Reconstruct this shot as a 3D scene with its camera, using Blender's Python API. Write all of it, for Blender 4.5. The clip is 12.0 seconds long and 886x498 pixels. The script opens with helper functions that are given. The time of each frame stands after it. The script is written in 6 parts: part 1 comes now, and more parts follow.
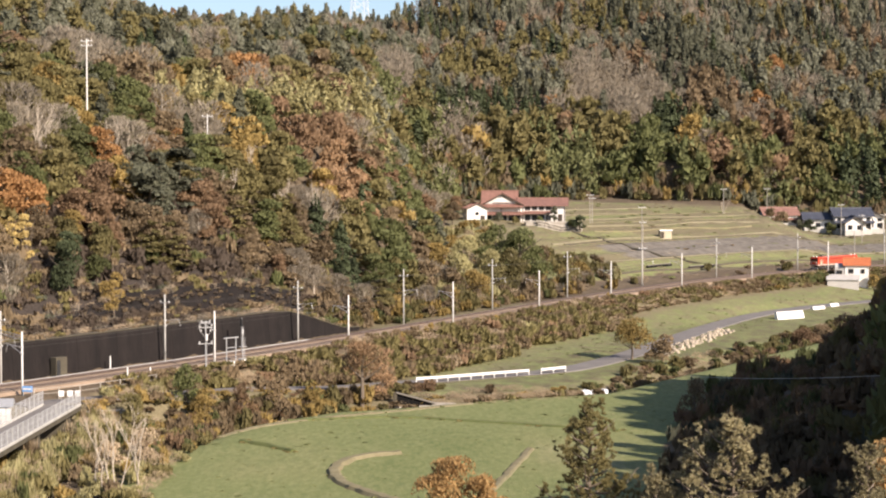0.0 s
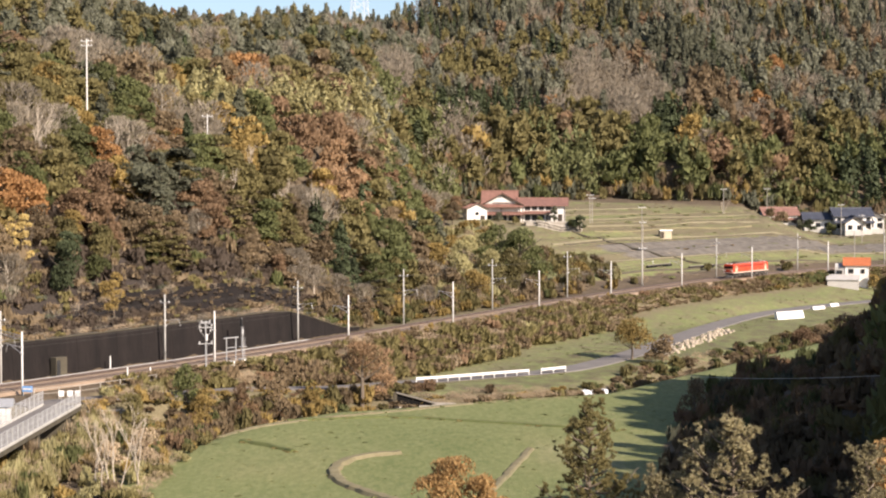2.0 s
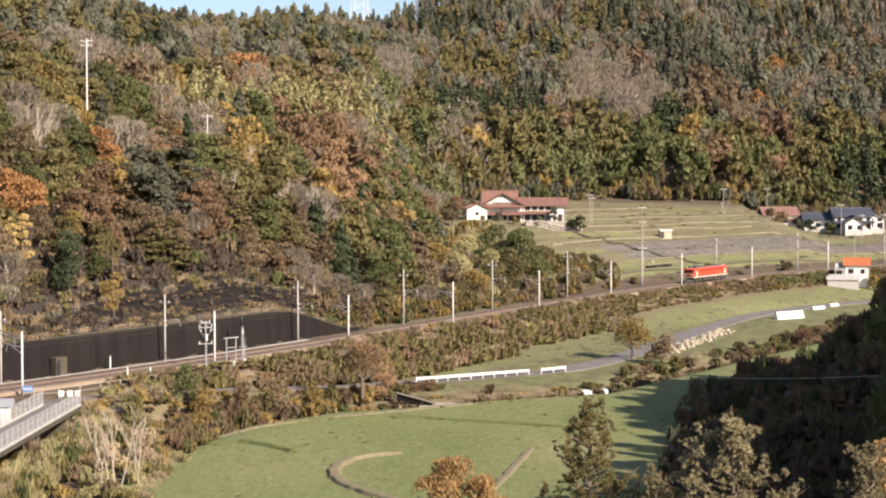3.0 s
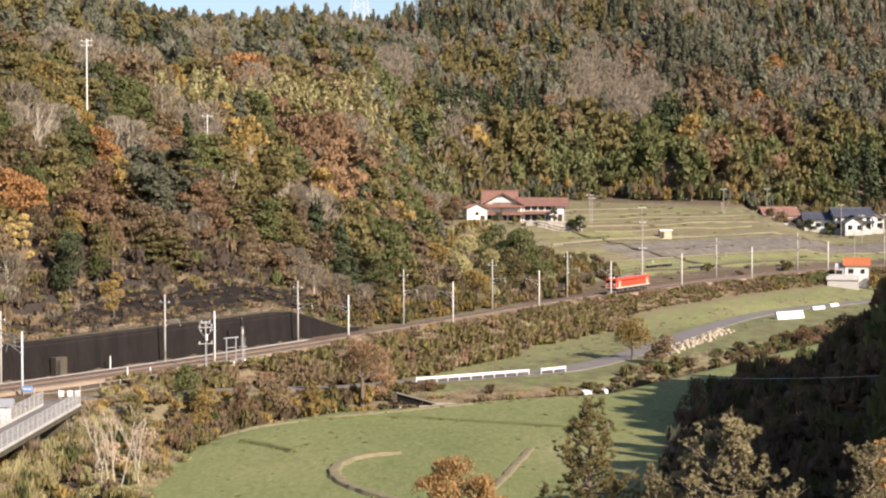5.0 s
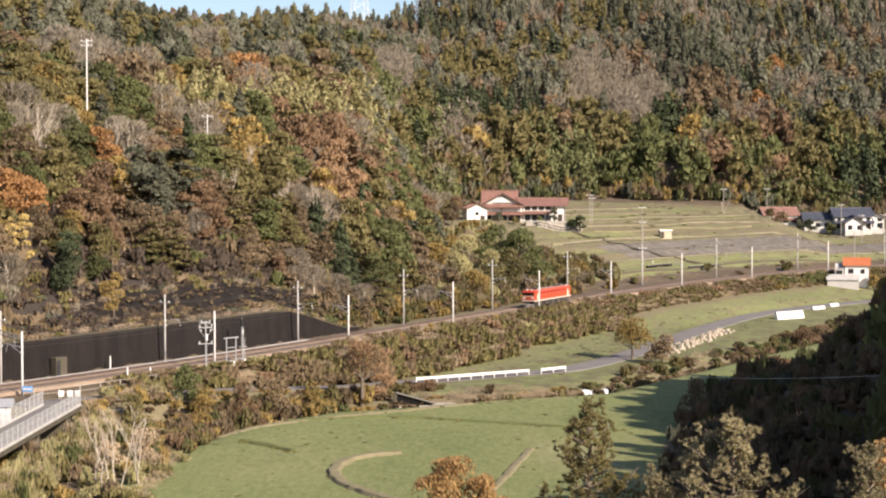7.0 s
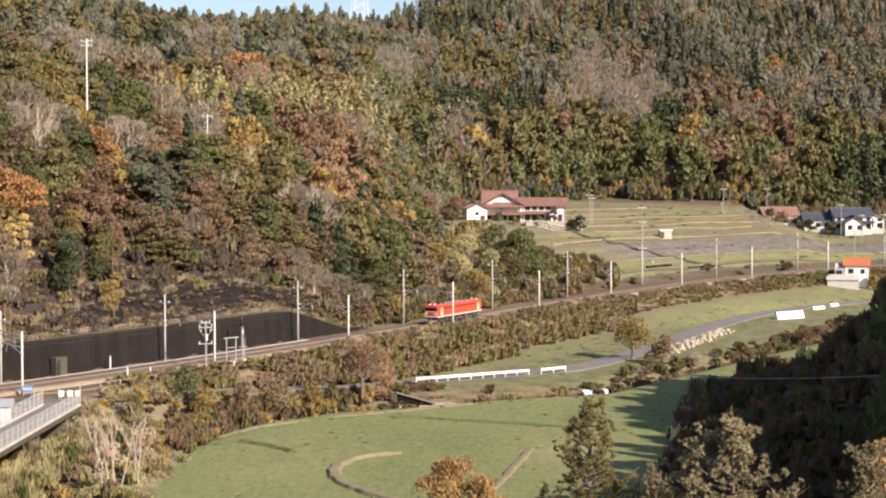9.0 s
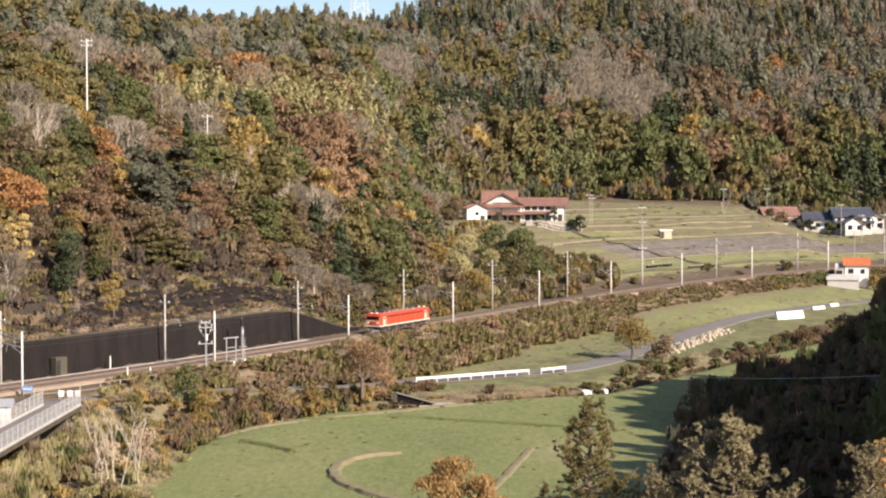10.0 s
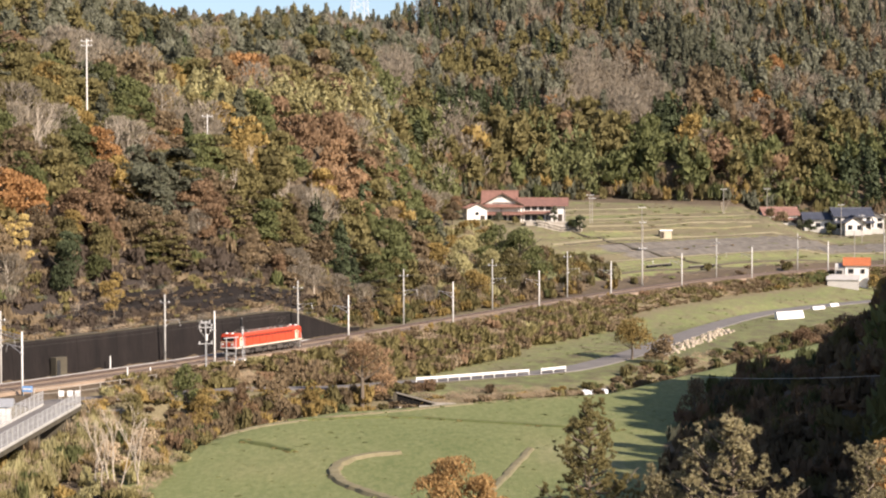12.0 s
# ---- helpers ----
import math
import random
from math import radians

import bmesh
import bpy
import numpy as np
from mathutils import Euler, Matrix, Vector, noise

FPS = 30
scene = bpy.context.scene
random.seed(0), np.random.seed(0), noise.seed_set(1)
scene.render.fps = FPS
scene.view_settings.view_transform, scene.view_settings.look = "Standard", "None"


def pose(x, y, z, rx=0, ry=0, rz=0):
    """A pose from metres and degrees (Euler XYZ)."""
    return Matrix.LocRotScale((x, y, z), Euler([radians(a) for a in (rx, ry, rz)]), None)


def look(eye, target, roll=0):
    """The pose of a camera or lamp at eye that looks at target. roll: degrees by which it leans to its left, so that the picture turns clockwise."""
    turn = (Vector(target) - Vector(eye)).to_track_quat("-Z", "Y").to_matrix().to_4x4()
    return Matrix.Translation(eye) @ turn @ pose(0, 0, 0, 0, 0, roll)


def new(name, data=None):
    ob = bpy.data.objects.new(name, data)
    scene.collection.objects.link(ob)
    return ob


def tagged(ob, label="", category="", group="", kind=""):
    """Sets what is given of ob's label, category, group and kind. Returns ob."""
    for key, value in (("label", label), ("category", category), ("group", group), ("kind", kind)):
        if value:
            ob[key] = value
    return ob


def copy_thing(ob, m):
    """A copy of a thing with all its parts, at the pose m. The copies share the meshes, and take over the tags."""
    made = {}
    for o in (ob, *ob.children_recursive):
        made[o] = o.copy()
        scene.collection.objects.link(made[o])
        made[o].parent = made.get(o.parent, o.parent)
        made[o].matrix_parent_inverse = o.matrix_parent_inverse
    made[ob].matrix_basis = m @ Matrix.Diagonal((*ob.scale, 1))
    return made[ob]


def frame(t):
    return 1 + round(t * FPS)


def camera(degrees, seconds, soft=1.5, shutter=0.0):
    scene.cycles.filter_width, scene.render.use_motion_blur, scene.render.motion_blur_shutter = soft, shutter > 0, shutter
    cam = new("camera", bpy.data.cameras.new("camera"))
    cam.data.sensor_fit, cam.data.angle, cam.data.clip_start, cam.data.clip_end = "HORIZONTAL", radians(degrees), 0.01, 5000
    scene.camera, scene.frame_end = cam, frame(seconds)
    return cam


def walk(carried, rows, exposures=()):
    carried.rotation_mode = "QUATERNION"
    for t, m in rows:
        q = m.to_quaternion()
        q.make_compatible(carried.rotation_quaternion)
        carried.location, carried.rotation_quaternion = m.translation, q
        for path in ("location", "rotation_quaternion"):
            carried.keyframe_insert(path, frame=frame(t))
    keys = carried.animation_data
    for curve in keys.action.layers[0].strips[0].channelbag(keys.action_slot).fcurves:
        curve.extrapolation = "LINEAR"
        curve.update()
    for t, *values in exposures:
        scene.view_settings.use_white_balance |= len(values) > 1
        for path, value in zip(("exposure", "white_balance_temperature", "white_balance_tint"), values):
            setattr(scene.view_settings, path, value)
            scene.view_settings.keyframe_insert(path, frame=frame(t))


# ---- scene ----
cam = camera(28.39, 12.0, soft=2.1)
EYE = pose(0.0, 0.0, 23.74, 88.293, 0.0, 0.0)
walk(cam, [(0.0, EYE), (12.0, EYE)], exposures=[(0.0, 0.9, 6950, 18), (12.0, 0.9, 6950, 18)])

# ---- daylight: low autumn sun from the right, clear sky ----
SUN_FROM = Vector((0.69, -0.71, 0.565)).normalized()
world = bpy.data.worlds.new("sky")
scene.world = world
world.use_nodes = True
wn = world.node_tree.nodes
sky = wn.new("ShaderNodeTexSky")
sky.sky_type, sky.sun_disc = "NISHITA", False
sky.sun_elevation = math.asin(SUN_FROM.z)
sky.sun_rotation = math.atan2(SUN_FROM.x, SUN_FROM.y)
sky.air_density, sky.dust_density, sky.ozone_density = 1.0, 1.2, 3.6
wn["Background"].inputs["Strength"].default_value = 0.094
world.node_tree.links.new(sky.outputs["Color"], wn["Background"].inputs["Color"])
sun = new("sun", bpy.data.lights.new("sun", "SUN"))
sun.data.energy, sun.data.angle, sun.data.color = 4.95, radians(0.6), (1.0, 0.93, 0.82)
sun.matrix_world = look(SUN_FROM * 300, (0, 0, 0))


# ---- materials ----
def material(name, build=None, rough=0.85, metal=0.0):
    m = bpy.data.materials.new(name)
    m.use_nodes = True
    nt = m.node_tree
    b = nt.nodes["Principled BSDF"]
    b.inputs["Roughness"].default_value, b.inputs["Metallic"].default_value = rough, metal
    b.inputs["Specular IOR Level"].default_value = 0.3
    if build:
        build(nt, b)
    return m


def nd(nt, kind, **inputs):
    n = nt.nodes.new(kind)
    for k, v in inputs.items():
        n.inputs[k.replace("_", " ")].default_value = v
    return n


def ramp(nt, fac, stops):
    r = nt.nodes.new("ShaderNodeValToRGB")
    while len(r.color_ramp.elements) < len(stops):
        r.color_ramp.elements.new(0.5)
    for e, (p, c) in zip(r.color_ramp.elements, stops):
        e.position, e.color = p, (*c, 1)
    nt.links.new(fac, r.inputs["Fac"])
    return r.outputs["Color"]


def noise_at(nt, scale, detail=4.0, rough=0.55, where="Object", stretch=None):
    tc = nt.nodes.new("ShaderNodeTexCoord")
    src = tc.outputs[where]
    if stretch:
        mp = nt.nodes.new("ShaderNodeMapping")
        mp.inputs["Scale"].default_value = stretch
        nt.links.new(src, mp.inputs["Vector"])
        src = mp.outputs["Vector"]
    n = nd(nt, "ShaderNodeTexNoise", Scale=scale, Detail=detail, Roughness=rough)
    nt.links.new(src, n.inputs["Vector"])
    return n.outputs["Fac"]


def mixed(nt, fac, a, b, blend="MIX"):
    m = nt.nodes.new("ShaderNodeMix")
    m.data_type, m.blend_type = "RGBA", blend
    for sock, v in ((m.inputs[0], fac), (m.inputs[6], a), (m.inputs[7], b)):
        if isinstance(v, (float, int)):
            sock.default_value = v
        elif isinstance(v, tuple):
            sock.default_value = (*v, 1)
        else:
            nt.links.new(v, sock)
    return m.outputs[2]


def bumped(nt, b, fac, strength=0.3, distance=0.05):
    bp = nd(nt, "ShaderNodeBump", Strength=strength, Distance=distance)
    nt.links.new(fac, bp.inputs["Height"])
    nt.links.new(bp.outputs["Normal"], b.inputs["Normal"])


def worn(name, light, dark, scale=1.2, fine=9.0, rough=0.8, metal=0.0, bump=0.25, stretch=None, dist=0.03):
    """A surface whose colour wanders between two tones at two scales, with fine relief."""
    def build(nt, b):
        big = noise_at(nt, scale, 5.0, stretch=stretch)
        small = noise_at(nt, fine, 6.0, 0.65, stretch=stretch)
        c1 = ramp(nt, big, [(0.3, dark), (0.7, light)])
        c2 = ramp(nt, small, [(0.25, tuple(v * 0.72 for v in dark)), (0.75, tuple(min(1, v * 1.12) for v in light))])
        nt.links.new(mixed(nt, 0.45, c1, c2), b.inputs["Base Color"])
        bumped(nt, b, small, bump, dist)
    return material(name, build, rough, metal)


def leafy(name, mid, spread=0.16):
    """Foliage: every leaf clump takes its own tone, patches wander over the crown."""
    def build(nt, b):
        geo = nt.nodes.new("ShaderNodeNewGeometry")
        info = nt.nodes.new("ShaderNodeObjectInfo")
        big = noise_at(nt, 0.22, 3.0)
        tones = [tuple(v * g for v in mid) for g in (0.74, 1.0, 1.28)]
        k = len(tones)
        stops = [((i + 0.5) / k, c) for i, c in enumerate(tones)]
        own = ramp(nt, geo.outputs["Random Per Island"], stops)
        patch = ramp(nt, big, [(0.32 + 0.36 * i / max(1, k - 1), c) for i, c in enumerate(tones)])
        base = mixed(nt, spread, patch, own)
        hue = nt.nodes.new("ShaderNodeHueSaturation")
        mr = nd(nt, "ShaderNodeMapRange", To_Min=0.58, To_Max=0.96)
        nt.links.new(info.outputs["Random"], mr.inputs["Value"])
        nt.links.new(mr.outputs["Result"], hue.inputs["Value"])
        nt.links.new(base, hue.inputs["Color"])
        nt.links.new(hue.outputs["Color"], b.inputs["Base Color"])
        thin = nt.nodes.new("ShaderNodeBsdfTranslucent")
        nt.links.new(hue.outputs["Color"], thin.inputs["Color"])
        both = nd(nt, "ShaderNodeMixShader", Fac=0.32)
        nt.links.new(b.outputs["BSDF"], both.inputs[1])
        nt.links.new(thin.outputs["BSDF"], both.inputs[2])
        nt.links.new(both.outputs["Shader"], nt.nodes["Material Output"].inputs["Surface"])
    return material(name, build, 0.8)


LEAF = {
    "olive": leafy("olive_leaves", (0.222, 0.188, 0.076)),
    "green": leafy("green_leaves", (0.152, 0.164, 0.062)),
    "dark": leafy("dark_evergreen_leaves", (0.147, 0.15, 0.098)),
    "gold": leafy("gold_leaves", (0.41, 0.29, 0.1)),
    "cedar": leafy("deep_green_cedar_leaves", (0.085, 0.105, 0.05)),
    # lighter grey-green with the haze of the high slopes painted in
    "hazed": leafy("haze_painted_grey_green_leaves", (0.214, 0.215, 0.15)),
    "yellow": leafy("bright_yellow_leaves", (0.66, 0.5, 0.2)),
    "rust": leafy("rust_leaves", (0.275, 0.175, 0.1)),
    "orange": leafy("orange_leaves", (0.42, 0.226, 0.092)),
    "brown": leafy("brown_leaves", (0.255, 0.186, 0.108)),
    "grey": leafy("grey_bare_twigs", (0.35, 0.298, 0.222)),
    "bamboo": leafy("bamboo_leaves", (0.42, 0.375, 0.18)),
    "amber": leafy("amber_leaves", (0.57, 0.36, 0.15)),
    "russet": leafy("russet_leaves", (0.41, 0.262, 0.145)),
    "canes": leafy("green_bamboo_leaves", (0.2, 0.21, 0.088)),
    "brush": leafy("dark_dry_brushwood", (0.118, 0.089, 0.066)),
    "straw": leafy("dry_straw_grass", (0.54, 0.42, 0.28)),
    "pine": leafy("pine_needles", (0.4, 0.345, 0.19)),
    "grass": leafy("meadow_grass_blades", (0.2, 0.21, 0.085)),
}
BARK = worn("bark", (0.20, 0.16, 0.12), (0.09, 0.07, 0.05), 1.5, 8.0, 0.9)
PALE_BARK = worn("pale_bark", (0.52, 0.45, 0.36), (0.32, 0.27, 0.21), 1.5, 8.0, 0.9)
CONCRETE = worn("concrete", (0.52, 0.50, 0.46), (0.34, 0.33, 0.30), 0.6, 7.0, 0.9)
PALE_CONCRETE = worn("pale_concrete", (0.74, 0.72, 0.68), (0.58, 0.56, 0.52), 0.8, 7.0, 0.9)
ASPHALT = worn("asphalt", (0.21, 0.192, 0.176), (0.125, 0.115, 0.107), 0.35, 14.0, 0.92)
BALLAST = worn("ballast", (0.33, 0.24, 0.165), (0.2, 0.145, 0.1), 0.5, 16.0, 0.95, bump=0.8, dist=0.06)
RAIL = worn("rail_steel", (0.30, 0.24, 0.20), (0.18, 0.12, 0.09), 0.8, 12.0, 0.5, 0.7)
SLEEPER = worn("sleeper_concrete", (0.30, 0.26, 0.22), (0.19, 0.16, 0.13), 1.2, 9.0, 0.9)
STEEL = worn("galvanised_steel", (0.58, 0.58, 0.57), (0.42, 0.42, 0.41), 2.0, 12.0, 0.5, 0.5)
WHITE = worn("white_paint", (0.82, 0.81, 0.78), (0.70, 0.68, 0.64), 0.7, 8.0, 0.55)
ROUGHCAST = worn("grey_roughcast_wall", (0.5, 0.475, 0.44), (0.38, 0.36, 0.33), 0.6, 5.0, 0.9)
PLASTER = worn("white_plaster", (0.74, 0.72, 0.68), (0.58, 0.555, 0.51), 0.5, 6.0, 0.85)
DARK = worn("dark_stained_timber", (0.075, 0.055, 0.04), (0.035, 0.028, 0.022), 1.0, 9.0, 0.7)
REDTILE = worn("red_glazed_tile", (0.28, 0.15, 0.115), (0.17, 0.09, 0.072), 0.7, 6.0, 0.55)
ORANGETILE = worn("orange_tile", (0.52, 0.17, 0.07), (0.38, 0.12, 0.055), 0.7, 6.0, 0.55)
BLUETILE = worn("slate_blue_tile", (0.075, 0.082, 0.105), (0.04, 0.045, 0.06), 0.7, 6.0, 0.6)
STONE = worn("field_stone", (0.42, 0.38, 0.32), (0.24, 0.215, 0.18), 0.9, 5.0, 0.9, bump=0.5)
RUBBLE = worn("pale_rubble_stone", (0.45, 0.38, 0.29), (0.28, 0.235, 0.175), 0.9, 5.0, 0.9, bump=0.5)
# near black throughout, with upright stain streaks
WALLSTAIN = worn("stain_streaked_dark_concrete", (0.019, 0.0142, 0.0125), (0.0035, 0.0029, 0.0027), 0.45, 3.0, 0.95, stretch=(1, 1, 0.18))
WIRE = worn("dull_wire", (0.075, 0.07, 0.065), (0.04, 0.038, 0.036), 2.0, 9.0, 0.7, 0.2)
PALE_WIRE = worn("pale_wire", (0.65, 0.63, 0.58), (0.5, 0.48, 0.44), 2.0, 9.0, 0.6)
GLASS = worn("window_glass", (0.03, 0.035, 0.04), (0.015, 0.018, 0.022), 0.8, 3.0, 0.12, bump=0.01)
REDPAINT = worn("vermilion_paint", (0.55, 0.074, 0.034), (0.44, 0.058, 0.028), 0.6, 4.0, 0.42, bump=0.03)
PINKRED = worn("sooty_faded_red_roof", (0.34, 0.2, 0.155), (0.2, 0.125, 0.1), 0.6, 4.0, 0.5, bump=0.03)
BAND = worn("dusty_white_band", (0.68, 0.6, 0.5), (0.52, 0.45, 0.37), 0.7, 6.0, 0.6, bump=0.03)
CREAM = worn("cream_paint", (0.78, 0.66, 0.42), (0.62, 0.52, 0.33), 0.7, 6.0, 0.5, bump=0.03)
UNDER = worn("dusty_underframe", (0.105, 0.09, 0.077), (0.018, 0.016, 0.0145), 1.2, 6.0, 0.8)
BLACK = worn("black_paint_and_shade", (0.03, 0.03, 0.03), (0.02, 0.02, 0.02), 1.0, 5.0, 0.7)
BLUE = worn("blue_sheet", (0.20, 0.42, 0.75), (0.14, 0.32, 0.62), 1.0, 5.0, 0.6)
WATER = material("stream_water", None, 0.06)
WATER.node_tree.nodes["Principled BSDF"].inputs["Base Color"].default_value = (0.02, 0.028, 0.026, 1)
bumped(WATER.node_tree, WATER.node_tree.nodes["Principled BSDF"], noise_at(WATER.node_tree, 1.4), 0.3, 0.1)
FOAM = worn("white_water", (0.9, 0.9, 0.9), (0.7, 0.72, 0.74), 1.5, 6.0, 0.5)


def build_ground(nt, b):
    def zone(name):
        a = nt.nodes.new("ShaderNodeAttribute")
        a.attribute_name = name
        return a.outputs["Fac"]

    def ragged(fac, lo=0.35, hi=0.65, scale=0.35):
        n = noise_at(nt, scale, 5.0)
        s = nd(nt, "ShaderNodeMath")
        s.operation = "MULTIPLY_ADD"
        nt.links.new(n, s.inputs[0])
        s.inputs[1].default_value = 0.9
        nt.links.new(fac, s.inputs[2])
        mr = nd(nt, "ShaderNodeMapRange", From_Min=lo + 0.45, From_Max=hi + 0.45)
        nt.links.new(s.outputs[0], mr.inputs["Value"])
        return mr.outputs["Result"]

    soil = mixed(nt, 0.5, ramp(nt, noise_at(nt, 0.13, 5.0), [(0.3, (0.075, 0.055, 0.036)), (0.7, (0.155, 0.115, 0.073))]),
                 ramp(nt, noise_at(nt, 1.7, 6.0), [(0.3, (0.045, 0.034, 0.023)), (0.75, (0.17, 0.128, 0.08))]))
    grass = mixed(nt, 0.5, ramp(nt, noise_at(nt, 0.06, 6.0, 0.6, stretch=(1, 0.45, 1)), [(0.3, (0.122, 0.15, 0.05)), (0.48, (0.165, 0.187, 0.07)), (0.6, (0.2, 0.203, 0.084)), (0.72, (0.29, 0.262, 0.14))]),
                  ramp(nt, noise_at(nt, 1.5, 8.0, 0.75, stretch=(1, 0.35, 1)), [(0.34, (0.082, 0.113, 0.036)), (0.5, (0.17, 0.186, 0.07)), (0.66, (0.275, 0.268, 0.125))]))
    dry = mixed(nt, 0.5, ramp(nt, noise_at(nt, 0.12, 5.0), [(0.3, (0.1, 0.083, 0.047)), (0.55, (0.15, 0.126, 0.072)), (0.75, (0.118, 0.121, 0.053))]),
                ramp(nt, noise_at(nt, 1.6, 7.0), [(0.3, (0.108, 0.09, 0.05)), (0.75, (0.265, 0.222, 0.132))]))
    tilled = ramp(nt, noise_at(nt, 0.5, 6.0), [(0.3, (0.1, 0.088, 0.074)), (0.7, (0.195, 0.173, 0.142))])
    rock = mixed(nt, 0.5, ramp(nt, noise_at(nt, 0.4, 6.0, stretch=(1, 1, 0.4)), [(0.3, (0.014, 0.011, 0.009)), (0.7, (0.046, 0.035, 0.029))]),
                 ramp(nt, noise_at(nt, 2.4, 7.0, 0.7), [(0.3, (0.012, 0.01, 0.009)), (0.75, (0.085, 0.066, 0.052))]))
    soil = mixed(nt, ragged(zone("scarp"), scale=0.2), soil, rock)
    c = mixed(nt, ragged(zone("dry")), soil, dry)
    c = mixed(nt, ragged(zone("grass")), c, grass)
    c = mixed(nt, ragged(zone("tilled")), c, tilled)
    nt.links.new(c, b.inputs["Base Color"])
    bumped(nt, b, noise_at(nt, 2.2, 8.0, 0.7), 0.7, 0.25)


GROUND = material("field_and_forest_soil", build_ground, 0.95)


# ---- mesh helpers ----
class Shape:
    """Vertices and faces gathered for one mesh."""

    def __init__(self):
        self.v, self.f, self.mi = [], [], []

    def add(self, verts, faces, mi=0):
        o = len(self.v)
        self.v.extend(tuple(p) for p in verts)
        self.f.extend(tuple(i + o for i in f) for f in faces)
        self.mi.extend([mi] * len(faces))
        return self

    def box(self, a, b, m=None, mi=0, bevel=0.0):
        x0, y0, z0 = a
        x1, y1, z1 = b
        if bevel:
            e = bevel
            rings = [(z0, e), (z0 + e, 0), (z1 - e, 0), (z1, e)]
            vs, fs = [], []
            for z, i in rings:
                vs += [(x0 + i, y0 + e, z), (x0 + e, y0 + i, z), (x1 - e, y0 + i, z), (x1 - i, y0 + e, z),
                       (x1 - i, y1 - e, z), (x1 - e, y1 - i, z), (x0 + e, y1 - i, z), (x0 + i, y1 - e, z)]
            fs.append(tuple(range(7, -1, -1)))
            for r in range(3):
                fs += [(r * 8 + k, r * 8 + (k + 1) % 8, r * 8 + 8 + (k + 1) % 8, r * 8 + 8 + k) for k in range(8)]
            fs.append(tuple(range(24, 32)))
        else:
            vs = [(x0, y0, z0), (x1, y0, z0), (x1, y1, z0), (x0, y1, z0), (x0, y0, z1), (x1, y0, z1), (x1, y1, z1), (x0, y1, z1)]
            fs = [(3, 2, 1, 0), (4, 5, 6, 7), (0, 1, 5, 4), (1, 2, 6, 5), (2, 3, 7, 6), (3, 0, 4, 7)]
        if m is not None:
            vs = [m @ Vector(p) for p in vs]
        return self.add(vs, fs, mi)

    def tube(self, pts, radii, sides=6, mi=0, caps=True):
        pts = [Vector(p) for p in pts]
        if isinstance(radii, (int, float)):
            radii = [radii] * len(pts)
        vs, fs = [], []
        for i, p in enumerate(pts):
            d = (pts[min(i + 1, len(pts) - 1)] - pts[max(i - 1, 0)]).normalized()
            u = d.orthogonal().normalized() if abs(d.z) < 0.95 else Vector((1, 0, 0))
            u = (u - d * u.dot(d)).normalized()
            if abs(d.z) < 0.95:
                u = Vector((-d.y, d.x, 0)).normalized()
            w = d.cross(u)
            for k in range(sides):
                a = 2 * math.pi * k / sides
                vs.append(p + (u * math.cos(a) + w * math.sin(a)) * radii[i])
        for i in range(len(pts) - 1):
            for k in range(sides):
                a, b2 = i * sides + k, i * sides + (k + 1) % sides
                fs.append((a, b2, b2 + sides, a + sides))
        if caps:
            fs.append(tuple(range(sides - 1, -1, -1)))
            fs.append(tuple(range((len(pts) - 1) * sides, len(pts) * sides)))
        return self.add(vs, fs, mi)

    def prism(self, outline, x0, x1, m=None, mi=0):
        """An outline in y, z drawn along x."""
        k = len(outline)
        vs = [(x0, y, z) for y, z in outline] + [(x1, y, z) for y, z in outline]
        fs = [tuple(range(k - 1, -1, -1)), tuple(range(k, 2 * k))] + [(i, (i + 1) % k, k + (i + 1) % k, k + i) for i in range(k)]
        if m is not None:
            vs = [m @ Vector(p) for p in vs]
        return self.add(vs, fs, mi)

    def mesh(self, name, mats, smooth=False):
        me = bpy.data.meshes.new(name)
        me.from_pydata(self.v, [], self.f)
        for m in mats if isinstance(mats, (list, tuple)) else [mats]:
            me.materials.append(m)
        me.polygons.foreach_set("material_index", self.mi)
        if smooth:
            me.shade_smooth()
        me.update()
        return me


def part(name, shape, mats, parent=None, label="", smooth=False, m=None):
    """Links a shape as ONE mesh object, under a thing or a part."""
    ob = new(name, shape if isinstance(shape, bpy.types.Mesh) else shape.mesh(name, mats, smooth))
    if m is not None:
        ob.matrix_basis = m
    ob.parent = parent
    return tagged(ob, label)


def thing(name, m, label, category, group="", kind=""):
    ob = new(name)
    ob.empty_display_size = 0.3
    ob.matrix_basis = m
    return tagged(ob, label, category, group, kind)


# ---- the railway's line: arc length q from the first bend, rising 2 in 100 ----
QS = np.arange(-140.0, 331.0, 1.0)
_c = np.clip(QS, -60, 285) / 100
TH = 1.0034 + 0.1472 * _c - 0.0704 * _c ** 2 - 0.0184 * _c ** 3
_dx, _dy = np.cos(TH), np.sin(TH)
TX = np.concatenate([[0], np.cumsum((_dx[1:] + _dx[:-1]) / 2)])
TY = np.concatenate([[0], np.cumsum((_dy[1:] + _dy[:-1]) / 2)])
TX, TY = TX - TX[140] - 31.49, TY - TY[140] + 259.624
GRADE = 0.0201


def track(q, n=0.0, dz=0.0):
    """Place beside the line: n metres to the valley side; dz above the rails."""
    th = float(np.interp(q, QS, TH))
    return Vector((float(np.interp(q, QS, TX)) + n * math.sin(th), float(np.interp(q, QS, TY)) - n * math.cos(th), GRADE * q + dz))


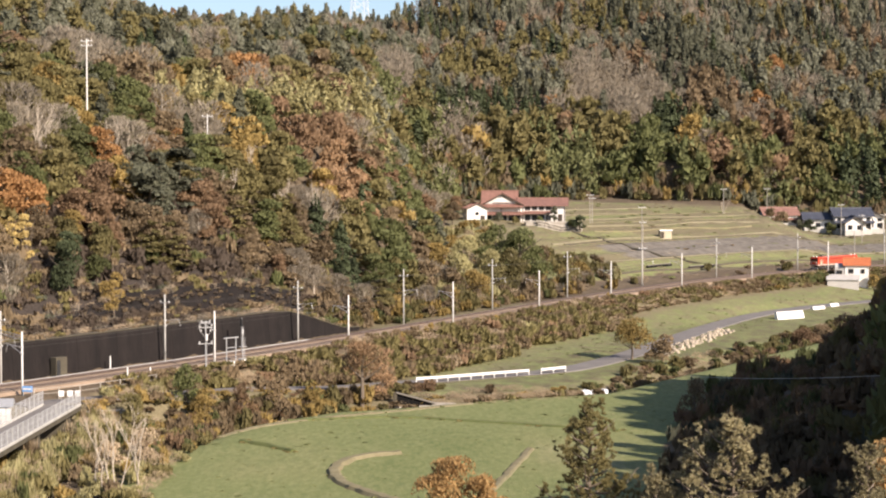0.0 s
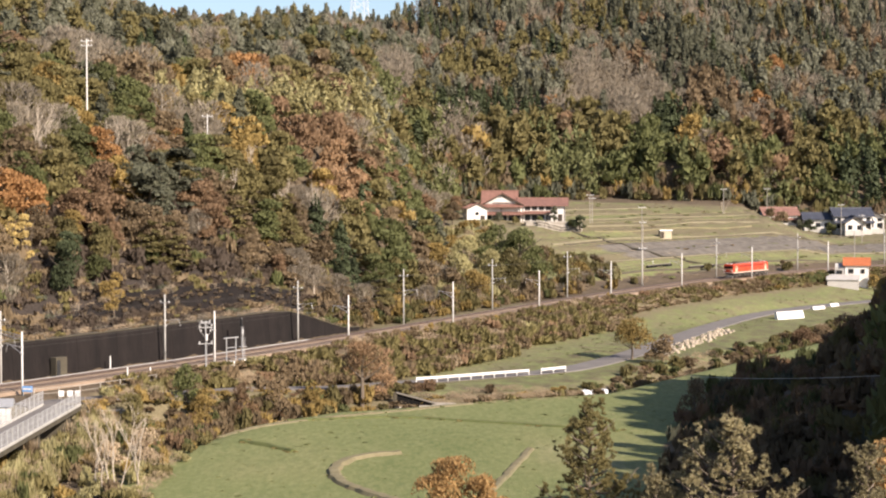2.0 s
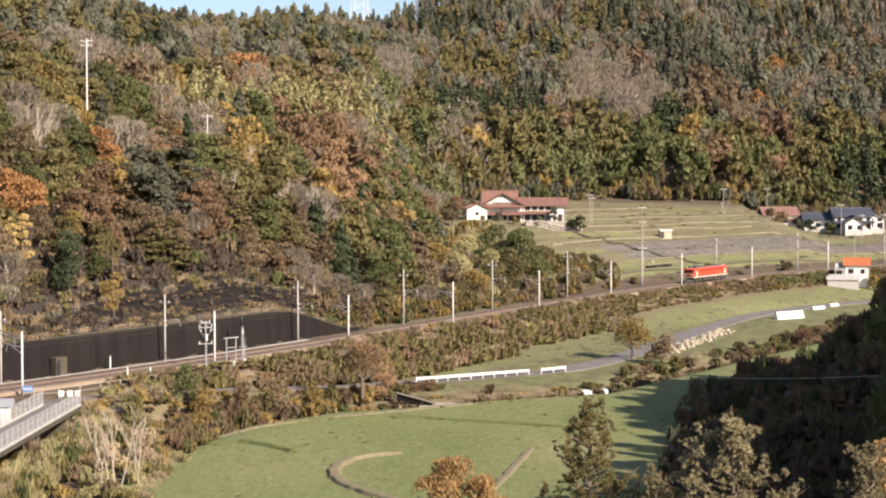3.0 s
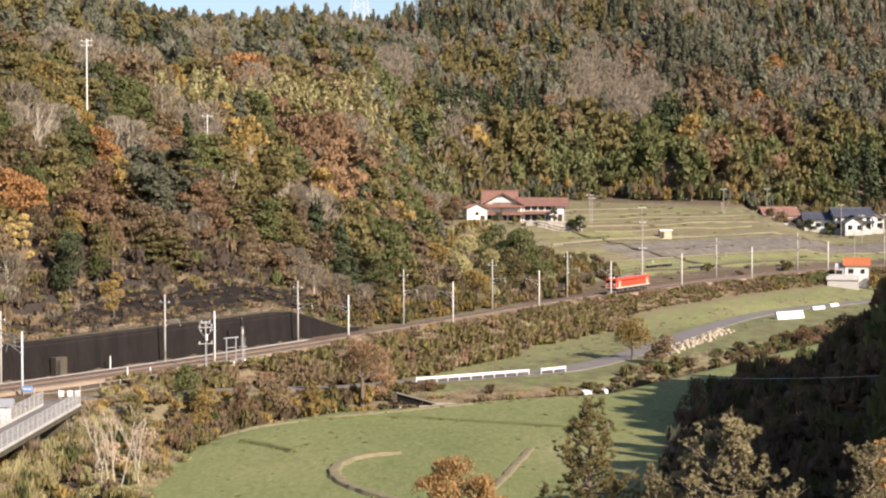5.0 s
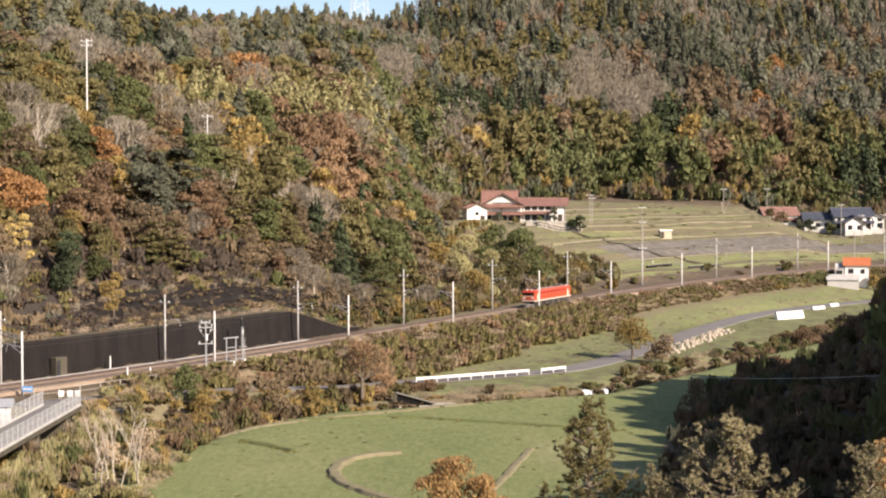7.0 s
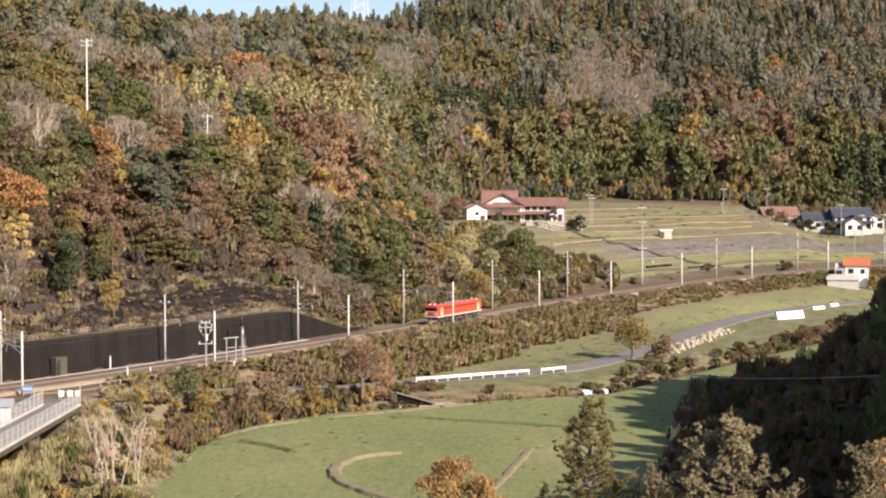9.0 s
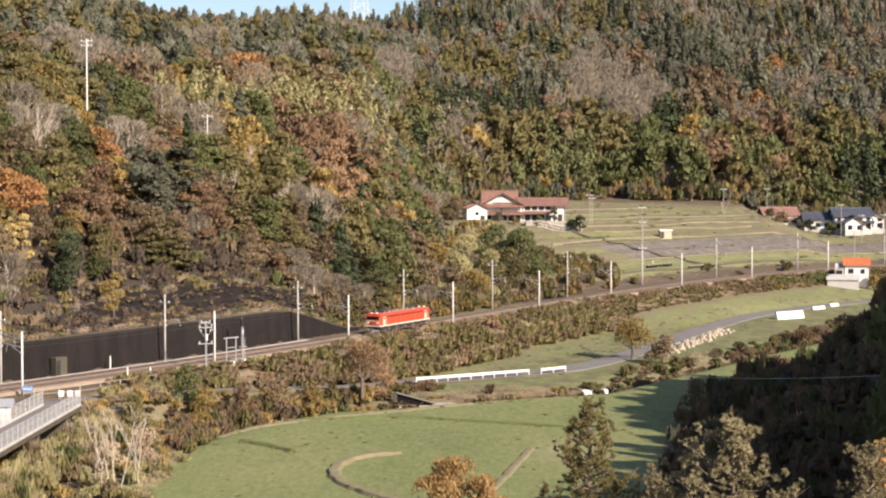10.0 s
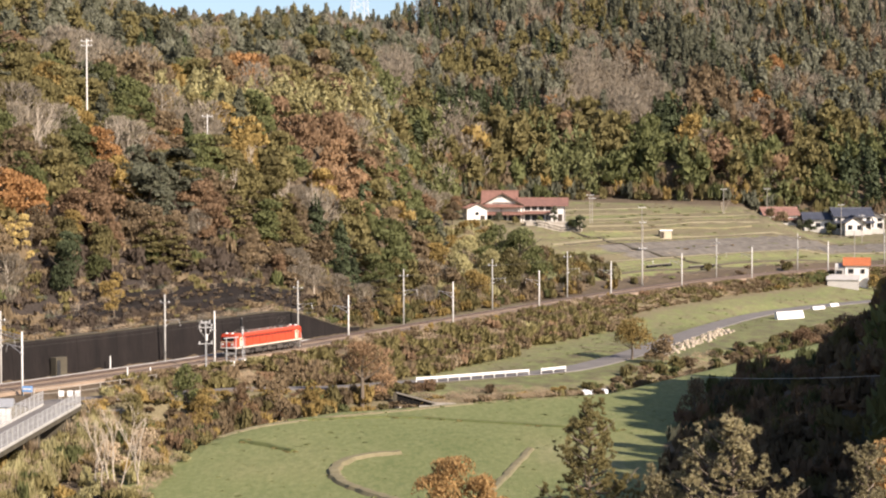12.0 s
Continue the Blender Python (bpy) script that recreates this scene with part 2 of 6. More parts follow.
def near_track(x, y):
    x, y = np.atleast_1d(np.asarray(x, float)).ravel(), np.atleast_1d(np.asarray(y, float)).ravel()
    qi = np.empty(len(x), int)
    for s in range(0, len(x), 20000):
        d = (x[s:s + 20000, None] - TX[None, ::2]) ** 2 + (y[s:s + 20000, None] - TY[None, ::2]) ** 2
        qi[s:s + 20000] = d.argmin(1) * 2
    th = TH[qi]
    dx, dy = x - TX[qi], y - TY[qi]
    return QS[qi], dx * np.sin(th) - dy * np.cos(th)


ROAD = [(-52, 214, -1.8), (-46, 219, -1.8), (-38.2, 226, -1.9), (-32.7, 235, -2.5), (-26.5, 245, -3.2), (-15.2, 256, -4.2), (-5.5, 265.5, -4.5), (6.7, 273.4, -4.4),
        (19.7, 282.5, -4.2), (30.8, 301.7, -3.9), (41.8, 326.8, -3.4), (55.2, 359, -2.9), (71, 389, -2.3), (92, 414, -1.8), (120, 432, -1.0), (160, 445, 0.0)]
STREAM = [(-60, 186), (-46, 192), (-34.8, 202), (-28, 225), (-17, 238.5), (-3.5, 244.5), (9.4, 252), (21.7, 258), (32.3, 274), (50.3, 303), (67.4, 330), (95, 372), (150, 400)]


def along(line, x, y):
    """Distance from a broken line, and its height where it is nearest."""
    best, bz = np.full(len(x), 1e9), np.zeros(len(x))
    for a, b in zip(line[:-1], line[1:]):
        ax, ay, bx, by = a[0], a[1], b[0], b[1]
        l2 = (bx - ax) ** 2 + (by - ay) ** 2
        t = np.clip(((x - ax) * (bx - ax) + (y - ay) * (by - ay)) / l2, 0, 1)
        d = np.hypot(x - ax - t * (bx - ax), y - ay - t * (by - ay))
        z = (a[2] + t * (b[2] - a[2])) if len(a) > 2 else 0 * t
        k = d < best
        best, bz = np.where(k, d, best), np.where(k, z, bz)
    return best, bz


def step(x, a, b):
    t = np.clip((x - a) / (b - a), 0, 1)
    return t * t * (3 - 2 * t)


def valley(y):
    return np.maximum(-4.5 + 0.018 * (y - 268), -7.0)


def spur_edge(y):
    return np.interp(y, [60, 120, 160, 205, 229, 257, 279, 295, 330, 400], [8, 17, 21, 27, 33, 40, 52, 66, 110, 250])


def wobble(x, y, s):
    return np.sin(x / s + 1.3) * np.sin(y / s * 0.83 + 0.4) + 0.5 * np.sin(x / s * 2.3 + y / s * 1.1) + 0.3 * np.sin(y / s * 3.1 - x / s * 2.7)


def wall_height(q):
    return 5.0 * (1 - step(q, 24, 50))


def ground_z(x, y):
    x, y = np.atleast_1d(np.asarray(x, float)).ravel(), np.atleast_1d(np.asarray(y, float)).ravel()
    q, n = near_track(x, y)
    zt = GRADE * q - 0.62
    fl = valley(y) + 0.12 * wobble(x, y, 14)
    # valley side of the line
    bank = zt - np.maximum(n - 5.0, 0) / 1.4
    # beyond the bend the low field slopes up to a lower bank
    apron = zt - 2.3 - np.maximum(n - 8.2, 0) * 0.17 - 4.0 * (1 - step(q, 75, 140))
    z_near = np.where(n < 5.0, zt, np.maximum(fl, np.maximum(bank, np.minimum(apron, zt))))
    # near spur and the slope under the viewpoint
    edge = spur_edge(y)
    z_near = np.maximum(z_near, fl + np.minimum(0.022 * np.maximum(x - edge, 0) ** 2, 31) * step(y, 105, 190) * (1 - 0.74 * step(y, 222, 280)) + 0.8 * wobble(x, y, 9) * step(x - edge, 0, 10))
    z_near = np.maximum(z_near, 22.0 - 0.28 * np.maximum(y, 0))
    # hill side of the line
    m = np.maximum(-n - 10.0, 0)
    up = wall_height(q) * np.clip(m / 2.0, 0, 1)
    m2 = np.maximum(m - 2.5, 0)
    terrace = (0.19 * np.minimum(m2, 60) + 0.09 * np.clip(m2 - 60, 0, 70)) * (1 - 0.5 * step(x, 97, 124))
    terrace = terrace + 0.35 * np.sin(terrace * 2 * math.pi / 1.6)
    flank = 1 - step(x, -32, 5)
    crest = 62 + 25 * step(-x, 72, 114) + 2.5 * wobble(x, y, 22)
    m3 = np.maximum(m2 - 6, 0)
    rise = 0.15 * np.minimum(m2, 4) + 3.2 * np.clip((m2 - 4) / 2, 0, 1) + np.where(m3 < 36, 0.78 * m3, 28 + 0.45 * (m3 - 36))
    rise = np.where(rise > crest - 12, crest - 12 * np.exp(-np.maximum(rise - crest + 12, 0) / 12), rise)
    rise = rise + wobble(x, y, 11) * np.clip(m2 / 20, 0, 1)
    z_far = zt + up + np.maximum(terrace * 1.0, flank * rise)
    foot = 598 + 14 * np.sin(x / 45) - 40 * step(-x, 0, 60) + 25 * step(x, 100, 190)
    top = 87 + 85 * step(x, -38, 45)
    hill = np.clip(0.56 * (y - foot), 0, None)
    hill = top * (1 - np.exp(-hill / top * 1.15)) + 2.2 * wobble(x, y, 26) * step(y, foot, foot + 40)
    z_far = np.where(y > foot, np.maximum(zt + up + terrace + hill, z_far), z_far)
    z = np.where(n > -10.0, z_near, z_far)
    d, rz = along(ROAD, x, y)
    w = (1 - step(d, 2.8, 6.5)) * (n > 4.0)
    z = z + (rz - 0.1 - z) * w
    d, _ = along(STREAM, x, y)
    z = z - 2.0 * np.exp(-(d / 2.7) ** 2) * (n > 4)
    return z


def gz(x, y):
    return float(ground_z(x, y)[0])


def graded(lo, a, b, hi, fine, grow=1.16):
    mid = list(np.arange(a, b + 1e-6, fine))
    out, s, p = [], fine, mid[-1]
    while p < hi:
        s *= grow
        p += s
        out.append(p)
    pre, s, p = [], fine, a
    while p > lo:
        s *= grow
        p -= s
        pre.append(p)
    return np.array(pre[::-1] + mid + out)


def build_ground_sheet():
    xs, ys = graded(-3000, -95, 135, 3000, 1.6), graded(-400, 165, 470, 4200, 1.7, 1.05)
    gx, gy = np.meshgrid(xs, ys)
    x, y = gx.ravel(), gy.ravel()
    z = ground_z(x, y)
    nx, ny = len(xs), len(ys)
    idx = np.arange(nx * ny).reshape(ny, nx)
    faces = np.stack([idx[:-1, :-1], idx[:-1, 1:], idx[1:, 1:], idx[1:, :-1]], -1).reshape(-1, 4)
    me = bpy.data.meshes.new("ground")
    me.from_pydata(np.stack([x, y, z], 1).tolist(), [], faces.tolist())
    q, n = near_track(x, y)
    ds, _ = along(STREAM, x, y)
    dr, _ = along(ROAD, x, y)
    edge = spur_edge(y)
    south = (x > -58) & (n > 10)
    bank = np.where((q > 110) & (n > 9.0), -2.0, GRADE * q - 0.62 - np.maximum(n - 5.0, 0) / 1.4 - valley(y))
    # which side of the stream
    sy = np.interp(x, [p[0] for p in STREAM], [p[1] for p in STREAM])
    meadow = step(sy - y, 3.0, 5.5) * step(x, -36, -31) * step(edge - x, -1, 3) * step(y, 110, 130)
    low_field = step(-bank, -3.2, -1.2) * step(y - sy, 3, 6) * step(n, 8, 12) * step(x, -10, -3)
    uphill = step(-n, 13, 20) * step(x, -4, 6) * step(600 - y, 0, 10)
    tier = np.floor((-n + 1.2 * np.sin(q / 19)) / 6.4)
    plot = np.floor(q / 24 + 0.37 * tier)
    chance = np.modf(np.abs(np.sin(tier * 12.9 + plot * 78.2) * 437.58))[0]
    fields = np.where(-n < 19.5, 0.12, np.where(-n < 31, 0.56, 0.2 + 0.36 * chance))
    grass = np.maximum.reduce([meadow, 0.54 * low_field, uphill * fields])
    dry = np.maximum(np.maximum(uphill, step(n, 5, 7) * step(26 - n, 0, 6)), np.maximum(1 - step(ds, 4, 9), step(-n, 4, 6) * step(15 + n, 0, 3) * step(q, 48, 56))) * 0.9
    dry = np.where((n < -3) & (-n < 19.5) & (q > 112), 0.2, dry)
    tilled = uphill * step(q, 200, 212) * (np.abs(-n - 42.5) < 8.5)
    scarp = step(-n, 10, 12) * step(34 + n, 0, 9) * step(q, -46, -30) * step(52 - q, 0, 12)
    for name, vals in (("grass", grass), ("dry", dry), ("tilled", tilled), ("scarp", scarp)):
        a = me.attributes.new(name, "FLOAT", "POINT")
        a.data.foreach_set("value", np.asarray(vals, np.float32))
    me.materials.append(GROUND)
    me.shade_smooth()
    ob = new("ground", me)
    return tagged(ob, "valley ground with green meadow, dry banks and wooded slopes", "ground", kind="structure")


build_ground_sheet()


def ribbon(pts, half, thick, mats, name, label, category, skirt=0.0):
    """A road-like slab that follows a line of points."""
    sh = Shape()
    pts = [Vector(p) for p in pts]
    vs = []
    for i, p in enumerate(pts):
        d = pts[min(i + 1, len(pts) - 1)] - pts[max(i - 1, 0)]
        s = Vector((d.y, -d.x, 0)).normalized()
        vs += [p + s * (half + skirt) - Vector((0, 0, thick)), p + s * half, p + s * half * 0.4 + Vector((0, 0, 0.03)),
               p - s * half * 0.4 + Vector((0, 0, 0.03)), p - s * half, p - s * (half + skirt) - Vector((0, 0, thick))]
    fs = [(i * 6 + k, i * 6 + 6 + k, i * 6 + 7 + k, i * 6 + 1 + k) for i in range(len(pts) - 1) for k in range(5)]
    fs += [tuple(range(6)), tuple(range(len(pts) * 6 - 1, len(pts) * 6 - 7, -1))]
    sh.add(vs, fs)
    return tagged(part(name, sh, mats), label, category, kind="structure")


def spline(line, every=3.0):
    """Points along a rounded line through the given ones."""
    pts = [Vector(p) if len(p) == 3 else Vector((*p, 0)) for p in line]
    out = []
    for i in range(len(pts) - 1):
        p0, p1, p2, p3 = pts[max(i - 1, 0)], pts[i], pts[i + 1], pts[min(i + 2, len(pts) - 1)]
        k = max(2, int((p2 - p1).length / every))
        for j in range(k):
            t = j / k
            out.append(0.5 * ((2 * p1) + (p2 - p0) * t + (2 * p0 - 5 * p1 + 4 * p2 - p3) * t * t + (3 * p1 - p0 - 3 * p2 + p3) * t ** 3))
    return out + [pts[-1]]


ribbon([p + Vector((0, 0, 0.06)) for p in spline(ROAD)], 2.5, 0.6, ASPHALT, "road", "narrow grey asphalt valley road", "road", 0.15)
water_line = [Vector((p.x, p.y, float(valley(np.array([p.y]))[0]) - 1.35)) for p in spline(STREAM)]
ribbon(water_line, 2.2, 0.3, WATER, "water", "dark shallow stream between bushy banks", "water")
for n0 in (0.0, -3.8):
    bed = ribbon([track(q, n0, -0.22) for q in range(-138, 328, 4)], 1.75, 0.5, BALLAST, "track_bed", "rust-brown ballast bed of the railway line", "railway", 0.7)


ribbon([track(q, -6.7, -0.3) for q in range(-70, 32, 3)], 0.34, 0.4, CONCRETE, "cable_trough", "pale concrete cable trough along the foot of the wall", "cable trough", 0.05)


# ---- railway: rails, sleepers ----
def build_rails():
    line = thing("railway_track", pose(0, 0, 0), "double railway track with rusty rails on ballast", "railway track", kind="structure")
    for n0 in (0.0, -3.8):
        for side in (-0.5335, 0.5335):
            sh = Shape()
            sh.tube([track(q, n0 + side, -0.07) for q in range(-138, 328, 3)], 0.075, 4)
            part("rail", sh, RAIL, line)
    one = Shape().box((-1.0, -0.12, -0.2), (1.0, 0.12, -0.13)).mesh("sleeper", SLEEPER)
    for n0, lo, hi in ((0.0, -55, 75),):
        for i in range(int((hi - lo) / 0.65)):
            q = lo + i * 0.65
            ob = part("sleeper", one, None, line)
            th = float(np.interp(q, QS, TH))
            ob.matrix_basis = Matrix.Translation(track(q, n0, 0.0)) @ Matrix.Rotation(th + math.pi / 2, 4, "Z")


build_rails()


# ---- retaining walls beside the line ----
# dark stone; also paints shade below the guard rail and in field ditches
DARKSTONE_SHADE = worn("mossy_stone_and_shade", (0.11, 0.095, 0.065), (0.05, 0.043, 0.032), 0.5, 5.0, 0.95, bump=0.5)

def wall_along(name, label, n0, qa, qb, base, height, thick, lean, piece=4.0, mats=WALLSTAIN, topped=True):
    w = thing(name, pose(0, 0, 0), label, "retaining wall", kind="structure")
    q = qa
    rnd = random.Random(5)
    while q < qb - 0.5:
        e = min(q + piece, qb)
        h0, h1 = height(q), height(e)
        sh = Shape()
        b0, b1 = base(q), base(e)
        o = rnd.uniform(-0.01, 0.01)
        g = 0.008
        vs = []
        for qq, bb, hh in ((q + g, b0, h0), (e - g, b1, h1)):
            for nn, zz in ((n0 + o, -0.8), (n0 + o - lean * hh, hh), (n0 - thick, hh), (n0 - thick, -0.8)):
                p = track(qq, nn, 0)
                vs.append((p.x, p.y, bb + zz))
        sh.add(vs, [(0, 1, 2, 3), (7, 6, 5, 4), (0, 4, 5, 1), (1, 5, 6, 2), (2, 6, 7, 3), (3, 7, 4, 0)])
        part("wall_panel", sh, mats, w)
        q = e
    if not topped:
        return w
    cap = Shape()
    qs = [qa + i * (qb - qa) / 30 for i in range(31)]
    for a, b in zip(qs[:-1], qs[1:]):
        vs = []
        for qq in (a, b):
            hh = height(qq)
            for nn, zz in ((n0 - lean * hh + 0.12, hh), (n0 - lean * hh + 0.12, hh + 0.12), (n0 - thick, hh + 0.12), (n0 - thick, hh)):
                p = track(qq, nn, 0)
                vs.append((p.x, p.y, base(qq) + zz))
        cap.add(vs, [(0, 4, 5, 1), (1, 5, 6, 2), (2, 6, 7, 3)])
    part("coping", cap, DARKSTONE_SHADE, w)
    return w


wall_along("retaining_wall_lower", "near-black concrete retaining wall with stain streaks beside the railway", -9.4, -110, 49, lambda q: GRADE * q - 0.5,
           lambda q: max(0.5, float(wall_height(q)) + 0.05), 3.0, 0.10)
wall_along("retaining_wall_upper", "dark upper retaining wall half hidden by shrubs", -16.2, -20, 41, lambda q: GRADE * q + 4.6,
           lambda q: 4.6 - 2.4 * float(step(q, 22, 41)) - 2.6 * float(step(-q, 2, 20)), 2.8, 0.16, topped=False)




# darker copy of the body red; paints the recess shade along the louvres
DARKRED = worn("shaded_louvre_red", (0.20, 0.03, 0.022), (0.10, 0.018, 0.015), 0.6, 4.0, 0.6)


# ---- locomotive: vermilion electric engine on three bogies; x forward, rails at z = 0 ----
def build_locomotive():
    loco = thing("electric_locomotive", pose(0, 0, 0), "vermilion electric locomotive with a white waist band on dark bogies", "locomotive")
    hl, hw = 8.3, 1.4
    body = Shape()
    side = [(hw, 1.26), (hw, 3.05), (hw - 0.10, 3.28), (hw - 0.34, 3.42), (-hw + 0.34, 3.42), (-hw + 0.10, 3.28), (-hw, 3.05), (-hw, 1.26)]
    rings = [(-hl, 0.90, -0.28), (-hl + 0.25, 1.0, 0), (hl - 0.25, 1.0, 0), (hl, 0.90, -0.28)]
    vs = []
    for x, k, rake in rings:
        for y, z in side:
            vs.append((x - math.copysign(1, x) * (max(0, z - 2.2) * 0.20 if rake else 0), y * k, z))
    fs = [tuple(range(7, -1, -1)), tuple(range(24, 32))]
    for r in range(3):
        fs += [(r * 8 + i, r * 8 + (i + 1) % 8, r * 8 + 8 + (i + 1) % 8, r * 8 + 8 + i) for i in range(8)]
    fs = [tuple(reversed(f)) for f in fs]
    body.add(vs, fs)
    shell = part("body", body, REDPAINT, loco)
    part("waist_band", Shape().box((-hl - 0.012, -hw - 0.03, 1.24), (hl + 0.012, hw + 0.03, 1.47), bevel=0.04), BAND, shell, "white painted waist band")
    part("underframe", Shape().box((-hl + 0.3, -1.15, 0.95), (hl - 0.3, 1.15, 1.26)), UNDER, loco)
    for s in (-1, 1):
        lou = Shape().box((-5.9, s * 1.405 - 0.012, 2.66), (5.9, s * 1.405 + 0.012, 2.92))
        part("louvre_band", lou, DARKRED, shell, "ventilation louvre band under the roof edge, recess shade painted dark red")
        for i in range(15):
            part("louvre", Shape().box((-5.8 + i * 0.79, s * 1.42 - 0.012, 2.68), (-5.8 + i * 0.79 + 0.1, s * 1.42 + 0.012, 2.9)), REDPAINT, shell)
        for xd in (-6.85, 6.85):
            part("door", Shape().box((xd - 0.21, s * 1.405 - 0.02, 1.53), (xd + 0.21, s * 1.405 + 0.02, 2.9), bevel=0.015), CREAM, shell, "cream cab door")
            part("door_window", Shape().box((xd - 0.13, s * 1.42 - 0.02, 2.4), (xd + 0.13, s * 1.42 + 0.02, 2.75)), GLASS, shell)
            for dx in (-0.36, 0.36):
                part("handrail", Shape().tube([(xd + dx, s * 1.47, 1.52), (xd + dx, s * 1.47, 2.75)], 0.035, 5), WHITE, shell, "white grab rail")
        for xw in (-5.3, -1.8, 1.8):
            part("inspection_panel", Shape().box((xw - 0.35, s * 1.405 - 0.015, 1.9), (xw + 0.35, s * 1.405 + 0.015, 2.4), bevel=0.01), REDPAINT, shell)
        part("rain_gutter", Shape().box((-8.0, s * 1.46 - 0.09, 3.02), (8.0, s * 1.46 + 0.09, 3.1), bevel=0.02), REDPAINT, shell, "red gutter along the roof edge")
        for k in range(8):
            part("side_seam", Shape().box((-5.6 + 1.6 * k - 0.02, s * 1.405 - 0.008, 1.52), (-5.6 + 1.6 * k + 0.02, s * 1.405 + 0.008, 2.62)), DARKRED, shell)
    for s in (-1, 1):
        # cab front
        def fx(z):
            return s * (hl + 0.012 - max(0, z - 2.2) * 0.20)
        for ya, yb in ((-1.12, -0.42), (-0.33, 0.33), (0.42, 1.12)):
            w = Shape()
            lo, hi = 2.42, 2.92
            w.add([(fx(lo) + s * 0.02, ya, lo), (fx(lo) + s * 0.02, yb, lo), (fx(hi) + s * 0.02, yb, hi), (fx(hi) + s * 0.02, ya, hi),
                   (fx(lo) - s * 0.06, ya, lo), (fx(lo) - s * 0.06, yb, lo), (fx(hi) - s * 0.06, yb, hi), (fx(hi) - s * 0.06, ya, hi)],
                  [(0, 1, 2, 3), (7, 6, 5, 4), (0, 4, 5, 1), (1, 5, 6, 2), (2, 6, 7, 3), (3, 7, 4, 0)])
            part("windscreen", w, GLASS, shell, "dark cab windscreen")
        for y in (-0.85, 0.85):
            part("headlight", Shape().tube([(s * (hl - 0.02), y, 1.9), (s * (hl + 0.10), y, 1.9)], 0.15, 10), WHITE, shell, "round headlight")
            part("roof_lamp", Shape().tube([(s * (hl - 0.7), y * 0.6, 3.46), (s * (hl - 0.26), y * 0.6, 3.46)], 0.12, 10), WHITE, shell)
            part("buffer_step", Shape().box((s * (hl + 0.05) - 0.2, y - 0.35, 0.35), (s * (hl + 0.05) + 0.2, y + 0.35, 0.45)), UNDER, loco)
        for y in (-1.2, 1.2):
            part("end_handrail", Shape().tube([(s * (hl + 0.06), y, 1.55), (s * (hl + 0.06), y, 2.15)], 0.03, 5), WHITE, shell, "white grab rail")
            part("step", Shape().box((s * (hl - 0.35) - 0.25, y - 0.12, 0.5), (s * (hl - 0.35) + 0.25, y + 0.12, 0.56)), UNDER, loco)
        part("gangway_door", Shape().box((s * hl - 0.04, -0.36, 1.55), (s * hl + 0.05, 0.36, 2.18), bevel=0.02), REDPAINT, shell)
        part("nose_band", Shape().box((s * hl - 0.03, -1.2, 2.2), (s * hl + 0.03, 1.2, 2.3)), CREAM, shell, "cream band below the windscreens")
        part("visor", Shape().box((s * (hl - 0.1) - 0.28, -1.15, 3.0), (s * (hl - 0.1) + 0.28, 1.15, 3.06), bevel=0.02), REDPAINT, shell, "red sun visor over the windscreens")
        part("coupler", Shape().box((s * (hl + 0.3) - 0.32, -0.16, 0.72), (s * (hl + 0.3) + 0.32, 0.16, 1.0), bevel=0.05), UNDER, loco, "steel coupler")
        part("snow_plough", Shape().prism([(-1.2, 0.15), (1.2, 0.15), (1.1, 0.7), (-1.1, 0.7)], s * (hl - 0.2) - 0.05, s * (hl - 0.2) + 0.05), CONCRETE, loco, "grey end skirt")
    # roof equipment
    part("roof_deck", Shape().box((-6.3, -1.0, 3.40), (6.3, 1.0, 3.46), bevel=0.02), PINKRED, loco, "faded red roof deck")
    for x0, x1 in ((-3.2, -1.2), (-0.8, 0.8), (1.2, 3.2)):
        part("roof_hatch", Shape().box((x0, -0.85, 3.44), (x1, 0.85, 3.54), bevel=0.04), PINKRED, loco)
    for x0 in (-4.9, 4.9):
        pan = part("pantograph", Shape().box((x0 - 0.9, -0.75, 3.60), (x0 + 0.9, 0.75, 3.68)), UNDER, loco, "pantograph on porcelain insulators")
        for dx in (-0.8, 0.8):
            for dy in (-0.65, 0.65):
                part("insulator", Shape().tube([(x0 + dx, dy, 3.44), (x0 + dx, dy, 3.62)], 0.09, 6), WHITE, pan)
        hgt = 4.9 if x0 < 0 else 3.95
        for dy in (-0.5, 0.5):
            part("pantograph_arm", Shape().tube([(x0 - 0.7, dy, 3.67), (x0 + 0.9, dy * 0.8, (3.67 + hgt) / 2), (x0, dy * 0.9, hgt)], 0.03, 4), UNDER, pan)
            part("pantograph_arm", Shape().tube([(x0 + 0.7, dy, 3.67), (x0 - 0.9, dy * 0.8, (3.67 + hgt) / 2), (x0, dy * 0.9, hgt)], 0.03, 4), UNDER, pan)
        part("collector_strip", Shape().tube([(x0, -0.95, hgt - 0.1), (x0, -0.6, hgt + 0.02), (x0, 0.6, hgt + 0.02), (x0, 0.95, hgt - 0.1)], 0.035, 4), UNDER, pan)
    for x0, x1 in ((-4.0, -1.0), (1.0, 4.0)):
        part("roof_cable", Shape().tube([(x0, 0.35, 3.72), ((x0 + x1) / 2, 0.35, 3.78), (x1, 0.35, 3.72)], 0.03, 4), UNDER, loco, "dark roof cable")
        for x in (x0, x1):
            part("cable_support", Shape().tube([(x, 0.35, 3.44), (x, 0.35, 3.74)], [0.08, 0.05], 6), STEEL, loco)
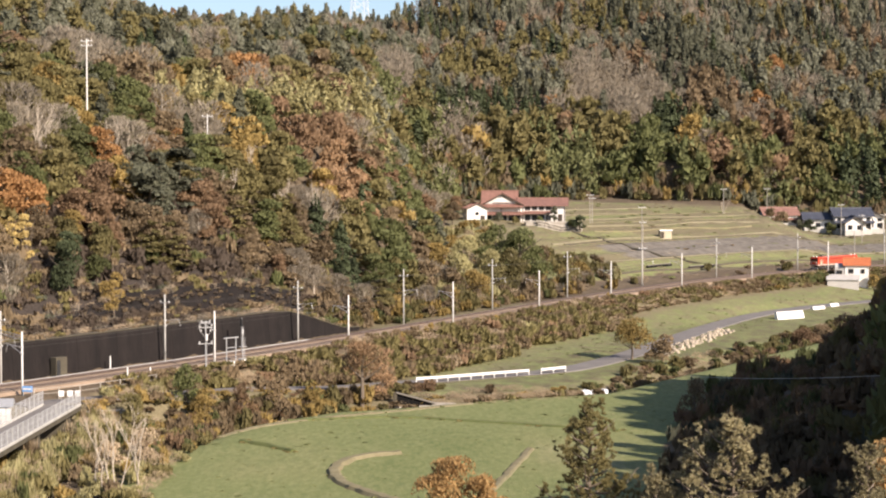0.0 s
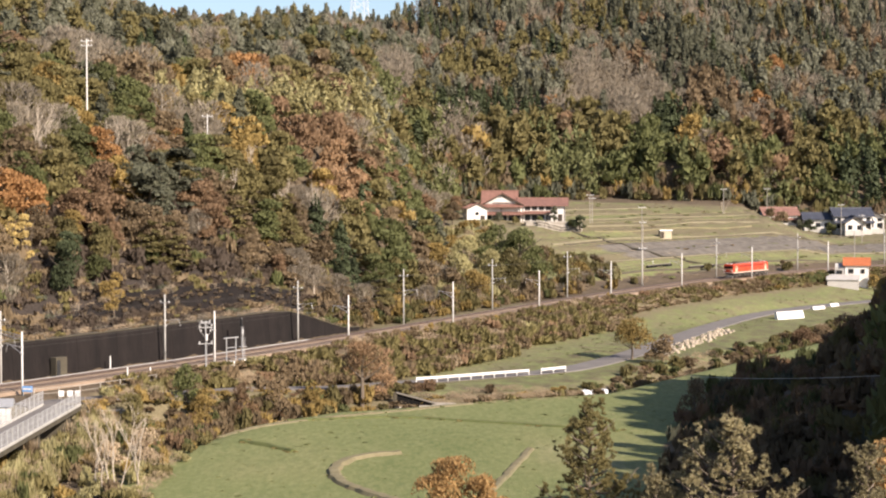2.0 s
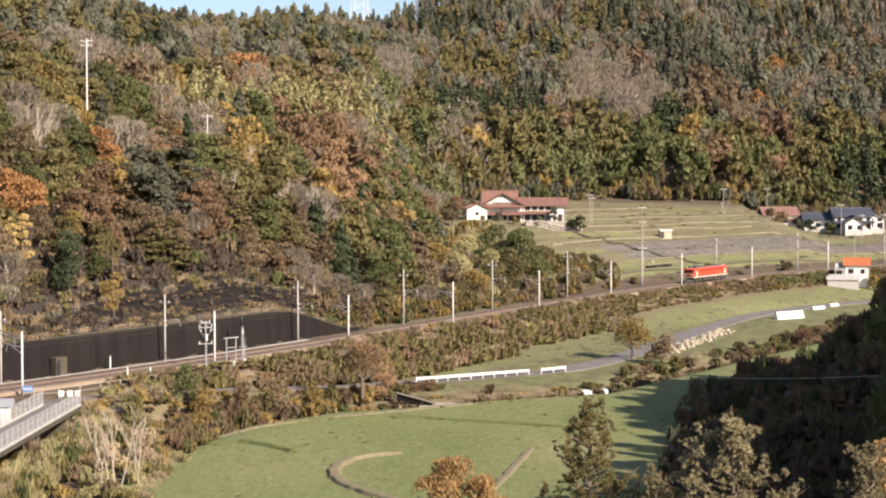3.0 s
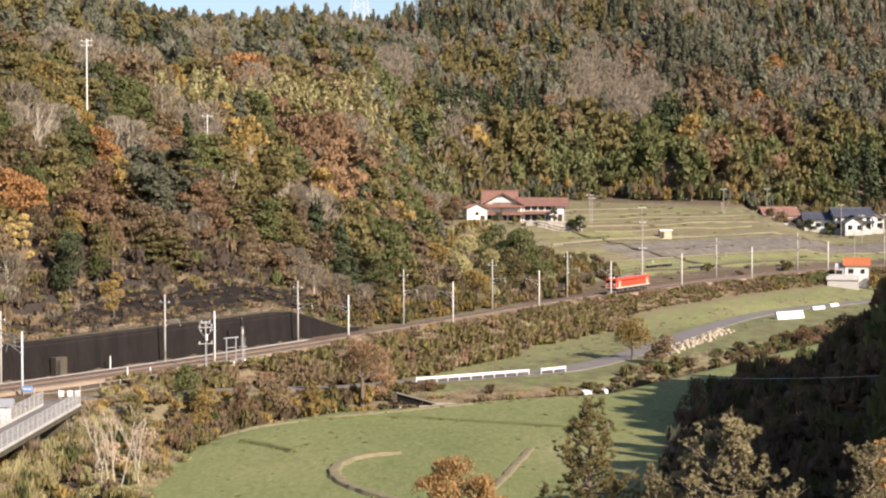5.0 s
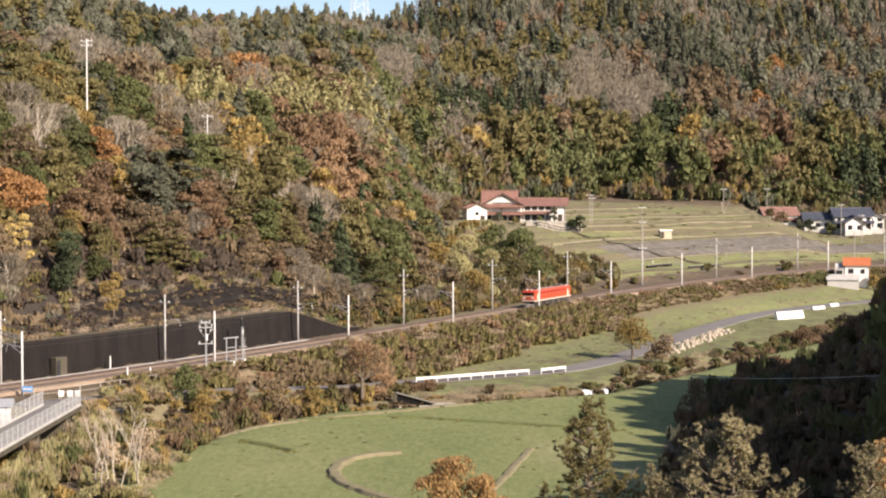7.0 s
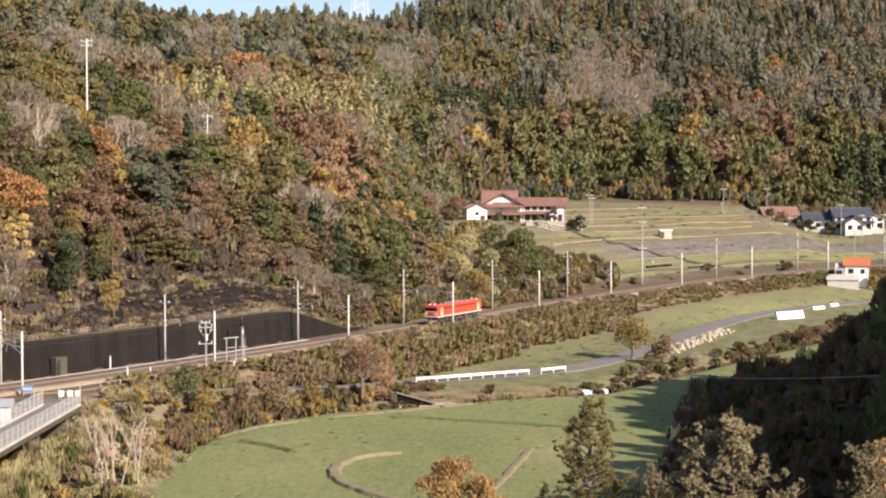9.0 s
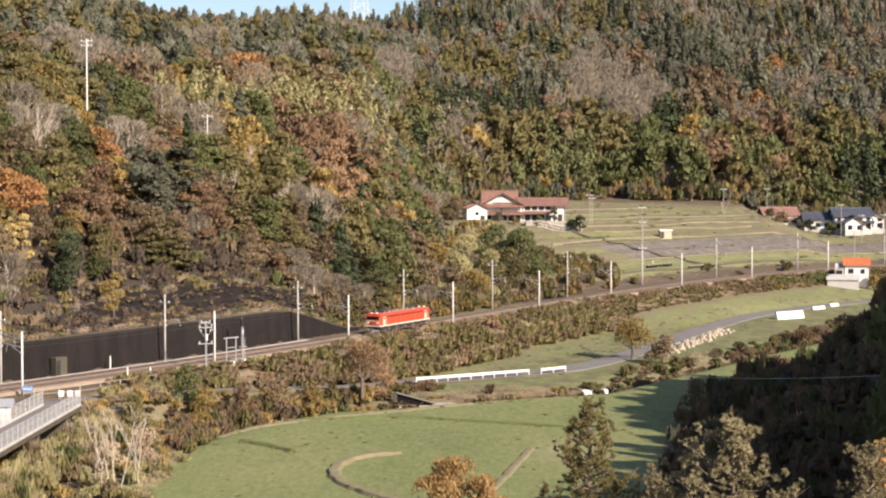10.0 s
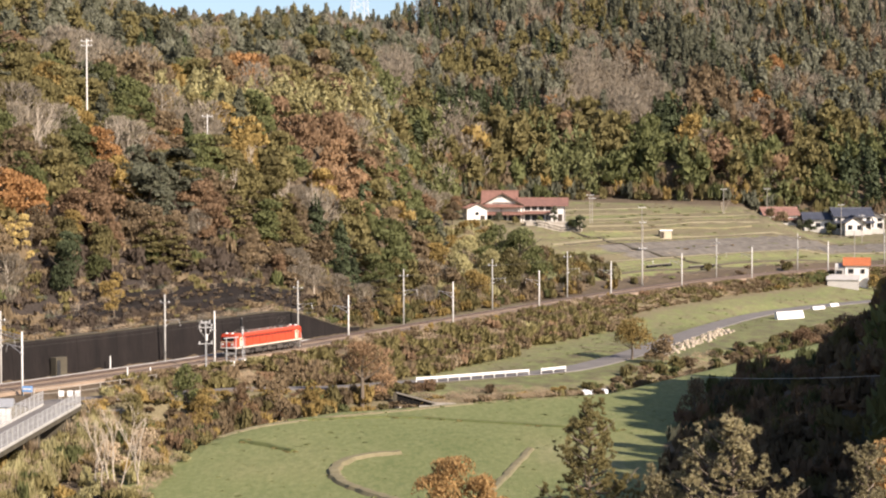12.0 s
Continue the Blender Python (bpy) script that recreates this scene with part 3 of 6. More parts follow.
    # tanks and bogies
    for x0, x1 in ((-3.4, -1.9), (1.9, 3.4)):
        for s in (-1, 1):
            part("equipment_box", Shape().box((x0 + 0.1, s * 1.2 - 0.15, 0.4), (x1 - 0.1, s * 1.2 + 0.15, 0.95), bevel=0.04), UNDER, loco)
    wheels = []
    for xb in (-5.35, 0.0, 5.35):
        bog = Shape()
        for s in (-1, 1):
            bog.prism([(s * 1.1 - 0.07, 0.42), (s * 1.1 + 0.07, 0.42), (s * 1.1 + 0.07, 0.78), (s * 1.1 - 0.07, 0.78)], -1.9, 1.9)
            for xa in (-1.3, 1.3):
                bog.box((xa - 0.22, s * 1.16 - 0.14, 0.3), (xa + 0.22, s * 1.16 + 0.14, 0.74))
            bog.box((-0.35, s * 1.16 - 0.16, 0.45), (0.35, s * 1.16 + 0.16, 0.95))
        bog.box((-0.3, -1.1, 0.5), (0.3, 1.1, 0.75))
        bogie = part("bogie", bog, UNDER, loco, "dust-covered dark four-wheel bogie")
        for xa in (-1.3, 1.3):
            ws = Shape()
            for s in (-1, 1):
                ws.tube([(0, s * 0.50, 0), (0, s * 0.515, 0), (0, s * 0.53, 0), (0, s * 0.62, 0)], [0.60, 0.60, 0.56, 0.55], 18)
                for k in range(4):
                    a = k * math.pi / 2
                    ws.box((-0.04, -0.02, 0.12), (0.04, 0.02, 0.46), Matrix.Translation((0, s * 0.63, 0)) @ Matrix.Rotation(a, 4, "Y"))
            ws.tube([(0, -0.66, 0), (0, 0.66, 0)], 0.09, 8)
            w = part("wheelset", ws, UNDER, bogie, m=pose(xb + xa, 0, 0.56))
            wheels.append((w, xb + xa))
        for v in bogie.data.vertices:
            v.co.x += xb
    return loco, wheels


LOCO, WHEELS = build_locomotive()
SPEED = 19.518


def motions():
    rows = []
    for i in range(25):
        t = i * 0.5
        q = SPEED * (12.0 - t) + 7.5
        a, b = track(q - 5.3), track(q + 5.3)
        c, d = (a + b) / 2, a - b
        rows.append((t, Matrix.Translation(c) @ Matrix.Rotation(math.atan2(d.y, d.x), 4, "Z") @ Matrix.Rotation(-math.atan2(d.z, math.hypot(d.x, d.y)), 4, "Y")))
    walk(LOCO, rows)
    for w, x in WHEELS:
        walk(w, [(k / 30, Matrix.Translation((x, 0, 0.56)) @ Matrix.Rotation(SPEED / 0.56 * k / 30, 4, "Y")) for k in range(361)])


# ---- plants ----
RNG = np.random.default_rng(7)


def fast_mesh(name, verts, mats, mi=None):
    """A mesh of separate three-cornered leaf sprays from an (n, 3, 3) array."""
    verts = np.asarray(verts, np.float32)
    k = len(verts)
    me = bpy.data.meshes.new(name)
    me.vertices.add(3 * k)
    me.vertices.foreach_set("co", verts.ravel())
    me.loops.add(3 * k)
    me.loops.foreach_set("vertex_index", np.arange(3 * k, dtype=np.int32))
    me.polygons.add(k)
    me.polygons.foreach_set("loop_start", np.arange(0, 3 * k, 3, dtype=np.int32))
    for m in mats:
        me.materials.append(m)
    if mi is not None:
        me.polygons.foreach_set("material_index", np.asarray(mi, np.int32))
    me.update(calc_edges=True)
    return me


def unit(v):
    return v / np.maximum(np.linalg.norm(v, axis=-1, keepdims=True), 1e-9)


def leaves(pos, normal, size, tall=1.0, up=None):
    """Pointed leaf sprays at pos that face normal; up gives their long axis."""
    k = len(pos)
    r = RNG.normal(size=(k, 3)) if up is None else up + 0.25 * RNG.normal(size=(k, 3))
    u = unit(np.cross(normal, r))
    w = unit(np.cross(u, normal)) if up is None else unit(r)
    s = (size * RNG.uniform(0.6, 1.3, k))[:, None]
    a, b = u * s * 0.5, w * s * 0.5 * tall
    j = 0.25 * s * RNG.normal(size=(k, 3)) * 0.5
    return np.stack([pos - a * 1.05 - b * 0.65, pos + a * 1.05 - b * 0.75 + j, pos + b * 1.15 + a * RNG.uniform(-0.5, 0.5, (k, 1))], 1)


def shell(centres, radii, count, size, flat=0.8, inner=0.72):
    """Leaf clumps over a heap of rounded boughs."""
    w = np.array(radii) ** 2
    pick = RNG.choice(len(radii), count, p=w / w.sum())
    d = unit(RNG.normal(size=(count, 3)))
    d[:, 2] = np.where(d[:, 2] < -0.35, -d[:, 2], d[:, 2])
    c, r = np.array(centres)[pick], np.array(radii)[pick][:, None]
    pos = c + d * r * RNG.uniform(inner, 1.08, (count, 1)) * np.array([1, 1, flat])
    return leaves(pos, unit(d + 0.65 * RNG.normal(size=(count, 3))), size * 0.88, 1.5, unit(np.array([0, 0, 1.0]) + 0.45 * d + 0.35 * RNG.normal(size=(count, 3))))


def crown_broad(h, r, count, size, base=0.12):
    k = int(RNG.integers(11, 17))
    a = RNG.uniform(0, 2 * math.pi, k)
    t = RNG.uniform(0, 1, k)
    rr = r * (0.25 + 0.45 * RNG.uniform(0, 1, k)) * (1 - 0.55 * t)
    cs = np.stack([rr * np.cos(a), rr * np.sin(a), h * (base + 0.14 + (0.82 - base - 0.05) * t)], 1)
    rad = r * RNG.uniform(0.28, 0.55, k) * (1 - 0.25 * t)
    return shell(cs, rad, count, size)


def crown_conifer(h, r, count, size):
    t = RNG.uniform(0, 1, count) ** 0.8
    z = h * (0.12 + 0.88 * t)
    a = RNG.uniform(0, 2 * math.pi, count)
    tier = 0.75 + 0.25 * np.sin(t * 26 + a * 2)
    rr = r * (1 - t) ** 0.75 * tier * RNG.uniform(0.6, 1.05, count)
    d = np.stack([np.cos(a), np.sin(a), np.full(count, 0.35)], 1)
    pos = np.stack([rr * np.cos(a), rr * np.sin(a), z], 1)
    return leaves(pos, unit(d + 0.65 * RNG.normal(size=(count, 3))), size)


def crown_slim(h, r, count, size):
    """Narrow upright crown of ascending sprays, uneven in outline."""
    t = RNG.beta(1.5, 1.25, count)
    a = RNG.uniform(0, 2 * math.pi, count)
    p1, p2, p3 = RNG.uniform(0, 6.3, 3)
    lobe = 0.78 + 0.22 * np.sin(a * 3 + p1 + t * 5) + 0.16 * np.sin(t * 17 + a + p2)
    rr = r * 0.62 * np.sin(math.pi * np.clip(0.12 + 0.86 * t, 0, 1)) ** 0.7 * lobe * np.sqrt(RNG.uniform(0.35, 1.1, count))
    lean = 0.05 * h * np.array([math.cos(p3), math.sin(p3)])
    pos = np.stack([rr * np.cos(a) + lean[0] * t, rr * np.sin(a) + lean[1] * t, h * (0.1 + 0.9 * t)], 1)
    d = np.stack([np.cos(a), np.sin(a), np.full(count, 0.45)], 1)
    return leaves(pos, unit(d + 0.6 * RNG.normal(size=(count, 3))), size, 1.9, unit(np.array([0, 0, 1.0]) + 0.3 * d + 0.25 * RNG.normal(size=(count, 3))))


def crown_layered(h, r, count, size):
    """Flat, drooping tiers of boughs, as on old pines and cedars."""
    k = int(RNG.integers(16, 22))
    tz = np.sort(RNG.uniform(0.12, 1.0, k))
    ta = np.arange(k) * 2.4 + RNG.uniform(-0.5, 0.5, k)
    ln = r * (1.08 - tz) ** 0.6 * RNG.uniform(0.6, 1.1, k)
    pick = RNG.integers(0, k, count)
    u = np.sqrt(RNG.uniform(0.02, 1, count))
    side = RNG.normal(size=count) * 0.24 * ln[pick] * (0.4 + u)
    ca, sa = np.cos(ta[pick]), np.sin(ta[pick])
    x, y = u * ln[pick] * ca - side * sa, u * ln[pick] * sa + side * ca
    z = h * tz[pick] - 0.16 * u ** 2 * ln[pick] + RNG.normal(size=count) * 0.13
    nrm = unit(np.stack([0.3 * ca, 0.3 * sa, np.ones(count)], 1) + 0.5 * RNG.normal(size=(count, 3)))
    return leaves(np.stack([x, y, z], 1), nrm, size, 1.2)


def crown_bare(h, r, count, size):
    t = RNG.uniform(0, 1, count)
    a = RNG.uniform(0, 2 * math.pi, count)
    rr = r * np.sqrt(RNG.uniform(0, 1, count)) * (0.4 + 0.6 * np.sin(math.pi * np.clip(t, 0.05, 0.95)))
    pos = np.stack([rr * np.cos(a), rr * np.sin(a), h * (0.3 + 0.7 * t)], 1)
    out = np.stack([np.cos(a) * 0.5, np.sin(a) * 0.5, np.full(count, 1.0)], 1)
    nrm = unit(RNG.normal(size=(count, 3)) + np.array([0.3, -0.6, 0.2]))
    return leaves(pos, nrm, size * 0.26, 7.0, unit(out))


def crown_bamboo(h, r, count, size):
    k = 7
    a, rr = RNG.uniform(0, 2 * math.pi, k), r * np.sqrt(RNG.uniform(0, 1, k))
    pick = RNG.integers(0, k, count)
    t = RNG.uniform(0.15, 1, count)
    lean = RNG.normal(size=(k, 2)) * 0.16 * h
    x = (rr * np.cos(a))[pick] + lean[pick, 0] * t ** 2.2 + RNG.normal(size=count) * 0.16 * r * (1.25 - t)
    y = (rr * np.sin(a))[pick] + lean[pick, 1] * t ** 2.2 + RNG.normal(size=count) * 0.16 * r * (1.25 - t)
    pos = np.stack([x, y, h * t * (0.85 + 0.15 * np.sin(pick * 2.1))], 1)
    return leaves(pos, unit(RNG.normal(size=(count, 3)) + np.array([0.2, -0.5, 0.5])), size * 0.8, 1.9, unit(np.tile([0.1, 0, 1.0], (count, 1)) + 0.3 * RNG.normal(size=(count, 3))))


def crown_shrub(h, r, count, size):
    k = int(RNG.integers(4, 8))
    a = RNG.uniform(0, 2 * math.pi, k)
    rr = r * RNG.uniform(0.1, 0.7, k)
    cs = np.stack([rr * np.cos(a), rr * np.sin(a), h * RNG.uniform(0.25, 0.65, k)], 1)
    return shell(cs, r * RNG.uniform(0.3, 0.5, k), count, size, flat=0.8)


CROWN = {"slim": crown_slim, "layered": crown_layered, "broad": crown_broad, "conifer": crown_conifer, "bare": crown_bare, "bamboo": crown_bamboo, "shrub": crown_shrub}
FORM = {"russet": "broad", "hazed": "slim", "cedar": "conifer", "olive": "broad", "green": "broad", "dark": "conifer", "gold": "broad", "yellow": "broad", "rust": "broad", "orange": "broad", "brown": "broad", "grey": "bare", "bamboo": "bamboo", "canes": "bamboo"}
WORDS = {"hazed": "haze-toned grey-green", "cedar": "deep green cedar", "olive": "olive-green", "green": "deep green", "dark": "dark evergreen", "gold": "golden autumn", "yellow": "bright yellow autumn", "rust": "rust-red autumn",
         "orange": "orange autumn", "brown": "brown half-bare", "grey": "grey leafless", "bamboo": "feathery yellow-green bamboo", "canes": "green bamboo", "amber": "amber autumn", "russet": "russet autumn"}
KINDS = list(FORM)


def trunk_shape(h, r0, limbs=5, spread=2.0, seed=1):
    rnd = random.Random(seed)
    sh = Shape()
    sh.tube([(0, 0, -0.6), (0.05, 0, h * 0.25), (0.12 * rnd.uniform(-1, 1), 0.1, h * 0.55), (0.2 * rnd.uniform(-1, 1), 0, h * 0.88)], [r0 * 1.25, r0, r0 * 0.7, r0 * 0.2], 6)
    for i in range(limbs):
        a = i * 2.4 + rnd.uniform(-0.4, 0.4)
        z = h * rnd.uniform(0.28, 0.62)
        s = spread * rnd.uniform(0.6, 1.0)
        sh.tube([(0, 0, z), (math.cos(a) * s * 0.5, math.sin(a) * s * 0.5, z + h * 0.12), (math.cos(a) * s, math.sin(a) * s, z + h * 0.28)], [r0 * 0.45, r0 * 0.3, r0 * 0.1], 4)
    return sh


PROTO = {}


def tree_meshes(kind, var):
    """Trunk and crown meshes of a tree eight metres high, made once for each kind and shape."""
    if (kind, var) not in PROTO:
        form = FORM[kind] if not (kind == "dark" and var == 1) else "broad"
        if var == 2 and kind in ("dark", "olive", "brown"):
            form = "layered"
        count, size = {"slim": (1500, 0.4), "broad": (2100, 0.38), "layered": (1700, 0.4), "conifer": (1300, 0.42), "bare": (1300, 0.45), "bamboo": (1300, 0.42)}[form]
        crown = fast_mesh("crown", CROWN[form](8.0, 3.3 if form != "conifer" else 2.4, count, size), [LEAF[kind]])
        trunk = trunk_shape(8.0 * (0.95 if form == "bare" else 0.8), 0.16, 6 if form != "conifer" else 2, 2.2, var + 3).mesh("trunk", PALE_BARK if form == "bare" else BARK)
        PROTO[kind, var] = (trunk, crown)
    return PROTO[kind, var]


def plant_tree(x, y, kind, h, wide=1.0, var=0, z=None, label="", group=""):
    k = h / 8.0
    root = thing("tree", Matrix.Translation((x, y, gz(x, y) if z is None else z)) @ Matrix.Rotation(x * 7.3 + y, 4, "Z") @ Matrix.Diagonal((k * wide, k * wide, k, 1)),
                 label or WORDS[kind] + " tree on the wooded slope", "tree", group)
    trunk, crown = tree_meshes(kind, var)
    part("trunk", trunk, None, root)
    part("crown", crown, None, root)
    return root


# patches of one colour in the woods: place, reach, kind
NEAR_WOODS = [
    (-31.7, 372.0, 5.5, "rust"),
    (-23.3, 393.0, 6.3, "rust"),
    (-16.7, 435.0, 4.8, "rust"),
    (-22.0, 370.5, 5.5, "russet"),
    (-17.8, 382.5, 3.2, "russet"),
    (-8.6, 604.5, 7.8, "russet"),
    (-6.7, 531.0, 4.5, "gold"),
    (-35.0, 345.0, 5.1, "olive"),
    (-39.6, 346.5, 5.1, "gold"),
    (-37.2, 325.5, 5.9, "olive"),
    (-26.7, 346.5, 4.5, "grey"),
    (-25.9, 328.5, 5.1, "brown"),
    (-16.3, 378.0, 4.9, "cedar"),
    (-11.7, 457.5, 6.2, "green"),
    (-8.1, 424.5, 6.8, "green"),
    (-12.8, 364.5, 4.9, "green"),
    (-18.9, 346.5, 3.8, "olive"),
    (-19.6, 454.5, 5.3, "bamboo"),
    (-19.1, 628.5, 7.3, "olive"),
    (-35.4, 393.0, 5.8, "bamboo"),
    (-45.2, 375.0, 4.8, "bamboo"),
    (-27.9, 424.5, 4.7, "bamboo"),
    (-60.0, 327.0, 5.1, "green"),
    (-64.3, 330.0, 3.2, "dark"),
    (-68.8, 321.0, 5.8, "olive"),
    (-58.6, 348.0, 2.7, "russet"),
    (-65.6, 351.0, 4.5, "brown"),
    (-53.4, 358.5, 3.2, "bamboo"),
    (-51.8, 331.5, 1.4, "orange"),
    (-45.3, 340.5, 3.5, "grey"),
    (-48.9, 330.0, 2.3, "cedar"),
    (-67.6, 289.5, 3.2, "grey"),
    (-61.3, 282.0, 3.8, "olive"),
    (-57.4, 297.0, 1.4, "orange"),
    (-55.2, 307.5, 2.8, "grey"),
    (-53.0, 291.0, 2.3, "gold"),
    (-57.3, 276.0, 3.6, "rust"),
    (-65.4, 267.0, 3.1, "orange"),
    (-47.3, 297.0, 4.0, "dark"),
    (-49.8, 306.0, 1.8, "russet"),
    (-41.9, 325.5, 3.6, "green"),
    (-40.5, 304.5, 3.5, "rust"),
    (-64.1, 274.5, 2.1, "green"),
    (-46.1, 403.5, 3.9, "orange"),
    (-65.0, 259.5, 2.2, "gold"),
    (-78.5, 355.5, 4.8, "grey"),
    (-40.5, 289.5, 3.4, "brown"),
    (-50.4, 282.0, 2.7, "brown"),
    (-33.1, 298.5, 3.9, "brown"),
    (-19.8, 333.0, 4.3, "cedar"),
    (-74.1, 304.5, 3.9, "olive"),
]
FAR_WOODS = [
    (15.9, 650.0, 10.5, "cedar"),
    (33.1, 657.5, 5.9, "cedar"),
    (42.0, 663.5, 1.6, "orange"),
    (23.5, 629.0, 10.6, "olive"),
    (47.2, 620.0, 12.4, "canes"),
    (63.1, 618.5, 7.2, "green"),
    (75.8, 624.5, 8.5, "green"),
    (56.9, 639.5, 9.1, "olive"),
    (96.3, 614.0, 4.3, "rust"),
    (98.6, 626.0, 3.3, "rust"),
    (88.5, 644.0, 4.6, "gold"),
    (125.0, 650.0, 4.8, "rust"),
    (121.7, 678.5, 4.5, "orange"),
    (135.9, 719.0, 3.1, "orange"),
    (132.0, 633.5, 8.6, "olive"),
    (152.9, 662.0, 7.7, "olive"),
    (133.5, 621.5, 7.2, "green"),
    (152.3, 624.5, 6.9, "cedar"),
    (72.7, 671.0, 12.1, "grey"),
    (58.9, 686.0, 10.2, "grey"),
    (101.1, 672.5, 8.7, "brown"),
    (94.9, 707.0, 12.8, "dark"),
    (10.3, 693.5, 10.3, "olive"),
    (-20.5, 677.0, 10.0, "grey"),
    (-33.2, 560.0, 7.2, "dark"),
    (6.2, 624.5, 7.3, "grey"),
    (11.2, 618.5, 3.6, "gold"),
    (113.2, 642.5, 5.0, "olive"),
    (83.8, 656.0, 6.3, "cedar"),
]


def wood_kind(x, y, far, rnd, high=False):
    best, kind = 1.0, None
    for px, py, r, k in (FAR_WOODS if far else NEAR_WOODS):
        d = math.hypot(x - px, (y - py) * 0.7) / (r * 1.25) * rnd.uniform(0.75, 1.3)
        if d < best:
            best, kind = d, k
    if kind:
        return kind
    # neighbours tend to be alike
    v = 0.5 + 0.5 * math.tanh(0.8 * (float(wobble(x, y * 0.8, 12)) + 0.7 * float(wobble(y * 0.8 + 40, x, 7)))) + rnd.uniform(-0.2, 0.2)
    if far and y < 650:
        row = (("cedar", 6), ("green", 36), ("canes", 20), ("olive", 20), ("grey", 6), ("brown", 9), ("rust", 3))
    elif far or high:
        row = (("cedar", 7), ("dark", 20), ("olive", 14), ("hazed", 32), ("grey", 13), ("brown", 12), ("rust", 2))
    else:
        row = (("dark", 9), ("green", 18), ("olive", 32), ("gold", 5), ("brown", 20), ("grey", 12), ("rust", 4))
    total, v = 0.0, min(max(v, 0.0), 0.999) * 100
    for k, share in row:
        total += share
        if v < total:
            return k
    return row[-1][0]


def build_woods():
    rnd = random.Random(11)
    spots = []
    # spur above the line
    y = 214.0
    while y < 540:
        s = 5.0 if y < 330 else 5.4 if y < 390 else 4.9
        x = -0.30 * y - 8
        while x < 6:
            spots.append((x + rnd.uniform(-1.9, 1.9), y + rnd.uniform(-1.9, 1.9), False))
            x += s
        y += s * (0.85 if y < 330 else 1.15)
    # far hillside
    y = 540.0
    while y < 815:
        s = 4.5
        x = -0.30 * y - 8
        while x < 0.285 * y + 12:
            spots.append((x + rnd.uniform(-2, 2), y + rnd.uniform(-2, 2), True))
            x += s
        y += s * 1.05
    xs, ys = np.array([p[0] for p in spots]), np.array([p[1] for p in spots])
    zs = ground_z(xs, ys)
    q, n = near_track(xs, ys)
    foot = 598 + 14 * np.sin(xs / 45) - 40 * step(-xs, 0, 60) + 25 * step(xs, 100, 190)
    far_protos, quads, mats = {}, [], []
    single = 0
    for i, (x, y, far) in enumerate(spots):
        m = -n[i] - 12.5
        # trees in the fold that the crest hides from the camera are left out
        if 520 < y < 725 and x < -0.075 * y:
            continue
        if x > -4 and 430 < y < 545:
            continue
        if not far and (m < (10.5 + 3.0 * math.sin(q[i] * 0.31) if -30 < q[i] < 43 else 2.0) or (x > 0 and 380 < y) or (x > 2 and rnd.random() < 0.8 and y < 540)):
            continue
        if far and (y < foot[i] + 3) and x > 2:
            continue
        kind = wood_kind(x, y, far, rnd, m > 80)
        h = rnd.uniform(6.5, 10.5) if not far else rnd.uniform(7, 11)
        if not far and m > 80:
            h *= 0.85
        if kind == "dark":
            h *= 1.15 if not far else 1.0
        if far and y < foot[i] + 48:
            h *= 1.3
            if rnd.random() < 0.25:
                continue
        if not far and m < 20:
            h *= 0.5 + 0.025 * m
        wide = rnd.uniform(0.85, 1.2) if far else rnd.uniform(1.0, 1.35)
        if far and y < foot[i] + 48:
            wide *= 1.15
        if far and y > 745:
            kind = "dark" if rnd.random() < 0.28 else kind
            h *= rnd.uniform(0.75, 1.35)
            wide *= 0.68
        var = rnd.randrange(3)
        if not far and y < 352 and single < 290:
            plant_tree(x, y, kind, h, wide, var, float(zs[i]), group="trees of the near spur")
            single += 1
            continue
        key = (kind, var, far)
        if key not in far_protos:
            form = FORM[kind] if not (kind == "dark" and var == 1) else "slim"
            if far and form == "broad" and var == 2 and kind in ("olive", "green", "brown"):
                form = "slim"
            c = {"broad": 640, "slim": 520, "conifer": 520, "bare": 560, "bamboo": 520}[form]
            far_protos[key] = CROWN[form](8.0, (3.5 if not far else 2.9) if form != "conifer" else 2.0, c if not far else int(c * 0.36), 0.62 if not far else (0.95 if form == "broad" else 0.8))
        a = rnd.uniform(0, 6.28)
        k = h / 8.0
        rot = np.array([[math.cos(a) * wide, -math.sin(a) * wide, 0], [math.sin(a) * wide, math.cos(a) * wide, 0], [0, 0, 1]]) * k
        v = far_protos[key] @ rot.T + np.array([x, y, float(zs[i]) - 0.3])
        quads.append(v)
        mats.append(np.full(len(v), KINDS.index(kind)))
    me = fast_mesh("far_woods", np.concatenate(quads), [LEAF[k] for k in KINDS], np.concatenate(mats))
    tagged(new("far_woods", me), "mixed autumn forest covering the hillsides", "forest", kind="stuff")


build_woods()


def scrub(name, label, spots, count=150, size=0.36):
    """Low bushes joined into one piece: (x, y, height, radius, kind) each."""
    quads, mats, cache = [], [], {}
    kinds = sorted({s[4] for s in spots})
    zs = ground_z([s[0] for s in spots], [s[1] for s in spots])
    for (x, y, h, r, kind, *lift), z in zip(spots, zs):
        z = max(z, lift[0]) if lift else z
        key = (kind, int(x * 10) % 4)
        if key not in cache:
            cache[key] = crown_shrub(1.0, 1.0, count, size) if kind not in ("grey", "straw") else crown_bare(1.0, 1.0, int(count * 1.6), size * 0.42)
        v = cache[key] * np.array([r, r, h]) + np.array([x, y, z - 0.1])
        quads.append(v)
        mats.append(np.full(len(v), kinds.index(kind)))
    me = fast_mesh(name, np.concatenate(quads), [LEAF[k] for k in kinds], np.concatenate(mats))
    return tagged(new(name, me), label, "bushes", kind="stuff")


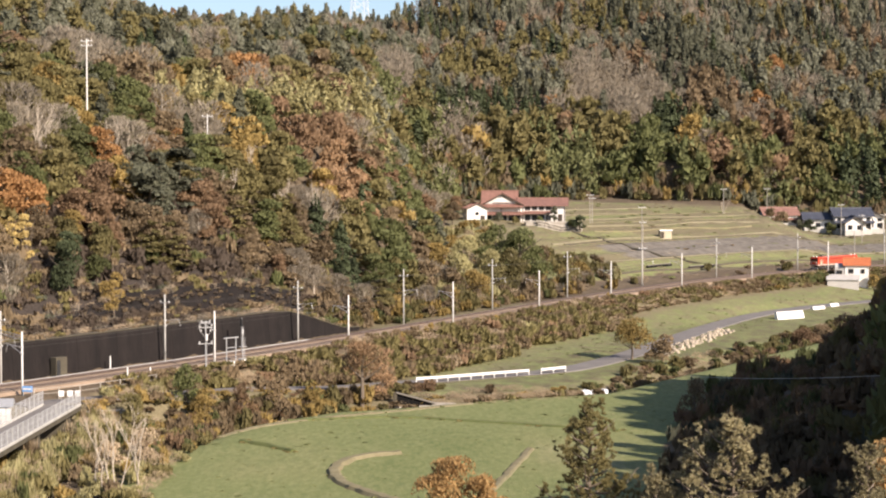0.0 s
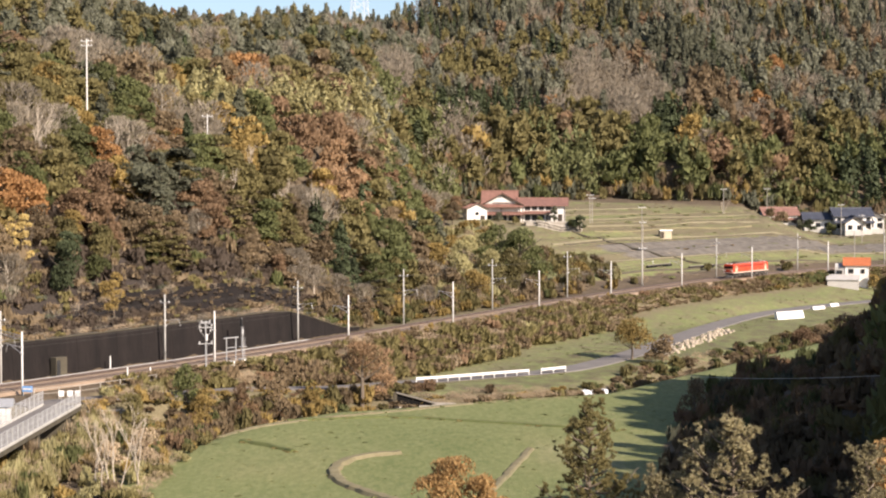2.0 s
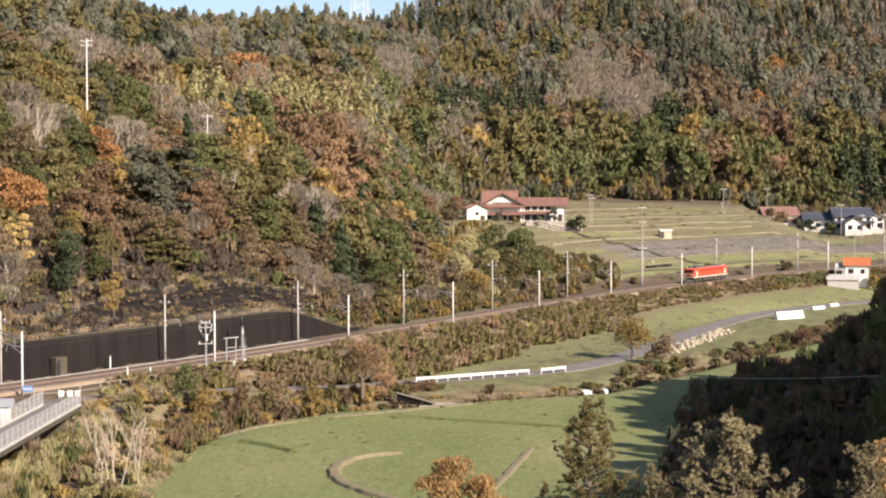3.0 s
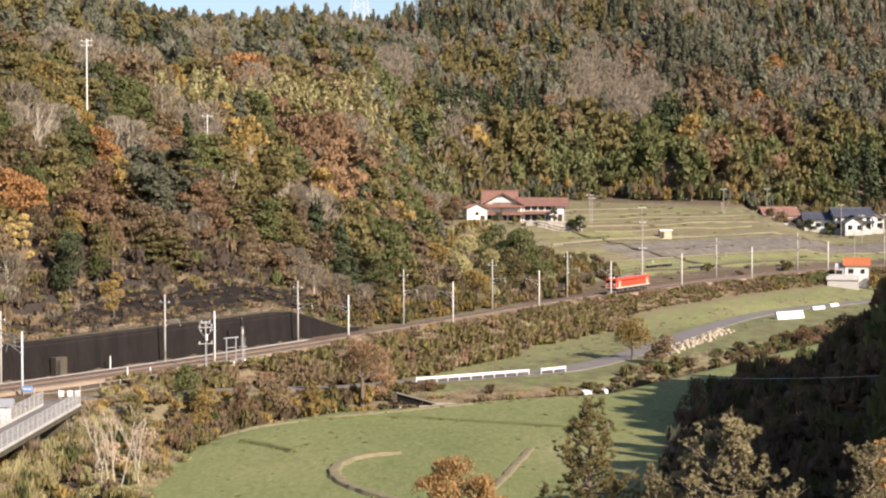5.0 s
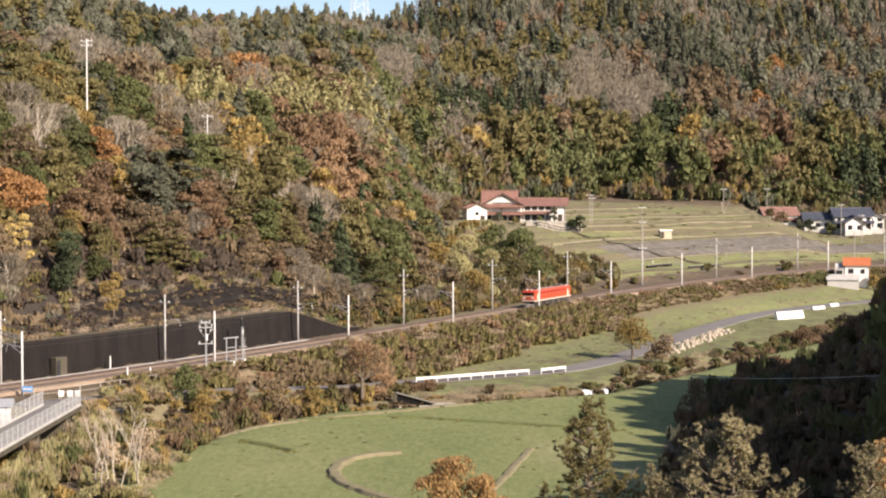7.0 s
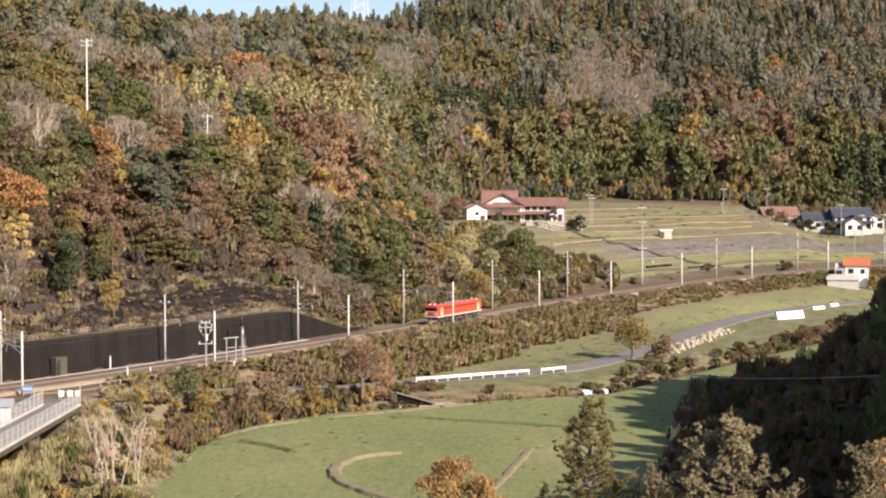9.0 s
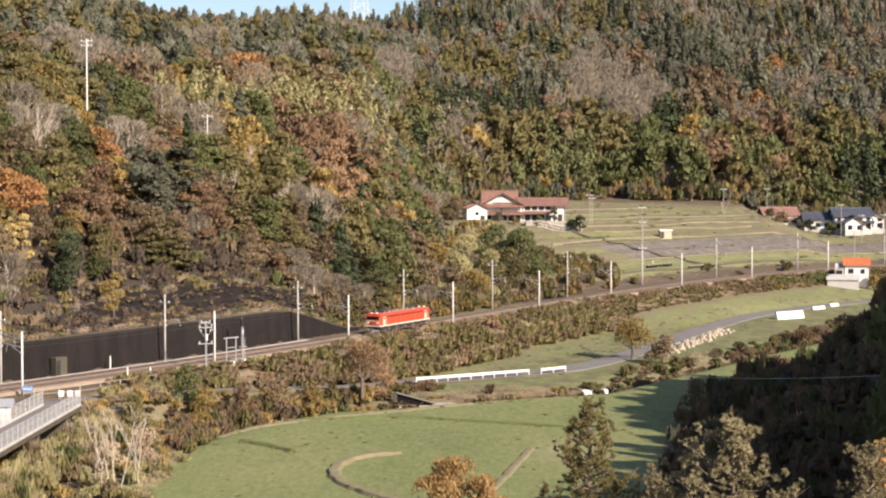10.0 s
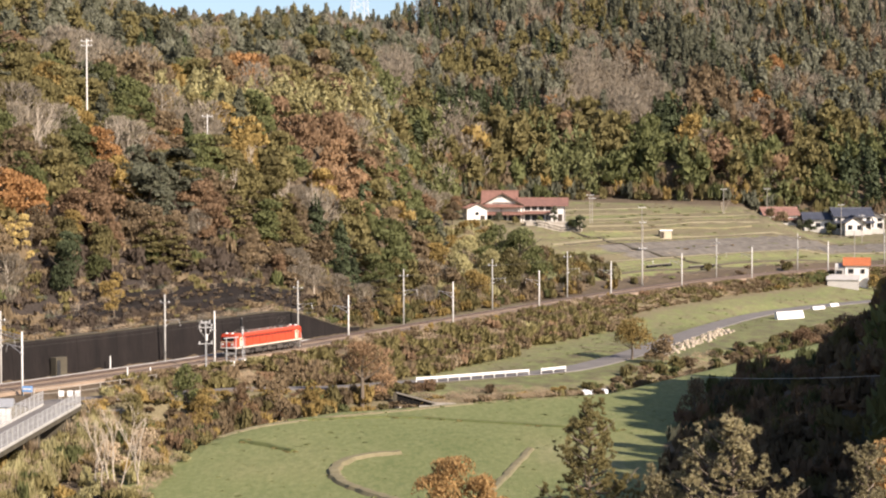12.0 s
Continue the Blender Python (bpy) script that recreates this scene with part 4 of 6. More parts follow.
def build_scrub():
    rnd = random.Random(21)
    bank = []
    q = -30.0
    while q < 262:
        for n0 in (5.6, 7.4, 9.2, 11.2, 13.0, 15.0):
            p = track(q + rnd.uniform(-1, 1), n0 + rnd.uniform(-1.3, 1.3))
            if along(ROAD, np.array([p.x]), np.array([p.y]))[0][0] < 3.8 or (q > 60 and n0 > 12) or (q > 120 and n0 > 8.0):
                continue
            k = rnd.choices(["brown", "olive", "gold", "straw", "rust", "bamboo"], [38, 50, 0, 8, 3, 1] if q < 110 else [46, 30, 2, 16, 4, 2])[0]
            low = 0.55 if n0 < 7 else 1.0 if q < 110 else 0.62
            bank.append((p.x, p.y, rnd.uniform(1.4, 2.3) * low, rnd.uniform(1.4, 2.2), k))
            if 202 < q < 240 and n0 > 6 and rnd.random() < 0.7:
                bank.append((p.x, p.y, rnd.uniform(1.6, 2.6), rnd.uniform(1.3, 2.0), rnd.choices(["green", "olive"], [65, 35])[0]))
        if q > 105:
            for n0 in (6.6, 8.3):
                p = track(q + rnd.uniform(-1, 1), n0 + rnd.uniform(-0.8, 0.8))
                if along(ROAD, np.array([p.x]), np.array([p.y]))[0][0] > 3.8:
                    bank.append((p.x, p.y, rnd.uniform(0.6, 1.1), rnd.uniform(0.9, 1.5), rnd.choices(["brown", "straw", "olive", "grass"], [36, 18, 30, 16])[0]))
        if 20 < q < 128:
            for n0 in (3.9, 4.7):
                p = track(q + rnd.uniform(-1, 1), n0 + rnd.uniform(-0.3, 0.3))
                bank.append((p.x, p.y, rnd.uniform(0.9, 1.7), rnd.uniform(0.7, 1.2), rnd.choices(["brown", "olive", "straw", "gold"], [40, 28, 20, 12])[0]))
        q += 1.45
    scrub("bank_shrubs", "tangled brown and olive shrubs on the railway bank", bank, 140, 0.36)
    hang = []
    q = -100.0
    while q < 52:
        for n0 in (-12.6, -13.6, -14.8, -16.3, -17.6, -19.0, -20.5, -22.0, -23.5):
            if -18.5 < n0 < -16 and -21 < q < 43:
                continue
            p = track(q + rnd.uniform(-1, 1), n0 + rnd.uniform(-0.6, 0.6))
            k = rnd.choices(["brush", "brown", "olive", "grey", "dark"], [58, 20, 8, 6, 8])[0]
            if n0 < -15 and rnd.random() < 0.45:
                continue
            hang.append((p.x, p.y, rnd.uniform(0.9, 2.2) if n0 < -15 else rnd.uniform(0.5, 1.3), rnd.uniform(1.0, 1.8), k))
        q += 1.9
        for _ in range(2):
            p = track(q + rnd.uniform(-1, 1), -10.9 + rnd.uniform(-0.5, 0.3))
            hang.append((p.x, p.y, rnd.uniform(0.5, 1.2), rnd.uniform(0.7, 1.3), rnd.choices(["brown", "olive", "straw", "grey"], [20, 14, 46, 20])[0], GRADE * q - 0.5 + float(wall_height(q))))
        if -21 < q < 42 and rnd.random() < 0.6:
            for _ in range(2):
                p = track(q + rnd.uniform(-1, 1), -17.4 + rnd.uniform(-0.6, 0.5))
                hang.append((p.x, p.y, rnd.uniform(0.8, 1.8), rnd.uniform(0.9, 1.6), rnd.choices(["brown", "olive", "straw", "grey"], [40, 26, 18, 16])[0], GRADE * q + 8.2 - 2.0 * float(step(-q, 2, 20)) - 2.0 * float(step(q, 22, 41))))
    for _ in range(1150):
        q, n0 = rnd.uniform(-62, 50), -rnd.uniform(18.5, 33)
        p = track(q, n0)
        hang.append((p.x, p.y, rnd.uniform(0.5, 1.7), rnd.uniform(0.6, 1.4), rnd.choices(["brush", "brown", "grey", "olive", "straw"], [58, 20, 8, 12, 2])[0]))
    for _ in range(48):
        q = rnd.uniform(-22, 8)
        p = track(q, -15.3 + rnd.uniform(-0.4, 0.5))
        hang.append((p.x, p.y, rnd.uniform(0.8, 2.0), rnd.uniform(0.9, 1.6), rnd.choices(["brush", "olive", "brown", "grey"], [56, 8, 26, 10])[0]))
    # tufts rooted in the face of the upper wall and brush over its foot
    for _ in range(230):
        q = rnd.uniform(-26, 42)
        tall = 4.6 - 2.4 * float(step(q, 22, 41)) - 2.6 * float(step(-q, 2, 20))
        up = tall * rnd.random() ** 1.4
        p = track(q, -16.15 - 0.16 * up)
        hang.append((p.x, p.y, rnd.uniform(0.3, 0.9), rnd.uniform(0.35, 1.0), rnd.choices(["brush", "brown", "straw", "olive", "grey"], [50, 20, 8, 12, 10])[0], GRADE * q + 4.4 + up))
    for _ in range(420):
        q, n0 = rnd.uniform(-75, -24), -rnd.uniform(11.5, 27)
        p = track(q, n0)
        hang.append((p.x, p.y, rnd.uniform(0.6, 1.5), rnd.uniform(0.7, 1.4), rnd.choices(["brown", "straw", "grey", "brush", "gold"], [34, 22, 16, 20, 8])[0]))
    scrub("slope_shrubs", "dry brown shrubs and grass above the retaining wall", hang, 95, 0.36)
    under = []
    for _ in range(1150):
        q, m0 = rnd.uniform(-110, 105), 17 + 120 * rnd.random() ** 1.3
        p = track(q, -m0)
        if p.x > -6 or (-21 < q < 43 and m0 < 20.5):
            continue
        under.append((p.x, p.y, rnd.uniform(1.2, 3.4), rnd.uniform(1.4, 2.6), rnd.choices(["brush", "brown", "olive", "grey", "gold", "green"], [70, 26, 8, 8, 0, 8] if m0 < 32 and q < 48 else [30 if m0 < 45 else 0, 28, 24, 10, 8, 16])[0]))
    scrub("slope_undergrowth", "brown undergrowth between the trees of the spur", under, 110, 0.42)
    side = []
    q = 44.0
    while q < 250:
        for n0 in (-11, -13, -15.5, -18):
            if q > 130 and rnd.random() < 0.97:
                continue
            p = track(q + rnd.uniform(-1, 1), n0 + rnd.uniform(-1, 1))
            side.append((p.x, p.y, rnd.uniform(1.0, 2.8), rnd.uniform(1.1, 2.0), rnd.choices(["olive", "gold", "brown", "green", "straw"], [28, 22, 24, 14, 12])[0]))
        q += 2.2
    for _ in range(240):
        x, y = rnd.uniform(-4, 36), rnd.uniform(338, 408)
        q, n0 = near_track(x, y)
        if n0[0] > -11.5:
            continue
        side.append((x, y, rnd.uniform(1.4, 4.2), rnd.uniform(1.4, 2.8), rnd.choices(["olive", "gold", "brown", "bamboo", "straw", "grey"], [24, 10, 10, 40, 12, 4] if x < 13 else [26, 8, 36, 8, 8, 14])[0]))
    for _ in range(90):
        x, y = rnd.uniform(-4, 13), rnd.uniform(392, 476)
        side.append((x, y, rnd.uniform(1.0, 2.6), rnd.uniform(1.5, 2.8), rnd.choices(["bamboo", "gold", "straw", "olive"], [46, 22, 18, 14])[0]))
    for _ in range(46):
        x, y = rnd.uniform(20, 42), rnd.uniform(416, 441)
        side.append((x, y, rnd.uniform(1.6, 3.4), rnd.uniform(1.6, 2.8), rnd.choices(["olive", "brown", "gold", "bamboo"], [34, 30, 16, 20])[0]))
    scrub("trackside_shrubs", "yellowing shrubs beyond the railway", side)
    brook = []
    for p in spline(STREAM, 1.6):
        for s in (-1, 1):
            if -58 < p.x < 110:
                for off in (2.6, 4.2):
                    o = s * (off + rnd.uniform(-0.7, 0.7))
                    if s < 0 and off > 3 and p.x > -26:
                        continue
                    if -8.5 < p.x < 1 and s < 0:
                        continue
                    if 17 < p.x < 27 and rnd.random() < 0.8:
                        continue
                    if p.x > 27 and rnd.random() < 0.1:
                        continue
                    d = 0.5 if p.x < 27 else 1.4
                    x, y = p.x - o * 0.35 + rnd.uniform(-d, d), p.y + o * 0.94 + rnd.uniform(-d, d)
                    if -9 < p.x < 20:
                        kind, h = rnd.choices(["straw", "brown", "gold"], [60, 25, 15])[0], rnd.uniform(0.6, 1.3)
                    elif p.x < -9:
                        kind, h = rnd.choices(["brown", "gold", "olive", "green", "rust"], [30, 25, 22, 13, 10])[0], rnd.uniform(1.2, 2.7)
                    else:
                        kind, h = rnd.choices(["brown", "olive", "straw", "green", "rust"], [30, 34, 14, 14, 8])[0], rnd.uniform(0.6, 1.7)
                    brook.append((x, y, h, rnd.uniform(1.0, 1.7), kind))
    for p in spline(ROAD, 1.5):
        if -47 < p.x < -8:
            for off in (3.4, 4.8, 6.4, 8.0, 9.6):
                x, y = p.x + off * 0.8 + rnd.uniform(-0.6, 0.6), p.y - off * 0.6 + rnd.uniform(-0.6, 0.6)
                brook.append((x, y, rnd.uniform(0.6, 1.9) * (0.35 if off < 4 else 0.6 if off < 5 else 0.9), rnd.uniform(0.9, 1.6), rnd.choices(["brown", "gold", "olive", "straw", "rust", "green"], [28, 22, 24, 14, 5, 7])[0]))
    scrub("stream_bushes", "autumn bushes and reeds along the stream", brook, 150, 0.34)
    corner = []
    for _ in range(420):
        x, y = rnd.uniform(-52, -29), rnd.uniform(160, 232)
        if x < -43.4 or y > 223 + (x + 44) * 0.9:
            continue
        corner.append((x, y, rnd.uniform(0.6, 2.0), rnd.uniform(0.9, 1.6), rnd.choices(["straw", "brown", "gold", "olive", "bamboo"], [30, 6, 8, 16, 40] if y < 200 else [36, 14, 12, 20, 18])[0]))
    for _ in range(130):
        x, y = rnd.uniform(-43.5, -28), rnd.uniform(203, 228)
        if along(ROAD, np.array([x]), np.array([y]))[0][0] > 3.3:
            corner.append((x, y, rnd.uniform(0.8, 1.9), rnd.uniform(1.0, 1.7), rnd.choices(["brown", "gold", "olive", "green"], [34, 24, 28, 14])[0]))
    for _ in range(230):
        y = rnd.uniform(150, 215)
        corner.append((rnd.uniform(-44.0, -39.5), y, rnd.uniform(1.6, 3.6), rnd.uniform(1.0, 1.7), rnd.choices(["bamboo", "olive", "straw", "brown", "green"], [44, 24, 22, 6, 4])[0]))
    scrub("corner_bushes", "straw-coloured weeds and bushes beside the meadow", corner, 150, 0.3)
    shade = []
    for _ in range(600):
        y = rnd.uniform(150, 300)
        x = float(spur_edge(y)) + rnd.uniform(0, 40)
        shade.append((x, y, rnd.uniform(1.0, 3.2), rnd.uniform(1.3, 2.6), rnd.choices(["brown", "olive", "rust", "green", "dark"], [40, 16, 22, 12, 10])[0]))
    for _ in range(200):
        y = rnd.uniform(135, 205)
        shade.append((float(spur_edge(y)) + rnd.uniform(3, 30), y, rnd.uniform(1.2, 3.0), rnd.uniform(1.6, 2.8), rnd.choices(["brown", "olive", "rust"], [55, 25, 20])[0]))
    scrub("shaded_bushes", "brown undergrowth on the shaded spur", shade, 110, 0.42)


build_scrub()


# ---- masts and wires of the railway ----
MAST_Q = [-46, -7.5, 26, 60, 95, 129, 165, 200, 235, 268]


def build_mast(name, tall, reach, label):
    """A concrete mast whose bracket points along +x."""
    mast = thing(name, pose(0, 0, 0), label, "mast", "masts along the railway")
    part("pole", Shape().tube([(0, 0, -1.2), (0, 0, tall * 0.5), (0, 0, tall)], [0.16, 0.13, 0.105], 10), PALE_CONCRETE if tall < 9 else CONCRETE, mast, smooth=True)
    part("bracket", Shape().tube([(0, 0, 6.0), (reach, 0, 6.3)], 0.045, 5).tube([(0, 0, 5.2), (reach * 0.75, 0, 6.2)], 0.035, 5).tube([(reach * 0.9, 0, 6.3), (reach, 0, 5.25)], 0.03, 4), STEEL, mast)
    for z in (5.25, 6.0):
        part("insulator", Shape().tube([(0.16, 0, z), (0.3, 0, z + 0.02), (0.45, 0, z + 0.04)], [0.05, 0.11, 0.05], 6), WHITE, mast, "white porcelain insulator")
    part("clamp", Shape().tube([(0, 0, 5.1), (0, 0, 5.25)], 0.21, 8), STEEL, mast)
    part("clamp", Shape().tube([(0, 0, 5.95), (0, 0, 6.1)], 0.2, 8), STEEL, mast)
    if tall > 9:
        part("cross_arm", Shape().box((-0.9, -0.06, tall - 1.3), (0.9, 0.06, tall - 1.18)), STEEL, mast)
        for x in (-0.8, 0.8):
            part("arm_insulator", Shape().tube([(x, 0, tall - 1.18), (x, 0, tall - 0.95)], [0.09, 0.05], 6), WHITE, mast)
    return mast


def mast_pose(q, n, turn):
    th = float(np.interp(q, QS, TH))
    # bracket looks across the line
    a = math.atan2(-math.cos(th), math.sin(th)) + (math.pi if turn else 0)
    return Matrix.Translation(track(q, n, -0.5)) @ Matrix.Rotation(a, 4, "Z")


near_mast = build_mast("railway_mast", 8.0, 3.1, "pale concrete overhead-line mast on the valley side")
far_mast = build_mast("railway_mast", 9.9, 3.0, "tall pale concrete overhead-line mast on the hill side")
for i, q in enumerate(MAST_Q):
    for src, n0, turn in ((near_mast, 3.2, True), (far_mast, -8.1, False)):
        m = mast_pose((-43.3 if turn else -38.5) if i == 0 else q if turn else q + 2.0, n0 if i else (3.2 if turn else -6.8), turn)
        if i == 0:
            src.matrix_basis = m
        else:
            copy_thing(src, m)


def build_wires():
    for n0, z, sag, name in ((0.0, 5.15, 0.1, "contact wire"), (0.0, 6.1, 0.5, "messenger wire"), (-3.8, 5.15, 0.1, "contact wire"), (-3.8, 6.1, 0.5, "messenger wire"),
                             (-7.6, 8.4, 0.5, "feeder line"), (-6.0, 8.4, 0.5, "feeder line")):
        sh = Shape()
        pts = []
        for a, b in zip(MAST_Q[:-1], MAST_Q[1:]):
            for k in range(8):
                t = k / 8
                q = a + (b - a) * t
                pts.append(track(q, n0, z - 4 * sag * t * (1 - t)))
        sh.tube(pts, 0.016, 3)
        tagged(part("overhead_wire", sh, WIRE), "thin dark overhead " + name + " of the railway", "wire", "overhead wires")


build_wires()


def build_portal():
    a, b = track(-43.3, 3.2, 6.4), track(-38.5, -6.8, 6.4)
    g = thing("portal_beam", pose(0, 0, 0), "steel beam spanning the tracks between two masts", "beam")
    sh = Shape().tube([a, b], 0.05, 4).tube([a + Vector((0, 0, 0.5)), b + Vector((0, 0, 0.5))], 0.05, 4)
    part("chord", sh, STEEL, g)
    lat = Shape()
    for i in range(10):
        p, q2 = a.lerp(b, i / 10), a.lerp(b, (i + 1) / 10)
        lat.tube([p, q2 + Vector((0, 0, 0.5))] if i % 2 else [p + Vector((0, 0, 0.5)), q2], 0.03, 4)
    part("lattice", lat, STEEL, g)


build_portal()


# ---- trackside equipment ----
def build_equipment():
    p = track(-11.0, 4.6, -0.6)
    sw = thing("switch_mast", Matrix.Translation(p) @ pose(0, 0, 0, 0, 0, 25), "steel trackside mast with white switchgear arms", "mast")
    part("pole", Shape().tube([(0, 0, -1), (0, 0, 6.9)], 0.09, 8), STEEL, sw)
    for z, r in ((6.7, 0.7), (6.0, 0.95), (3.7, 1.1)):
        part("arm", Shape().box((-r, -0.04, z), (r, 0.04, z + 0.08)), STEEL, sw)
    for sx in (-1, 1):
        part("brace", Shape().tube([(0, 0, 4.5), (sx * 0.75, 0, 5.5), (sx * 0.95, 0, 6.0)], 0.03, 5), STEEL, sw)
        for z, x in ((6.78, 0.6), (6.08, 0.85), (5.45, 0.7), (3.78, 0.9)):
            part("insulator", Shape().tube([(sx * x, 0, z), (sx * x, 0, z + 0.18), (sx * x, 0, z + 0.36)], [0.04, 0.065, 0.03], 6), WHITE, sw)
    part("switch_blade", Shape().tube([(-0.85, 0, 6.5), (0.1, 0, 7.0), (0.75, 0, 6.6)], 0.03, 4), STEEL, sw)
    part("operating_rod", Shape().tube([(0.12, -0.12, 0.6), (0.12, -0.12, 4.8)], 0.025, 4), STEEL, sw)
    part("transformer", Shape().tube([(0.05, -0.2, 4.2), (0.05, -0.2, 5.1)], 0.17, 10), PALE_CONCRETE, sw, "pale drum transformer")
    fr = thing("signal_frame", Matrix.Translation(track(-5.2, 4.4, -0.6)) @ pose(0, 0, 0, 0, 0, 57), "grey steel gantry frame beside the track", "frame")
    for x in (-1.1, 1.0):
        part("post", Shape().tube([(x, 0, -1), (x, 0, 4.2)], 0.08, 6), STEEL, fr)
    part("beam", Shape().box((-1.7, -0.06, 4.0), (1.6, 0.06, 4.14)), STEEL, fr)
    part("rail", Shape().box((-1.1, -0.04, 2.6), (1.0, 0.04, 2.7)), STEEL, fr)
    lm = thing("ladder_mast", Matrix.Translation(track(-2.6, 4.3, -0.6)) @ pose(0, 0, 0, 0, 0, 57), "slim steel mast with a ladder and a small lantern", "mast")
    part("post", Shape().tube([(0, 0, -1), (0, 0, 5.3)], 0.06, 6), STEEL, lm)
    part("lantern", Shape().tube([(0, 0, 4.1), (0, 0, 4.4), (0, 0, 4.9), (0, 0, 5.1)], [0.1, 0.2, 0.2, 0.08], 8), STEEL, lm, "grey steel lantern")
    for dx in (0.25, 0.55):
        part("ladder_rail", Shape().tube([(dx, 0, -0.5), (dx, 0, 3.9)], 0.03, 4), STEEL, lm)
    for k in range(11):
        part("rung", Shape().tube([(0.25, 0, 0.2 + 0.34 * k), (0.55, 0, 0.2 + 0.34 * k)], 0.02, 4), STEEL, lm)
    part("platform", Shape().box((-0.5, -0.35, 2.5), (0.6, 0.35, 2.58)), STEEL, lm)
    sg = thing("railway_signal", Matrix.Translation(track(10.5, -6.3, -0.6)) @ pose(0, 0, 0, 0, 0, -125), "railway signal on a slim post with a dark head", "signal")
    part("post", Shape().tube([(0, 0, -1), (0, 0, 5.3)], 0.07, 6), STEEL, sg)
    part("head", Shape().box((0.02, -0.22, 4.0), (0.25, 0.22, 5.2), bevel=0.05), BLACK, sg, "black signal head")
    part("ladder", Shape().tube([(-0.2, -0.15, 0), (-0.2, -0.15, 4)], 0.02, 4).tube([(-0.2, 0.15, 0), (-0.2, 0.15, 4)], 0.02, 4), STEEL, sg)
    for q, n0, s in ((-6.0, 5.0, 0.5), (-3.6, 5.0, 0.55), (-25, 5.2, 0.4)):
        c = thing("relay_cabinet", Matrix.Translation(track(q, n0, -0.6)) @ pose(0, 0, 0, 0, 0, 57), "small white relay cabinet beside the track", "cabinet", "relay cabinets")
        part("body", Shape().box((-s, -0.35, 0), (s, 0.35, s * 1.5), bevel=0.04), PALE_CONCRETE, c)
        part("lid", Shape().box((-s - 0.06, -0.41, s * 1.5), (s + 0.06, 0.41, s * 1.5 + 0.08), bevel=0.02), STEEL, c)
    for q, n0, h in ((-26.5, 4.6, 1.9), (-17, -8.2, 1.8), (-22, 4.4, 1.4)):
        c = thing("marker_post", Matrix.Translation(track(q, n0, -0.6)), "white trackside marker post", "post", "marker posts")
        part("post", Shape().tube([(0, 0, -0.4), (0, 0, h)], 0.09, 6), WHITE, c)
        part("cap", Shape().tube([(0, 0, h), (0, 0, h + 0.12)], [0.1, 0.03], 6), WHITE, c)
    # concrete plinth at the wall
    c = thing("wall_cupboard", Matrix.Translation(track(-26.5, -8.7, -0.55)) @ pose(0, 0, 0, 0, 0, 54), "brown concrete trackside cupboard at the wall", "cabinet")
    part("body", Shape().box((-1.0, -0.6, 0), (1.0, 0.6, 2.6), bevel=0.05), DARKSTONE_SHADE, c)
    part("door", Shape().box((-0.9, -0.66, 0.1), (-0.3, -0.6, 2.2)), BLACK, c)


build_equipment()


def fence_line(name, label, pts, height, mats, every=1, rails=(0.5, 1.0), bars=0, post=0.07, lift=True):
    """Posts at the points with rails from post to post."""
    f = thing(name, pose(0, 0, 0), label, "fence")
    base = [Vector((p.x, p.y, (gz(p.x, p.y) if lift else p.z))) for p in pts]
    for p in base:
        part("post", Shape().tube([p - Vector((0, 0, 0.5)), p + Vector((0, 0, height))], post, 6), mats, f)
    for a, b in zip(base[:-1], base[1:]):
        for k in rails:
            part("rail", Shape().tube([a + Vector((0, 0, height * k)), b + Vector((0, 0, height * k))], post * 0.55, 4), mats, f)
        if bars:
            for i in range(1, bars):
                p = a.lerp(b, i / bars)
                part("bar", Shape().tube([p + Vector((0, 0, height * rails[0])), p + Vector((0, 0, height * rails[-1]))], post * 0.35, 4, caps=False), mats, f)
    return f


fence_line("trackside_fence", "weathered concrete post fence along the railway", [track(q, 6.3) for q in (-44, -40, -36.5, -33, -29.5, -26, -22.8)], 1.7, STONE, rails=(0.55, 0.95), post=0.08)

# ---- road bridge in the corner ----
bridge = thing("road_bridge", pose(0, 0, 0), "concrete road bridge over the stream with railings", "bridge", kind="structure")
part("deck", Shape().box((-49.2, 140, -2.4), (-44.3, 214, -1.85), bevel=0.05), DARKSTONE_SHADE, bridge)
part("surface", Shape().box((-48.9, 140, -1.85), (-44.6, 213.9, -1.8)), ASPHALT, bridge)
part("kerb", Shape().box((-44.62, 140, -1.85), (-44.32, 213.9, -1.55), bevel=0.03), CONCRETE, bridge)
part("kerb", Shape().box((-49.18, 140, -1.85), (-48.88, 213.9, -1.55), bevel=0.03), CONCRETE, bridge)
for y in (150, 172, 194, 210):
    part("pier", Shape().box((-48.6, y - 0.5, -8.5), (-44.9, y + 0.5, -2.35), bevel=0.06), DARKSTONE_SHADE, bridge)
for x in (-44.45, -49.05):
    fence_line("bridge_railing", "tall pale steel railing with upright bars on the bridge", [Vector((x, 142 + 2.25 * i, -1.56)) for i in range(33)], 1.5, STEEL, rails=(0.12, 0.55, 1.0), bars=9, post=0.045, lift=False)
for i, x in enumerate((-47.4, -46.3, -45.35)):
    s = thing("sign_panel", pose(x, 216.8, -1.8), "small white sign panel on a post by the bridge", "sign", "white sign panels")
    part("post", Shape().tube([(0, 0.05, -0.3), (0, 0.05, 1.3)], 0.035, 6), STEEL, s)
    part("panel", Shape().box((-0.34, -0.03, 0.75), (0.34, 0.03, 1.5), bevel=0.02), WHITE, s)
